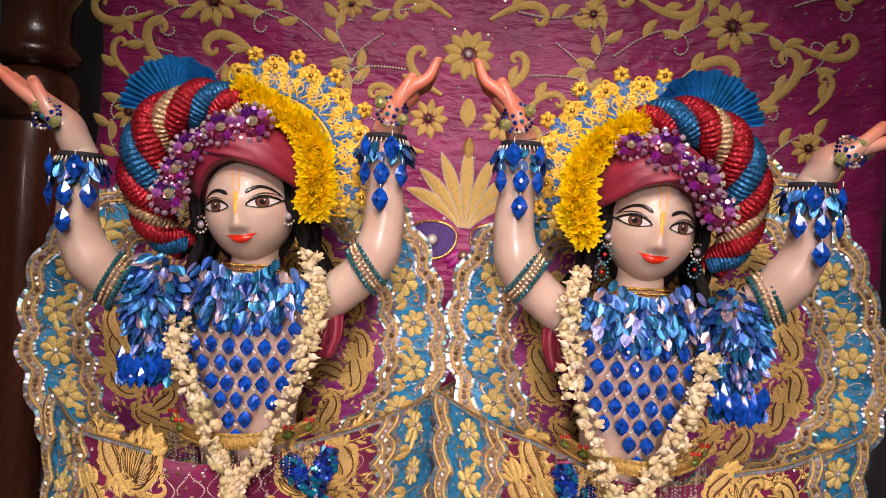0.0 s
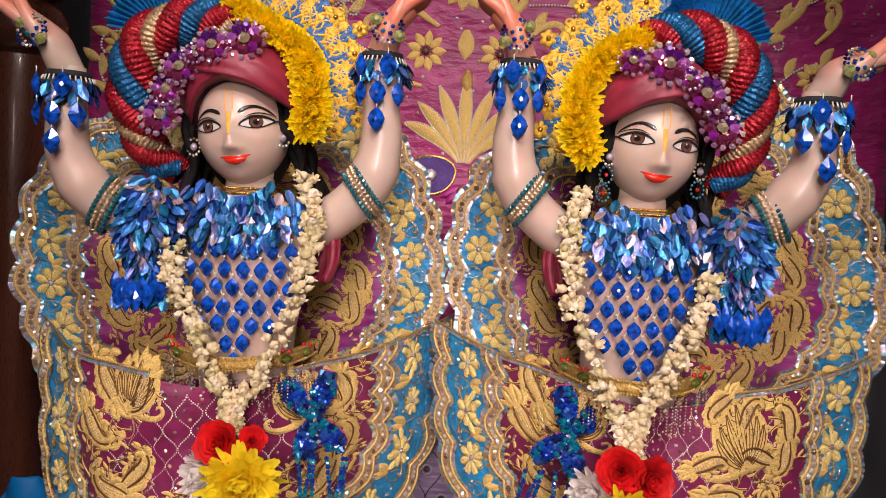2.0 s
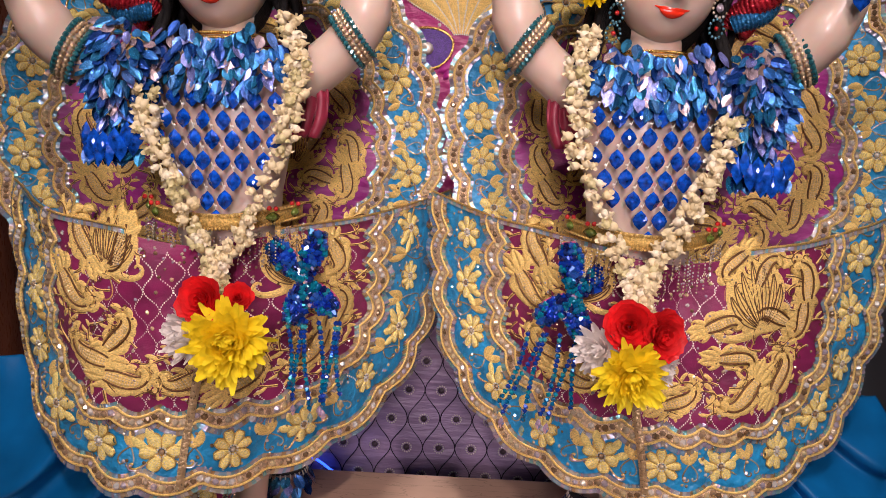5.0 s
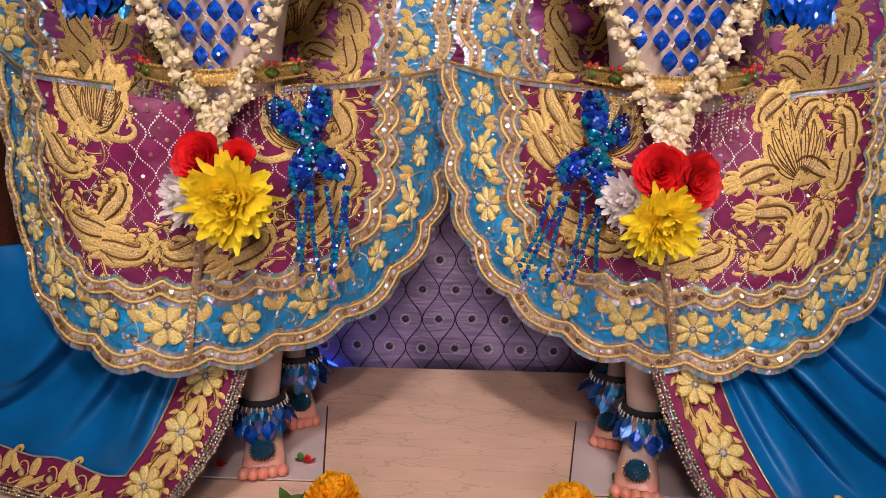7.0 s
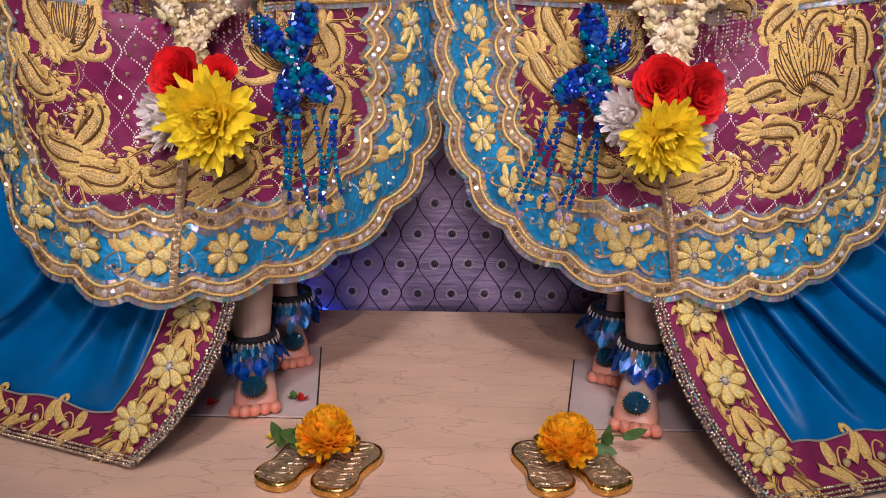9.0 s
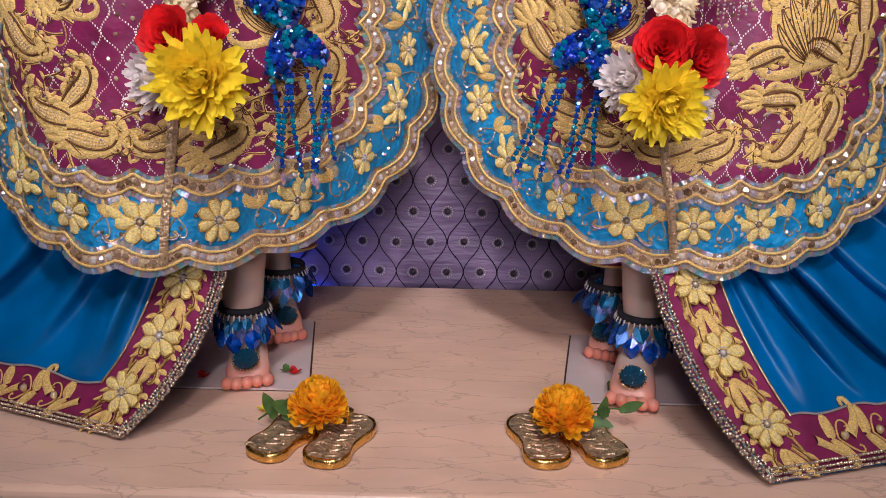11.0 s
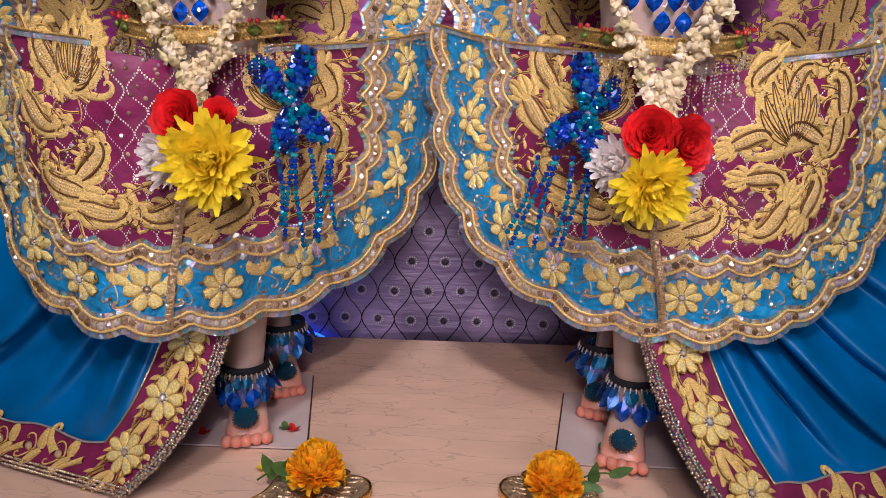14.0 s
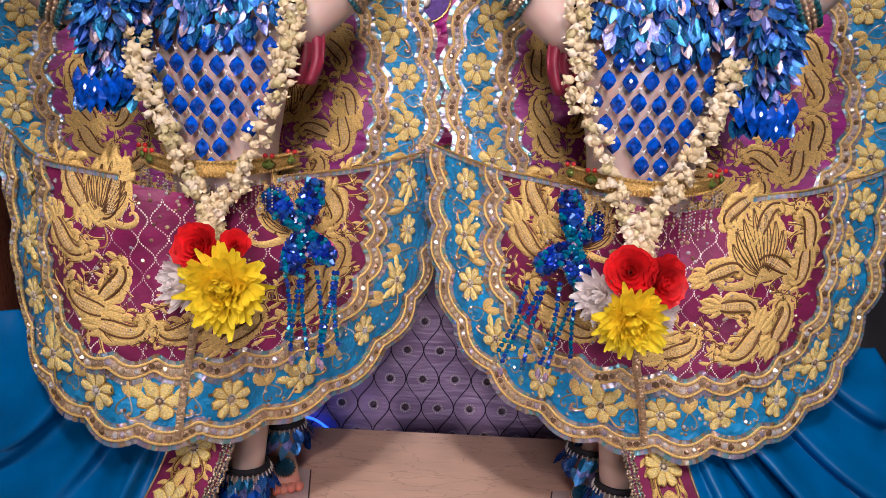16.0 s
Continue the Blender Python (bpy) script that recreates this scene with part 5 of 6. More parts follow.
def mum(geo, c, nrm, r, rnd, mi=0, layers=6, count=16, wide=0.22):
    """A chrysanthemum head of many narrow petals."""
    nrm = unit(nrm)
    a = unit(np.cross(nrm, (0.2, 0.1, 1)))
    b = np.cross(nrm, a)
    c = np.asarray(c, float)
    for k in range(layers):
        lift = 0.02 + 1.45 * (k / layers)
        n = max(6, int(count * (1 - 0.55 * k / layers)))
        for i in range(n):
            t = 2 * pi * (i + 0.5 * (k % 2) + rnd.uniform(-0.3, 0.3)) / n
            out = a * math.cos(t) + b * math.sin(t)
            along = out * math.cos(lift) + nrm * math.sin(lift)
            along = along + a * rnd.uniform(-0.22, 0.22) + b * rnd.uniform(-0.22, 0.22) + nrm * rnd.uniform(-0.2, 0.2)
            up = nrm * math.cos(lift) - out * math.sin(lift) + a * rnd.uniform(-0.3, 0.3) + b * rnd.uniform(-0.3, 0.3)
            geo.petal(c + out * r * 0.10 + nrm * r * 0.05 * k, along, up, r * rnd.uniform(0.72, 1.08) * (1 - 0.055 * k), r * wide * rnd.uniform(0.8, 1.15), rnd.uniform(0.1, 0.6), mi, 5, 0.45, 0.4, 0.30)


def rose(geo, c, nrm, r, rnd, mi=0):
    nrm = unit(nrm)
    a = unit(np.cross(nrm, (0.2, 0.1, 1)))
    b = np.cross(nrm, a)
    c = np.asarray(c, float)
    for k in range(6):
        n = (9, 8, 8, 7, 5, 4)[k]
        lift = 0.25 + 0.23 * k
        for i in range(n):
            t = 2 * pi * (i + 0.37 * k) / n + rnd.uniform(-0.2, 0.2)
            out = a * math.cos(t) + b * math.sin(t)
            along = out * math.cos(lift) + nrm * math.sin(lift)
            geo.petal(c + out * r * (0.24 - 0.035 * k), along, nrm * math.cos(lift) - out * math.sin(lift), r * (0.95 - 0.05 * k) * rnd.uniform(0.9, 1.1), r * (1.0 - 0.08 * k), rnd.uniform(0.15, 0.35) * (1 if k < 2 else 0.4), mi, 7, 0.30, 0.55, 0.5)


def wear(f, rnd):
    W = f.head
    # wig
    wig = f.thing("wig", "long black curled hair under the turban", "wig", "wigs", 0, 0.09, 0.70)
    for sg in (-1, 1):
        for k in range(16):
            u0, y0 = sg * (0.056 + 0.003 * (k % 4)), 0.046 + 0.006 * k
            g = Geo()
            pts = [(u0 + sg * (0.002 + 0.026 * t) + 0.007 * math.sin(9 * t + k), y0 + 0.005 * math.cos(10 * t + k * 2), 0.890 - 0.150 * t - 0.010 * (k % 3)) for t in np.linspace(0, 1, 18)]
            g.tube([W(p) for p in pts], [0.0056 * (1 - 0.5 * (i / 17) ** 3) for i in range(18)], 8)
            f.make(g, "lock", BLACK_HAIR, wig)
    g = Geo()
    rim = spline([(0.062, 0.845), (0.056, 0.866), (0.043, 0.889), (0.022, 0.904), (-0.004, 0.910), (-0.030, 0.903), (-0.050, 0.886), (-0.062, 0.862), (-0.067, 0.842)], 40)
    g.grid([[W((x * (1 + 0.10 * q), face_y(max(-0.058, min(0.058, x - 0.001)), z) - 0.003 + 0.0008 * math.sin(i * 1.7), z + f.rise * 0.5 + 0.026 * q)) for q in np.linspace(0, 1, 6)] for i, (x, z) in enumerate(rim)])
    f.make(g, "hairline", BLACK_HAIR, wig)
    g = Geo()
    g.ball((0, 0.088, 0.855), (0.066, 0.060, 0.092), 0, 24, 14)
    g.v = [W(p) for p in g.v]
    f.make(g, "hair_mass", BLACK_HAIR, wig)
    # turban
    tur = f.thing("turban", "maroon silk turban with twisted red blue and gold sequin rope", "turban", "turbans", 0, 0.07, 0.90)
    def shell(u, z):
        return 0.072 - 0.078 * math.sqrt(max(0.0, 1 - ((u + 0.008) / 0.085) ** 2 - ((z - 0.905) / 0.085) ** 2))

    def wrap(lower, upper, off, puff, folds, name):
        """One broad fold of cloth between two edges, rolled under along the lower one."""
        geo = Geo()
        lo, hi = spline(lower, 44), spline(upper, 44)
        rows = []
        for i in range(45):
            row = []
            for v in np.linspace(-0.14, 1, 26):
                q = max(v, 0.0)
                u, z = lo[i] + (hi[i] - lo[i]) * q
                crease = folds * math.sin(q * 11 + 2.2 * math.sin(i / 44 * 3.1) + 0.9) * math.sin(pi * q) + folds * 0.5 * math.sin(q * 23 + i * 0.13)
                row.append(W((u, shell(u, z) - off - puff * math.sin(pi * min(1, q * 0.9 + 0.1)) ** 0.6 - crease + (0.030 * (-v / 0.14) if v < 0 else 0), z + 0.004 * min(0.0, v) / 0.14)))
            rows.append(row)
        geo.grid(rows)
        return f.make(geo, name, TURBAN_CLOTH, tur)

    wrap([(0.074, 0.846), (0.060, 0.868), (0.046, 0.890), (0.026, 0.908), (-0.004, 0.915), (-0.030, 0.910)], [(0.092, 0.880), (0.082, 0.915), (0.066, 0.938), (0.040, 0.958), (0.004, 0.972), (-0.030, 0.972)], 0.000, 0.004, 0.0012, "under_wrap")
    wrap([(0.046, 0.930), (0.020, 0.921), (-0.008, 0.913), (-0.034, 0.903), (-0.060, 0.884), (-0.080, 0.866)], [(0.040, 0.958), (0.014, 0.972), (-0.020, 0.978), (-0.052, 0.968), (-0.078, 0.945), (-0.092, 0.905)], 0.005, 0.007, 0.0016, "front_wrap")
    g = Geo()
    g.ball((0.004, 0.082, 0.938), (0.084, 0.062, 0.058), 0, 32, 18)
    g.v = [W(p) for p in g.v]
    f.make(g, "crown", TURBAN_CLOTH, tur)
    # twisted rope over the outer side
    core = spline(f.rope, 479)
    for j, m in enumerate((FOIL_RED, FOIL_GOLD, FOIL_RED, FOIL_BLUE)):
        g = Geo()
        pts, rad = [], []
        for i in range(480):
            t = i / 479
            tan = unit(core[min(i + 2, 479)] - core[max(i - 2, 0)])
            er = unit(np.cross((0, -1, 0), tan))
            ph = 2 * pi * ((0, 0.24, 0.45, 0.74)[j] + 2.6 * t)
            thick = 0.0170 * (0.55 + 0.45 * math.sin(pi * min(1, t * 0.9 + 0.12)))
            pts.append(W(core[i] + (er * math.cos(ph) + V3(0, -1, 0) * math.sin(ph)) * thick))
            rad.append((0.0185 if m != FOIL_GOLD else 0.0140) * (0.62 + 0.38 * math.sin(pi * min(1, t * 0.9 + 0.1))) + 0.0009 * math.sin(t * 2 * pi * 84))
        g.tube(pts, rad, 10)
        f.make(g, "rope_strand", m, tur)
    # pleated fan
    g = Geo()
    n = 46
    rows = [[], [], [], []]
    for k in range(n + 1):
        a = radians(168 - 158 * k / n)
        d = V3(math.cos(a), 0, math.sin(a))
        zig = 0.0045 * (1 if k % 2 else -1)
        for q, r in enumerate((0.010, 0.033, 0.060, 0.070 + 0.002 * math.sin(k * 0.9))):
            rows[q].append(W(V3(f.fan[0], 0.070 + zig * r / 0.05 - 0.25 * r * r / 0.07, f.fan[1]) + d * r * 1.08))
    g.grid(rows, 0)
    fan = f.make(g, "pleated_fan", FAN_BLUE, tur, smooth=False)
    so = fan.modifiers.new("thick", "SOLIDIFY")
    so.thickness = 0.0015
    # jewelled brooch band
    br = f.thing("turban_brooch", "purple crystal flower brooch band pinned on the turban", "brooch", "brooches", 0.05, 0.0, 0.93)
    for u, z, r in f.stones:
        g = Geo()
        nn = unit((u * 0.8, -1, 0.35))
        x = unit(np.cross(nn, (0, 0, 1)))
        zz = np.cross(x, nn)
        c = V3(*W((u, min(shell(u, z), 0.020) - 0.015, z)))
        g.stone(c + nn * 0.006, r * 0.34, nn, 0.8, 1, 8)
        for k in range(8):
            a = 2 * pi * k / 8
            g.stone(c + (x * math.cos(a) + zz * math.sin(a)) * r * 0.68 + nn * 0.004, r * 0.33, nn + V3(rnd.uniform(-.3, .3), 0, rnd.uniform(-.3, .3)), 0.8, 0, 8, a)
        for k in range(14):
            a = 2 * pi * (k + 0.5) / 14
            g.stone(c + (x * math.cos(a) + zz * math.sin(a)) * r * 1.10 + nn * 0.003, r * 0.19, nn + V3(rnd.uniform(-.4, .4), 0, rnd.uniform(-.4, .4)), 0.8, 2, 6, a)
        f.make(g, "crystal_flower", [GEM_PURPLE, GEM_AURORA, GEM_PINK], br, smooth=False)
    # yellow flower garland
    gar = f.thing("yellow_garland", "garland of fresh yellow chrysanthemums round the turban", "garland", "yellow garlands", -0.08, 0.03, 0.92)
    for k, p in enumerate(spline(f.flowers, 17)):
        g = Geo()
        p = V3(*W(p))
        r = 0.0195 + 0.0075 * min(1, k / 11) + 0.002 * (k % 3 == 0)
        mum(g, p, (rnd.uniform(-.5, .2), -1, rnd.uniform(-.3, .4)), r, rnd, 0, 8, 26, 0.30)
        mum(g, p + V3(0, 0.006, 0), (0.2, 0.8, 0), r * 0.75, rnd, 0, 2, 9, 0.3)
        g.ball(p, r * 0.5, 0, 10, 6)
        f.make(g, "flower_head", PETAL_YELLOW, gar, smooth=False)
    # filigree crest
    cr = f.thing("filigree_crest", "gold and blue embroidered filigree crest behind the turban", "crest", "crests", -0.10, 0.10, 0.94)
    cl = Cloth(lambda x, z: 0.100 - 0.1 * x * 0.2)
    for k in range(13):
        a = radians(66 + 12.5 * k)
        for arm in (0,):
            base = V3(-0.005, 0, 0.935)
            r0 = (0.088 if k % 2 else 0.070) + 0.012 * math.cos(a) ** 2
            p = (base[0] + r0 * math.cos(a), base[2] + r0 * math.sin(a))
            g = Geo()
            for sg in (-1, 1):
                spiral = curl_path(p, a + sg * 0.55, 0.075, sg, 0.2, 5.0, 16)
                cl.ribbon(g, spiral, lambda t: 0.0052 * (1 - 0.5 * t), 0.003, 1)
                for w in (-1, 1):
                    cl.cord(g, side_path(spiral, lambda t: w * 0.0058 * (1 - 0.5 * t)), 0.0027, 0, 6)
                cl.cord(g, curl_path(p, a + sg * 0.30, 0.066, -sg, 0.1, 5.0, 16), 0.0026, 1, 6)
                cl.ribbon(g, bow_path(p, a + sg * 0.16, 0.052, -sg * 0.7, 8), leaf_w(0.0042), 0.004, 1)
                cl.cord(g, curl_path((p[0] + 0.02 * math.cos(a + sg), p[1] + 0.02 * math.sin(a + sg)), a + sg * 1.0, 0.055, -sg, 0.3, 4.6, 14), 0.0022, 0, 6)
                cl.ribbon(g, bow_path((p[0] + 0.03 * math.cos(a), p[1] + 0.03 * math.sin(a)), a + sg * 1.1, 0.024, sg * 0.8, 6), leaf_w(0.006), 0.004, 0)
            q = (p[0] + 0.050 * math.cos(a), p[1] + 0.050 * math.sin(a))
            for i in range(6):
                b = a + 2 * pi * i / 6
                cl.ribbon(g, bow_path(q, b, 0.013, 0, 5), leaf_w(0.0056), 0.005, 0)
                cl.cord(g, bow_path(q, b, 0.011, 0, 3), 0.0009, 0)
            g.stone(cl.at(q[0], q[1], 0.006), 0.004, (0, -1, 0), 0.5, 2, 8)
            f.make(g, "filigree_spray", [CREST_GOLD, CREST_BLUE, GOLD_METAL], cr)
    g = Geo()
    for rr, m in ((0.078, 0), (0.083, 1)):
        cl.cord(g, [(-0.005 + (rr + 0.012 * math.cos(a) ** 2) * math.cos(a), 0.935 + rr * math.sin(a)) for a in np.linspace(radians(55), radians(228), 40)], 0.003, m, 6)
    f.make(g, "crest_rim", [CREST_GOLD, CREST_BLUE], cr)
    # earrings
    for sg, n in ((-1, 3), (1, 2)):
        er = f.thing("earring", "jewelled drop earring with small crystals", "earring", "earrings", sg * 0.062, 0.04, 0.83)
        for k in range(n if f.s > 0 else max(1, n - 2)):
            g = Geo()
            p = W((sg * 0.0605, 0.045, 0.833 - 0.024 * k))
            g.stone(V3(*p) + V3(0, -0.006, 0), 0.0062 if k == 0 else 0.0032, (sg * 0.3, -1, 0), 0.5, 0 if k == 0 else 1, 8)
            for i in range(12):
                a = 2 * pi * i / 12
                g.ball(V3(*p) + V3(0.0085 * math.cos(a), -0.005, 0.0110 * math.sin(a)), 0.0022, 0 if k == 0 else 2, 5, 3)
            f.make(g, "drop", [CRYSTAL, GEM_RED, mat("teal_seed_stones", (0.08, 0.2, 0.25), 0.2, 0.4, 0.4, 300, 0, 100)], er, kind="stuff")
    # collar of leaves and net of pendants
    nk = f.thing("necklace", "blue foil leaf collar with a net of sapphire glass pendants", "necklace", "necklaces", 0, 0.02, 0.70)

    def chest(u, z):
        w = 0.070 + 0.024 * min(1, max(0, (z - 0.58) / 0.11))
        return 0.078 - (0.055 + 0.004 * (z > 0.6)) * math.sqrt(max(0.05, 1 - (u / (w * 1.25)) ** 2)) - 0.012 - 0.10 * max(0, 0.70 - z) * 0.4

    g = Geo()
    for row, (z, hw, n) in enumerate(((0.762, 0.046, 14), (0.752, 0.066, 18), (0.740, 0.084, 21), (0.727, 0.094, 22), (0.713, 0.084, 19), (0.702, 0.064, 15))):
        fn = lambda t: (V3((2 * t - 1) * hw, chest((2 * t - 1) * hw, z) + 0.004 - 0.0035 * row * 0.4, z + 0.022 * (2 * t - 1) ** 2), V3((2 * t - 1) * 0.6, -1, 0.1))
        leaf_rows(g, fn, int(n * 1.25), 0.0205, rnd)
    f.make(g, "foil_leaves", LEAF_BLUE, nk, smooth=False, kind="stuff")
    g = Geo()
    for k in range(40):
        a = pi + pi * k / 39
        for q, r in ((0.0, 0.040), (0.006, 0.044)):
            g.ball((r * math.cos(a), 0.072 + r * math.sin(a) * 0.95, 0.772 - q), 0.0026, 0, 6, 4)
    f.make(g, "choker", [GOLD_METAL], nk, kind="stuff")
    for row in range(7):
        z = 0.692 - 0.0245 * row
        n = (7, 6, 7, 6, 5, 4, 3)[row] if row < 5 else (2, 1)[row - 5]
        step = 0.0245
        for k in range(n):
            u = (k - (n - 1) / 2) * step * (1 - 0.02 * row) - 0.002 * row * 0.5
            if row == 6:
                z = 0.546
            p = V3(u + rnd.uniform(-.001, .001), chest(u, z) - 0.003, z + rnd.uniform(-.0015, .0015))
            g = Geo()
            g.rhomb(p, 0.0094, 0.0122, (u * 4 + rnd.uniform(-.18, .18), -1, rnd.uniform(-.15, .2)), 0, 0.0075)
            q = f.make(g, "pendant", GEM_BLUE, nk, smooth=False)
            g = Geo()
            g.ball(p + V3(0, 0, 0.0165), 0.0018, 0, 6, 4)
            g.tube([p + V3(0, 0, 0.012), p + V3(0.004, 0.001, 0.021)], 0.0006, 4)
            f.make(g, "link", IVORY_BEAD, q)
    # shoulder cluster
    so_ = f.thing("shoulder_ornament", "cascade of blue foil leaves and glass drops on the shoulder", "jewellery", "shoulder ornaments", 0.12, 0.02, 0.68)
    g = Geo()
    for k in range(135):
        a, q = k * 2.39996, math.sqrt((k + 0.5) / 135)
        p = V3(0.112 + 0.038 * q * math.cos(a), -0.012 + 0.030 * q * q - rnd.uniform(0, 0.008), 0.718 + 0.066 * q * math.sin(a))
        along = V3(math.cos(a) * 0.9 * q + rnd.uniform(-.4, .4), -0.25, math.sin(a) * 0.5 * q - 0.7 + rnd.uniform(-.3, .3))
        g.petal(p, along, (rnd.uniform(-.6, .6), -1, rnd.uniform(-.2, .7)), rnd.uniform(0.016, 0.026), rnd.uniform(0.009, 0.013), rnd.uniform(-0.2, 0.4), 0, 4, 0.75, 0.25)
    f.make(g, "foil_leaves", LEAF_BLUE, so_, smooth=False, kind="stuff")
    for k in range(11):
        g = Geo()
        t = k / 10
        g.rhomb((0.085 + 0.066 * t, 0.0 - 0.012 * math.sin(pi * t), 0.640 - 0.012 * (k % 2) + 0.008 * math.cos(5 * t)), 0.0085, 0.0165, (rnd.uniform(-.4, .4), -1, 0.1), 0, 0.005)
        f.make(g, "glass_drop", GEM_BLUE, so_, smooth=False)
    g = Geo()
    fn = lambda t: (V3(0.085 + 0.066 * t, 0.004, 0.628), V3(0, -1, 0))
    leaf_rows(g, fn, 16, 0.022, rnd)
    f.make(g, "fringe", LEAF_BLUE, so_, smooth=False, kind="stuff")
    # shawl
    sw = Geo()
    sheet = []
    for t in np.linspace(0, 1, 16):
        c = V3(-0.098 - 0.014 * math.sin(pi * t), 0.075 - 0.01 * t, 0.745 - 0.095 * t)
        sheet.append([c + V3(0.02 * q + 0.0 * t, 0.006 * math.sin(q * 9 + t * 4), 0) for q in np.linspace(-0.9, 0.9, 12)])
    sw.grid(sheet)
    ob = f.make(sw, "shawl", TURBAN_CLOTH)
    tagged(ob, "maroon silk shawl end hanging beside the chest", "shawl", "shawls")
    m = ob.modifiers.new("thick", "SOLIDIFY")
    m.thickness = 0.003
    # garland of buds
    jg = f.thing("bud_garland", "thick garland of ivory flower buds worn round the neck", "garland", "bud garlands", 0, -0.01, 0.60)
    path = spline([(-0.085, 0.035, 0.792), (-0.101, 0.020, 0.745), (-0.100, 0.008, 0.700), (-0.090, -0.002, 0.640), (-0.050, -0.016, 0.545), (-0.022, -0.030, 0.495), (-0.016, -0.038, 0.466),
                   (-0.014, -0.030, 0.495), (0.010, -0.018, 0.538), (0.042, -0.008, 0.594), (0.070, 0.0, 0.650), (0.080, 0.004, 0.695)], 64)
    g = Geo()
    g.ball((0, 0, 0.002), (0.0082, 0.0082, 0.0098), 0, 12, 8)
    for k in range(3):
        a = 2 * pi * k / 3
        g.petal((0.0062 * math.cos(a), 0.0062 * math.sin(a), -0.006), (0.16 * math.cos(a), 0.16 * math.sin(a), 1), (-math.cos(a), -math.sin(a), 0.3), 0.017, 0.013, 0.25, 0, 5, 0.5, 0.5, 0.4)
    for k in range(4):
        a = 2 * pi * (k + 0.4) / 4
        g.petal((0.0050 * math.cos(a), 0.0050 * math.sin(a), 0.004), (0.9 * math.cos(a), 0.9 * math.sin(a), 0.8), (-math.cos(a), -math.sin(a), 0.6), 0.0105, 0.010, 0.25, 0, 3, 0.5, 0.4, 0.5)
    g.tube([(0, 0, -0.015), (0, 0, -0.004)], [0.0016, 0.0030], 6)
    bud = g.make("bud", JASMINE, jg)
    first_bud = True
    for i, p in enumerate(path):
        for j in range(3):
            ax = Vector((rnd.uniform(-1, 1), rnd.uniform(-1.0, 0.1), rnd.uniform(-0.8, 0.6)))
            q = p + V3((j - 1) * 0.0086 + rnd.uniform(-.004, .004), -0.005 * (j == 1) + rnd.uniform(-.003, .003) - 0.006, rnd.uniform(-.004, .004))
            M = Matrix.Translation(Vector(f.w(q)) - jg.location) @ ax.to_track_quat("Z", "Y").to_matrix().to_4x4() @ Matrix.Scale(rnd.uniform(0.54, 0.76), 4)
            if first_bud:
                bud.matrix_local, first_bud = M, False
            else:
                share(bud, M, jg)
    # wrist cuffs, hand jewels, armlets
    k = f.lift
    gm = [(-0.75, -0.056), (0.0, -0.056), (0.66, -0.056), (0.0, -0.090)]
    cuff(f, "wrist_cuff", "blue foil leaf cuff with glass diamonds on the wrist", (0.218 + f.reach, 0.0, 0.908 + k * 0.5), 0.024, 0.030, rnd, gm + [(0.72, -0.02), (-0.3, -0.02)], 0.027)
    cuff(f, "wrist_cuff", "blue foil leaf cuff with glass diamonds on the wrist", (-0.175, 0.064, 0.962), 0.024, 0.030, rnd, gm + [(0.72, -0.02), (-0.3, -0.02)], 0.027)
    for c, nn in (((0.248 + f.reach, -0.034, 0.952 + k * 0.3), (0.2, -1, 0.25)), ((-0.184, 0.032, 0.990), (-0.05, -1, 0.15))):
        hj = f.thing("hand_jewel", "round beaded jewel with pale green stones on the palm", "jewellery", "hand jewels", *c)
        nn = unit(nn)
        x = unit(np.cross(nn, (0, 0, 1)))
        zz = np.cross(x, nn)
        c = V3(*c)
        g = Geo()
        for r, n, sz in ((0.020, 22, 0.0028), (0.0155, 16, 0.0022)):
            for i in range(n):
                a = 2 * pi * i / n
                g.stone(c + (x * math.cos(a) + zz * math.sin(a)) * r, sz, nn + V3(rnd.uniform(-.4, .4), 0, rnd.uniform(-.4, .4)), 0.8, 0 if (i // 3) % 2 else 1, 6, a)
        for i in range(4):
            g.stone(c + (x * math.cos(1.57 * i + .5) + zz * math.sin(1.57 * i + .5)) * 0.007, 0.0034, nn, 0.8, 1, 6)
        f.make(g, "bead_ring", [CRYSTAL, GEM_MIX], hj, smooth=False)
        for a in (0.6, 3.74):
            g = Geo()
            g.stone(c + (x * math.cos(a) * -1 + zz * math.sin(a)) * 0.019 + nn * 0.002, 0.0085, nn + 0.2 * x, 0.6, 0, 8)
            f.make(g, "cut_stone", [mat("pale_green_crystal", (0.42, 0.44, 0.16), 0.1, 0.5, 0.4, 200, 0, 100, coat=1.0)], hj, smooth=False)
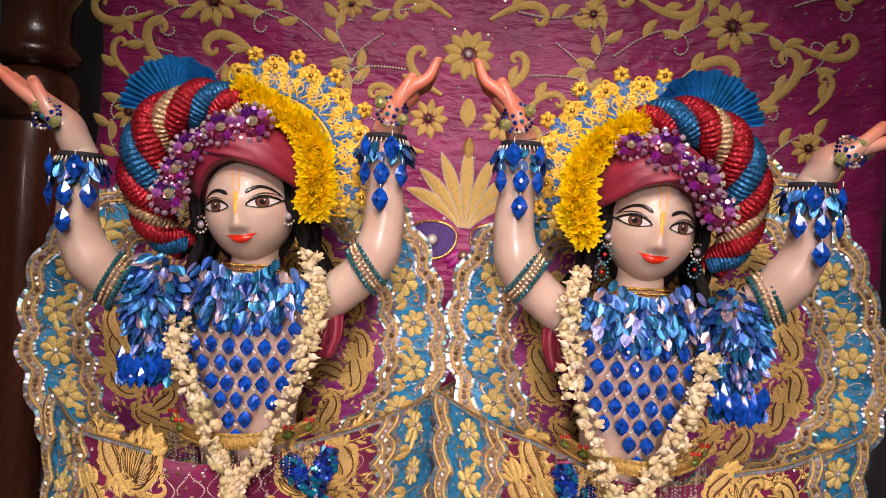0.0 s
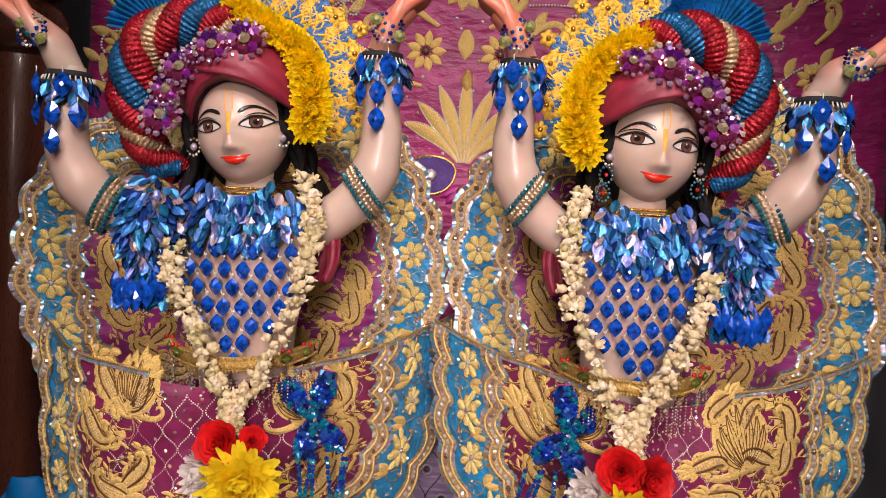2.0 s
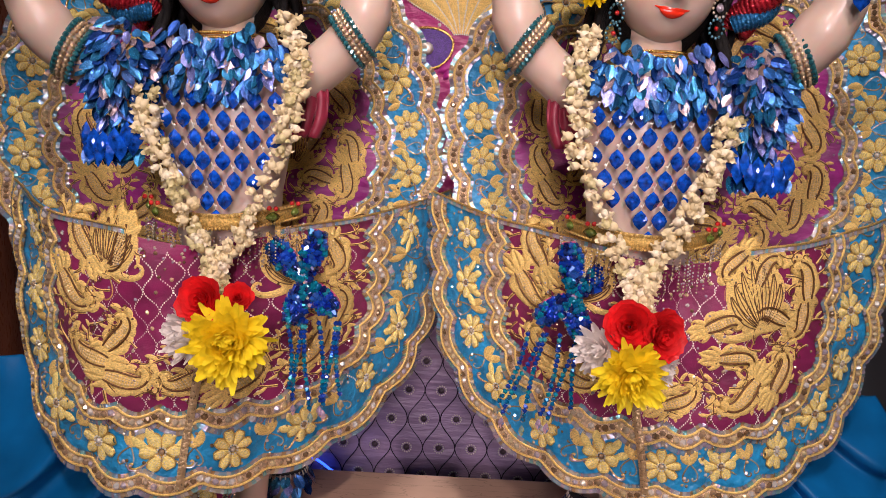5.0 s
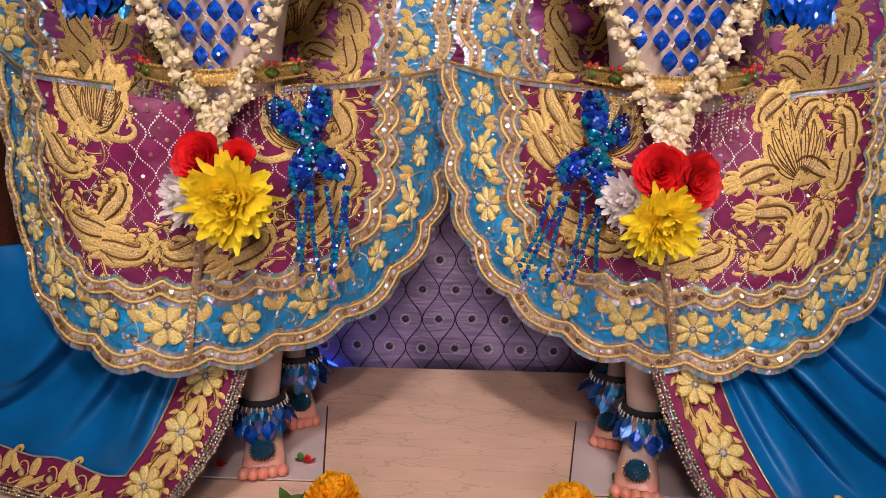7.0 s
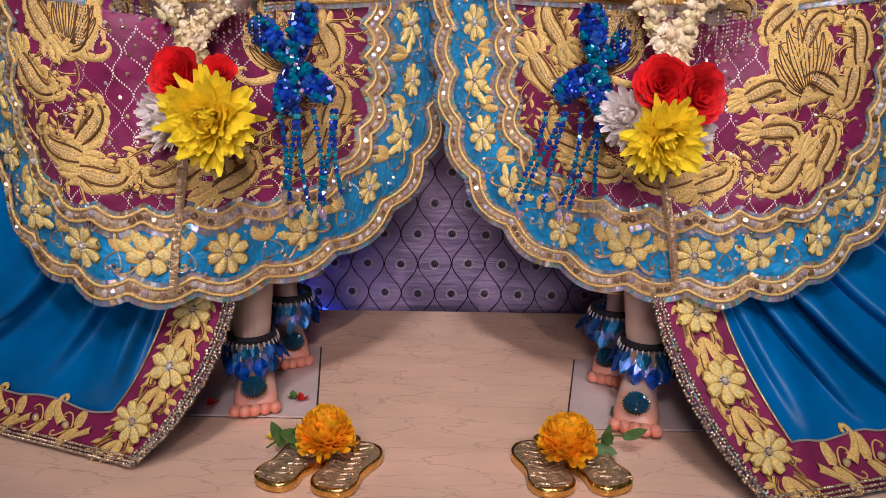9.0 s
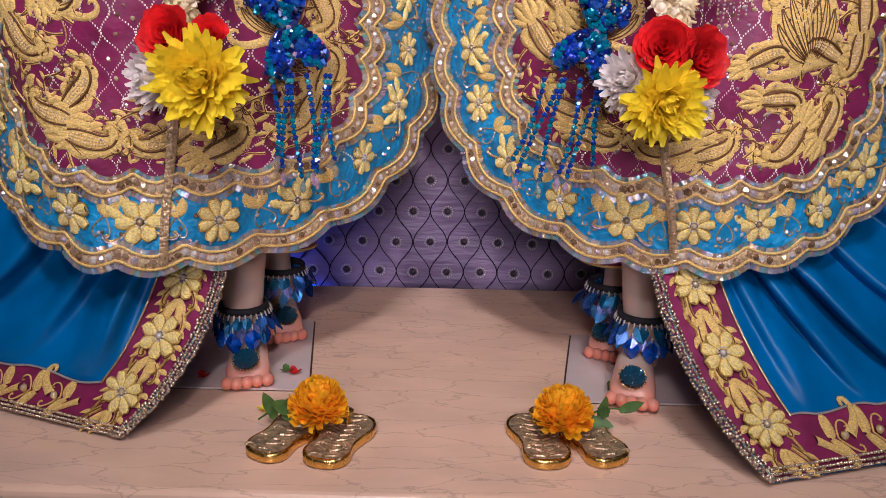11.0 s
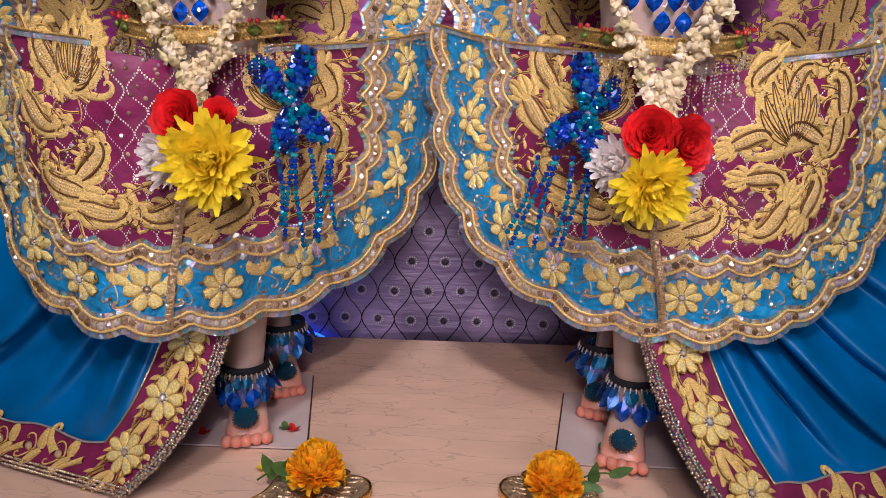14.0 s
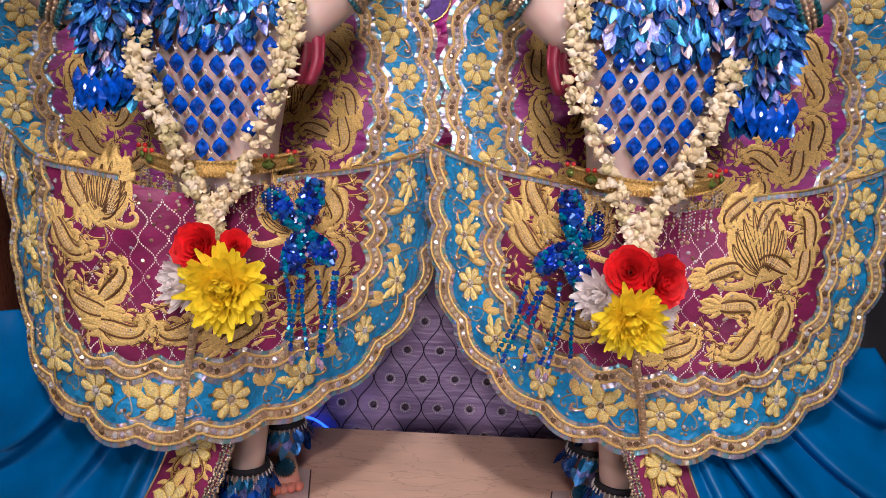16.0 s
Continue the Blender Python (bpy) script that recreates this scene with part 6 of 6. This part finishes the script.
    for c, ax, r in (((0.175 + f.reach * 0.8, 0.026, 0.741 + k), (0.75, -0.2, 0.55), 0.034), ((-0.157, 0.073, 0.778), (-0.7, 0.0, 0.7), 0.034)):
        al = f.thing("armlet", "beaded teal and silver armlet above the elbow", "armlet", "armlets", *c)
        ax = unit(ax)
        x = unit(np.cross(ax, (0, 0, 1)))
        zz = np.cross(x, ax)
        for d in (-0.010, -0.0033, 0.0033, 0.010):
            g = Geo()
            for i in range(34):
                a = 2 * pi * i / 34
                p = V3(*c) + (x * math.cos(a) + zz * math.sin(a)) * (r + 0.001) + ax * (d + 0.006 * math.sin(a))
                if abs(d) > 0.005:
                    g.stone(p, 0.0042, p - V3(*c), 0.8, 0, 6, i)
                else:
                    g.ball(p, 0.0030, 1, 6, 4)
            f.make(g, "bead_strand", [mat("teal_glass_beads", (0.02, 0.12, 0.14), 0.12, 0.3, 0.3, 200, 0, 100, coat=1.0), SILVER_GILT], al, smooth=False)
    # belt
    bt = f.thing("belt", "gilded belt with red and green enamel and bead fringe", "belt", "belts", 0, 0.0, 0.54)
    g = Geo()
    bp = lambda a, dz, o=0.0: V3((0.094 + o) * math.cos(a), 0.078 + (0.088 + o) * math.sin(a), 0.545 + dz + 0.012 * math.cos(a) ** 2)
    g.grid([[bp(a, dz, o) for a in np.linspace(pi, 2 * pi, 40)] for dz, o in ((0.010, 0), (0.009, 0.003), (-0.009, 0.003), (-0.010, 0))])
    for dz in (0.008, -0.008):
        for a in np.linspace(pi, 2 * pi, 70):
            g.ball(bp(a, dz, 0.005), 0.0022, 0, 5, 3)
    f.make(g, "belt_band", [GOLD_THREAD], bt)
    for a in (pi + 0.35, pi + 0.75, 2 * pi - 0.75, 2 * pi - 0.35):
        g = Geo()
        p = bp(a, 0, 0.006)
        n_ = unit((math.cos(a), math.sin(a), 0))
        g.rhomb(p, 0.011, 0.007, n_, 0, 0.004)
        for d in (-0.004, 0.004):
            g.ball(p + V3(d, -0.002, 0.011), 0.0032, 1, 8, 6)
        f.make(g, "enamel_piece", [ENAMEL_GREEN, GEM_RED], bt)
    g = Geo()
    for k_ in range(44):
        a = pi + 0.1 + (pi - 0.2) * k_ / 43
        ln = 0.03 + 0.022 * abs(math.sin(k_ * 0.75))
        for i in range(int(ln / 0.0042)):
            g.ball(bp(a, -0.018 - i * 0.0042, 0.006 + 0.004 * math.sin(k_)), 0.0014, 0, 5, 3)
    f.make(g, "bead_fringe", [CRYSTAL], bt, kind="stuff")


def bouquet(x, y, z, red, yellow, white, rnd):
    ob = thing("bouquet", "red rose with yellow and white chrysanthemums tied below the garland", "bouquet", "bouquets", at=(x, y, z))
    loc = lambda p: (p[0] - x, p[1] - y, p[2] - z)
    for name, m, lst, layers in (("rose", PETAL_RED, red, 0), ("yellow_chrysanthemum", PETAL_LEMON, yellow, 10), ("white_chrysanthemum", PETAL_WHITE, white, 6)):
        for cx, cy, cz, r, nx, nz in lst:
            g = Geo()
            if layers:
                mum(g, (cx, cy, cz), (nx, -1, nz), r, rnd, 0, layers, 32, 0.25)
                mum(g, (cx, cy + 0.006, cz), (nx, -0.5, nz - 0.5), r * 0.95, rnd, 0, 2, 16, 0.26)
            else:
                rose(g, (cx, cy, cz), (nx, -1, nz), r, rnd)
            f_ = g.make(name, m, ob, smooth=True, place=loc)
    return ob


def jewel_tassel(x, y, z, lean, rnd):
    """Butterfly of rhinestones with hanging bead strings."""
    ob = thing("jewel_tassel", "blue rhinestone butterfly brooch with hanging bead strings", "brooch", "jewel tassels", at=(x, y, z))
    axis = V3(math.sin(lean), 0, math.cos(lean))
    across = V3(math.cos(lean), 0, -math.sin(lean))
    for sx, sz in ((-1, 1), (1, 1), (-1, -1), (1, -1)):
        g = Geo()
        ln = 0.066 if sz > 0 else 0.054
        d = unit(across * sx * (0.55 if sz > 0 else 0.62) + axis * sz)
        e = V3(d[2], 0, -d[0])
        wide = lambda t: 0.0150 * math.sin(pi * min(1.0, 0.08 + 0.84 * t)) ** 0.6 * (0.55 + 0.6 * t)
        rim = [d * ln * t + e * wide(t) for t in np.linspace(0, 1, 12)] + [d * ln * t - e * wide(t) for t in np.linspace(1, 0, 12)]
        g.tube([p + V3(0, 0.003, 0) for p in rim], 0.0017, 5, 1, cap=False)
        g.grid([[d * ln * t + e * wide(t) * k + V3(0, 0.002, 0) for k in np.linspace(-1, 1, 5)] for t in np.linspace(0, 1, 10)], 2)
        for t in np.linspace(0.10, 0.97, 9):
            m = max(1, int(round(wide(t) / 0.0048)))
            for k in range(-m, m + 1):
                p = d * ln * t + e * wide(t) * k / (m + 0.2)
                dome = 0.006 * (1 - (k / (m + 0.5)) ** 2)
                g.stone(p + V3(rnd.uniform(-.001, .001), -0.002 - dome - 0.002 * rnd.random(), rnd.uniform(-.001, .001)), rnd.uniform(0.0034, 0.0064), (rnd.uniform(-1.0, 1.0), -1, rnd.uniform(-.9, .9)), 1.2, 0, 6, k + t * 5)
        g.make("wing", [GEM_MIX, mat("pink_cord", (0.4, 0.05, 0.15), 0.5, 0.1, 0.2, 90, 0.4, 500), BLACK_CLOTH], ob, smooth=False, kind="stuff")
    g = Geo()
    for k in range(7):
        g.stone(axis * (0.03 - k * 0.010) + V3(0, -0.007, 0), 0.005, (0, -1, 0), 0.8, 0, 6, k)
    g.make("body_stones", [GEM_AURORA], ob, smooth=False, kind="stuff")
    for k in range(6):
        g = Geo()
        x0 = -0.035 + k * 0.014 - math.sin(lean) * 0.055
        ln = (0.095, 0.110, 0.120, 0.11, 0.115, 0.10)[k]
        slant = -math.sin(lean) * (0.75 if lean > 0 else 0.15) * (1.3 - 0.2 * k) - 0.04
        n = int(ln / 0.0062)
        for i in range(n):
            t = i / n
            g.stone((x0 + 0.006 * math.sin(k * 2 + 3 * t) + slant * t * ln, -0.004 + rnd.uniform(-.002, .002), -0.052 - t * ln), 0.0040, (rnd.uniform(-.8, .8), -1, rnd.uniform(-.5, .5)), 0.9, 0, 5, i)
        g.rhomb((x0 + 0.006 * math.sin(k * 2 + 3) + slant * ln, -0.004, -0.06 - ln), 0.004, 0.008, (0, -1, 0), 1, 0.004)
        g.make("bead_string", [mat("teal_crystal_beads", (0, 0.2, 0.3), 0.1, 0.5, 0.3, 300, 0, 100, coat=1.0, islands=[(0.0, 0.16, 0.36), (0.0, 0.30, 0.40), (0.01, 0.06, 0.40), (0.05, 0.42, 0.45)]), GEM_AURORA], ob, smooth=False, kind="stuff")
    return ob


def foot_jewel(p, nrm):
    ob = thing("foot_jewel", "domed blue crystal jewel on the foot", "jewellery", "foot jewels", at=p)
    g = Geo()
    g.ball((0, 0, 0), (0.0165, 0.015, 0.008), 0, 16, 8)
    g.make("dome", BLACK_CLOTH, ob)
    g = Geo()
    r_ = random.Random(3)
    for k in range(90):
        a, q = k * 2.4, math.sqrt(k / 90)
        g.stone((0.0165 * q * math.cos(a), 0.015 * q * math.sin(a), 0.0084 * math.sqrt(max(0, 1 - q * q)) + 0.0005), 0.0017, (math.cos(a) * q, math.sin(a) * q, 1.2), 0.8, 0, 5, k)
    for k in range(26):
        a = 2 * pi * k / 26
        g.ball((0.0180 * math.cos(a), 0.0165 * math.sin(a), 0.0), 0.0014, 1, 5, 3)
    g.make("pave", [mat("teal_pave", (0.0, 0.08, 0.16), 0.15, 0.4, 0.5, 300, 0, 100, coat=1.0), GOLD_METAL], ob, smooth=False, kind="stuff")
    ob.rotation_euler = Vector(nrm).to_track_quat("Z", "Y").to_euler()


def marigold(p, r, rnd):
    ob = thing("marigold", "fresh orange marigold head lying on the sandals", "flower", "marigolds", at=p)
    g = Geo()
    for k in range(360):
        zz = 1 - 1.45 * (k + 0.5) / 360
        a = k * 2.39996
        q = math.sqrt(max(0, 1 - zz * zz))
        d = V3(q * math.cos(a), q * math.sin(a), zz)
        g.petal(d * r * 0.42, d + V3(rnd.uniform(-.3, .3), rnd.uniform(-.3, .3), rnd.uniform(-.1, .3)), V3(-d[0], -d[1], 1.2) + V3(rnd.uniform(-.6, .6), rnd.uniform(-.6, .6), 0), r * rnd.uniform(0.46, 0.6), r * 0.27, rnd.uniform(0.0, 0.7), 0, 4, 0.35, 0.6, 0.75)
    g.make("petals", PETAL_ORANGE, ob, smooth=False, kind="stuff")
    g = Geo()
    g.ball((0, 0, 0), (r * 0.5, r * 0.5, r * 0.5), 0, 10, 6)
    g.make("core", PETAL_ORANGE, ob)
    return ob


def sandal(x, y, rz, flip, group):
    """A gilded toe-knob sandal with an embossed sole."""
    ob = thing("sandal", "small gilded sandal with embossed silver top on the marble", "sandal", group, at=(x, y, 0.001))
    out = []
    for a in np.linspace(0, 2 * pi, 57)[:-1]:
        c, q = math.cos(a), math.sin(a)
        ln = 0.056 * q
        w = 0.033 - 0.0085 * math.exp(-((ln + 0.008) / 0.018) ** 2) + 0.004 * (q > 0) * q
        out.append((w * math.copysign(abs(c) ** 0.7, c) * flip + 0.003 * math.sin(q * 2) * flip, math.copysign(abs(q) ** 0.8, q) * 0.056))
    g = Geo()
    rows = [[(px * k, py * k, z) for px, py in out] for k, z in ((0.96, 0), (1.0, 0.002), (1.0, 0.009), (0.985, 0.0115), (0.93, 0.0125), (0.91, 0.0112))]
    g.grid(rows, 0, closed=True)
    g.make("sole_rim", GOLD_METAL, ob)
    g = Geo()
    rows = [[(px * k, py * k, 0.0112 + 0.0004 * (1 - k)) for px, py in out] for k in (0.92, 0.6, 0.3, 0.02)]
    g.grid(rows, 0, closed=True)
    top = Sheet(lambda a, b: (a, b, 0.0116))
    top.nrm = lambda a, b: V3(0, 0, 1)
    top.at = lambda a, b, off=0.0: V3(a, b, 0.0114 + off)
    for k in range(9):
        b = -0.046 + 0.0115 * k
        for sg in (-1, 1):
            top.ribbon(g, curl_path((0.001 * sg, b), pi / 2 - sg * 1.2, 0.030, sg * (1 if k % 2 else -1), 0.3, 5.2, 10), lambda t: 0.0019 * (1 - 0.4 * t), 0.0022, 1)
    g.make("embossed_top", [SILVER_GILT, SILVER_GILT], ob, kind="stuff")
    g = Geo()
    lathe(g, (0, 0.030), [(0.011, 0.005), (0.016, 0.003), (0.022, 0.0032), (0.025, 0.007), (0.029, 0.0075), (0.032, 0.004), (0.033, 0.0004)], 12)
    g.make("toe_knob", GOLD_METAL, ob)
    ob.rotation_euler = (0, 0, radians(rz))
    return ob


def sprig(x, y, rz, n, rnd):
    ob = thing("leaf_sprig", "small green leaf sprig beside the marigold", "leaf", "leaf sprigs", at=(x, y, 0.012))
    g = Geo()
    g.tube(spline([(0.0, 0.0, 0.0), (0.018, 0.003, 0.012), (0.040, 0.004, 0.018), (0.065, 0.006, 0.014)], 10), 0.0013, 6)
    g.make("stem", LEAF_GREEN, ob)
    for k in range(n):
        g = Geo()
        t = k / n
        a = (0.5, 2.6, 1.4, -0.3, 2.0, 0.9)[k % 6] + rnd.uniform(-0.25, 0.25)
        g.petal((0.055 - 0.05 * t, 0.0, 0.016 - 0.012 * t), (math.cos(a), -0.25, math.sin(a)), (0.1, -1, 0.5), rnd.uniform(0.022, 0.034), rnd.uniform(0.013, 0.018), rnd.uniform(-0.2, 0.25), 0, 6, 0.8, 0.25)
        g.make("leaf", LEAF_GREEN, ob)
    ob.rotation_euler = (0, 0, radians(rz))


rnd = random.Random(21)
LEFT = Figure(-0.258, -1, 8.5, 0.0, 0.0, 0.0,
              [(-0.014, 0.034, 0.984), (0.018, 0.030, 0.993), (0.052, 0.027, 0.993), (0.100, 0.027, 0.972), (0.127, 0.030, 0.925), (0.133, 0.040, 0.872), (0.116, 0.050, 0.826), (0.090, 0.060, 0.805)],
              [(-0.020, 0.028, 1.006), (-0.062, 0.022, 0.974), (-0.098, 0.020, 0.940), (-0.110, 0.018, 0.904), (-0.106, 0.018, 0.872), (-0.098, 0.022, 0.846)],
              [(0.006, 0.952, 0.021), (-0.034, 0.957, 0.024), (0.054, 0.932, 0.022), (0.074, 0.906, 0.020), (0.086, 0.874, 0.024), (0.030, 0.945, 0.013)], (0.088, 0.993))
RIGHT = Figure(0.278, 1, 6.3, 0.028, -0.024, 0.005,
               [(-0.042, 0.036, 0.986), (-0.012, 0.030, 0.998), (0.030, 0.027, 0.999), (0.070, 0.027, 0.980), (0.100, 0.030, 0.945), (0.114, 0.038, 0.900), (0.108, 0.048, 0.850), (0.086, 0.058, 0.815)],
               [(-0.040, 0.028, 0.990), (-0.074, 0.022, 0.970), (-0.102, 0.020, 0.937), (-0.113, 0.018, 0.899), (-0.110, 0.018, 0.864), (-0.094, 0.022, 0.836)],
               [(-0.058, 0.952, 0.018), (-0.016, 0.953, 0.025), (0.010, 0.938, 0.014), (0.036, 0.924, 0.024), (0.066, 0.887, 0.024), (0.055, 0.908, 0.014)], (0.048, 1.003))
statue(LEFT, -0.012, (-0.026, 0.078), (-0.010, 0.160), (-0.044, 0.230), (-0.025, 0.29))
statue(RIGHT, 0.020, (-0.004, 0.048), (0.020, 0.150), (-0.012, 0.190), (0.008, 0.26))
for f in (LEFT, RIGHT):
    wear(f, rnd)
cuff(LEFT, "anklet", "blue foil leaf anklet hanging over the foot", (-0.012, 0.130, 0.106), 0.029, 0.034, rnd, [(-0.5, -0.040), (0.1, -0.044), (0.6, -0.040)], 0.030)
cuff(RIGHT, "anklet", "blue foil leaf anklet hanging over the foot", (0.021, 0.130, 0.106), 0.029, 0.034, rnd, [(-0.5, -0.040), (0.1, -0.044), (0.6, -0.040)], 0.030)
cuff(LEFT, "anklet", "blue foil leaf anklet hanging over the foot", (-0.030, 0.282, 0.112), 0.032, 0.038, rnd, [], 0.034)
cuff(RIGHT, "anklet", "blue foil leaf anklet hanging over the foot", (0.000, 0.240, 0.112), 0.032, 0.038, rnd, [], 0.034)
for p, n in (((-0.233, 0.080, 0.043), (0, -0.75, 1)), ((-0.214, 0.238, 0.043), (0.2, -0.75, 1)), ((0.274, 0.054, 0.043), (0, -0.75, 1)), ((0.262, 0.200, 0.043), (-0.2, -0.75, 1))):
    foot_jewel(p, n)

# trouser cuffs behind the ankles
for f, u, yc in ((LEFT, -0.040, 0.285), (RIGHT, -0.006, 0.245)):
    tc_ = f.thing("trouser_cuff", "teal trouser leg with a maroon embroidered cuff", "garment", "trouser cuffs", u, yc, 0.13)
    g = Geo()
    g.grid([[(u + r * math.cos(a) * (1 + 0.06 * math.sin(5 * a)), yc + r * math.sin(a), z) for a in np.linspace(0, 2 * pi, 33)[:-1]] for z, r in ((0.36, 0.07), (0.27, 0.055), (0.20, 0.044))], 0, closed=True)
    f.make(g, "leg_cloth", TEAL_SATIN, tc_)
    g = Geo()
    g.grid([[(u + r * math.cos(a), yc + r * math.sin(a), z) for a in np.linspace(0, 2 * pi, 33)[:-1]] for z, r in ((0.20, 0.042), (0.196, 0.044), (0.145, 0.042), (0.14, 0.040))], 0, closed=True)
    f.make(g, "cuff_band", MAROON_SILK, tc_)
    g = Geo()
    for z in (0.196, 0.170, 0.144):
        g.tube([(u + 0.046 * math.cos(a), yc + 0.046 * math.sin(a), z) for a in np.linspace(pi, 2 * pi, 24)], 0.002, 5)
    for k in range(7):
        a = pi + pi * (k + 0.5) / 7
        for i in range(6):
            b = 2 * pi * i / 6
            g.petal((u + 0.045 * math.cos(a), yc + 0.045 * math.sin(a), 0.17), (-math.sin(a) * math.cos(b), math.cos(a) * math.cos(b), math.sin(b)), (math.cos(a), math.sin(a), 0), 0.011, 0.007, 0.2, 0)
    f.make(g, "cuff_embroidery", [GOLD_SILK], tc_)

bouquet(-0.225, -0.07, 0.43, [(-0.242, -0.070, 0.462, 0.027, -0.2, 0.30), (-0.206, -0.060, 0.464, 0.017, 0.2, 0.5)], [(-0.210, -0.086, 0.421, 0.050, 0.15, 0.15)], [(-0.254, -0.062, 0.420, 0.038, -0.6, 0.1)], rnd)
bouquet(0.250, -0.06, 0.42, [(0.245, -0.064, 0.455, 0.028, -0.25, 0.3), (0.276, -0.064, 0.447, 0.028, 0.4, 0.15)], [(0.244, -0.086, 0.408, 0.042, 0.0, -0.1)], [(0.217, -0.054, 0.424, 0.032, -0.65, 0.15), (0.280, -0.05, 0.408, 0.026, 0.7, 0.0)], rnd)
jewel_tassel(-0.146, 0.030, 0.470, -0.25, rnd)
jewel_tassel(0.192, 0.026, 0.470, 0.35, rnd)

# ribbons from the bouquets to the hems
for cl, x0, x1, z0 in ((left_skirt, -0.262, -0.288, 0.39), (right_skirt, 0.275, 0.305, 0.38)):
    g = Geo()
    path = [(x0 + (x1 - x0) * t, z0 - (z0 - 0.212) * t) for t in np.linspace(0, 1, 60)]
    g.grid([[cl.at(x + q, z, 0.0052 + 0.001 * (abs(q) < 0.001)) for q in (-0.0042, 0, 0.0042)] for x, z in path])
    ob = g.make("sequin_strip", [FOIL_GOLD], None, smooth=False)
    tagged(ob, "champagne sequin strip sewn down the skirt front", "ribbon", "sequin strips")
    m = ob.modifiers.new("thick", "SOLIDIFY")
    m.thickness = 0.002

# base slabs let into the altar, each with a dark joint
for name, pts in (("left", [(-0.46, 0.345), (-0.187, 0.316), (-0.150, 0.075), (-0.42, 0.075)]), ("right", [(0.228, 0.282), (0.52, 0.31), (0.48, 0.060), (0.188, 0.060)])):
    ob = thing("base_slab", "pinkish white marble base slab let into the altar", "slab", "base slabs", at=(pts[0][0], pts[0][1], 0))
    for nm, m, k, z in (("joint", JOINT, 1.026, 0.0012), ("slab_top", PINK_SLAB, 1.0, 0.0035)):
        c = np.mean(pts, axis=0)
        q = [c + (np.array(p) - c) * ((1 + 0.6 * (k - 1)), k if p[1] > c[1] else 1.0) for p in pts]
        g = Geo()
        g.add([(p[0] - pts[0][0], p[1] - pts[0][1], h) for h in (-0.004, z) for p in q], [(3, 2, 1, 0), (4, 5, 6, 7)] + [(i, (i + 1) % 4, 4 + (i + 1) % 4, 4 + i) for i in range(4)])
        o = g.make(nm, m, ob, smooth=False)

# sandals, marigolds and leaves on the slab
sandal(-0.152, -0.047, -30, -1, "sandals by the left statue")
sandal(-0.088, -0.056, -12, 1, "sandals by the left statue")
sandal(0.146, -0.045, 6, -1, "sandals by the right statue")
sandal(0.207, -0.040, 28, 1, "sandals by the right statue")
marigold((-0.114, -0.045, 0.042), 0.037, rnd)
marigold((0.172, -0.050, 0.042), 0.037, rnd)
sprig(-0.192, -0.022, -4, 6, rnd)
sprig(0.192, -0.020, 12, 4, rnd)
for k, (x, y, m, n) in enumerate([(-0.30, 0.10, PETAL_RED, "red"), (-0.178, 0.12, PETAL_RED, "red"), (-0.190, 0.125, LEAF_GREEN, "green"), (0.258, 0.095, LEAF_GREEN, "green"), (-0.195, 0.02, PETAL_LEMON, "yellow")]):
    g = Geo()
    for j in range(3):
        a = k * 2 + j * 2.1
        g.petal((0, 0, 0.001), (math.cos(a), math.sin(a), 0.25), (0, 0, 1), 0.013, 0.010, 0.3, 0)
    ob = g.make("fallen_petal", m)
    ob.location = (x, y, 0.0042 if y > 0.06 else 0.001)
    tagged(ob, f"small {n} petal fallen on the marble", "petal", "fallen petals")

# a blue fairy-light wire at the foot of the lower drape
def emitter(name, colour, power):
    m = bpy.data.materials.new(name)
    m.use_nodes = True
    bs = m.node_tree.nodes["Principled BSDF"]
    bs.inputs["Base Color"].default_value = (*colour, 1)
    bs.inputs["Emission Color"].default_value = (*colour, 1)
    bs.inputs["Emission Strength"].default_value = power
    return m


fl_ = thing("fairy_light", "blue fairy light tube lying along the violet drape", "light", at=(-0.33, 0.755, -0.09))
g = Geo()
g.tube(spline([(0.0, 0.0, 0.012), (0.03, -0.004, 0.004), (0.07, 0.0, -0.006), (0.11, -0.006, -0.03)], 12), 0.0028, 8)
g.make("glowing_tube", emitter("blue_light", (0.02, 0.08, 1.0), 4.0), fl_)
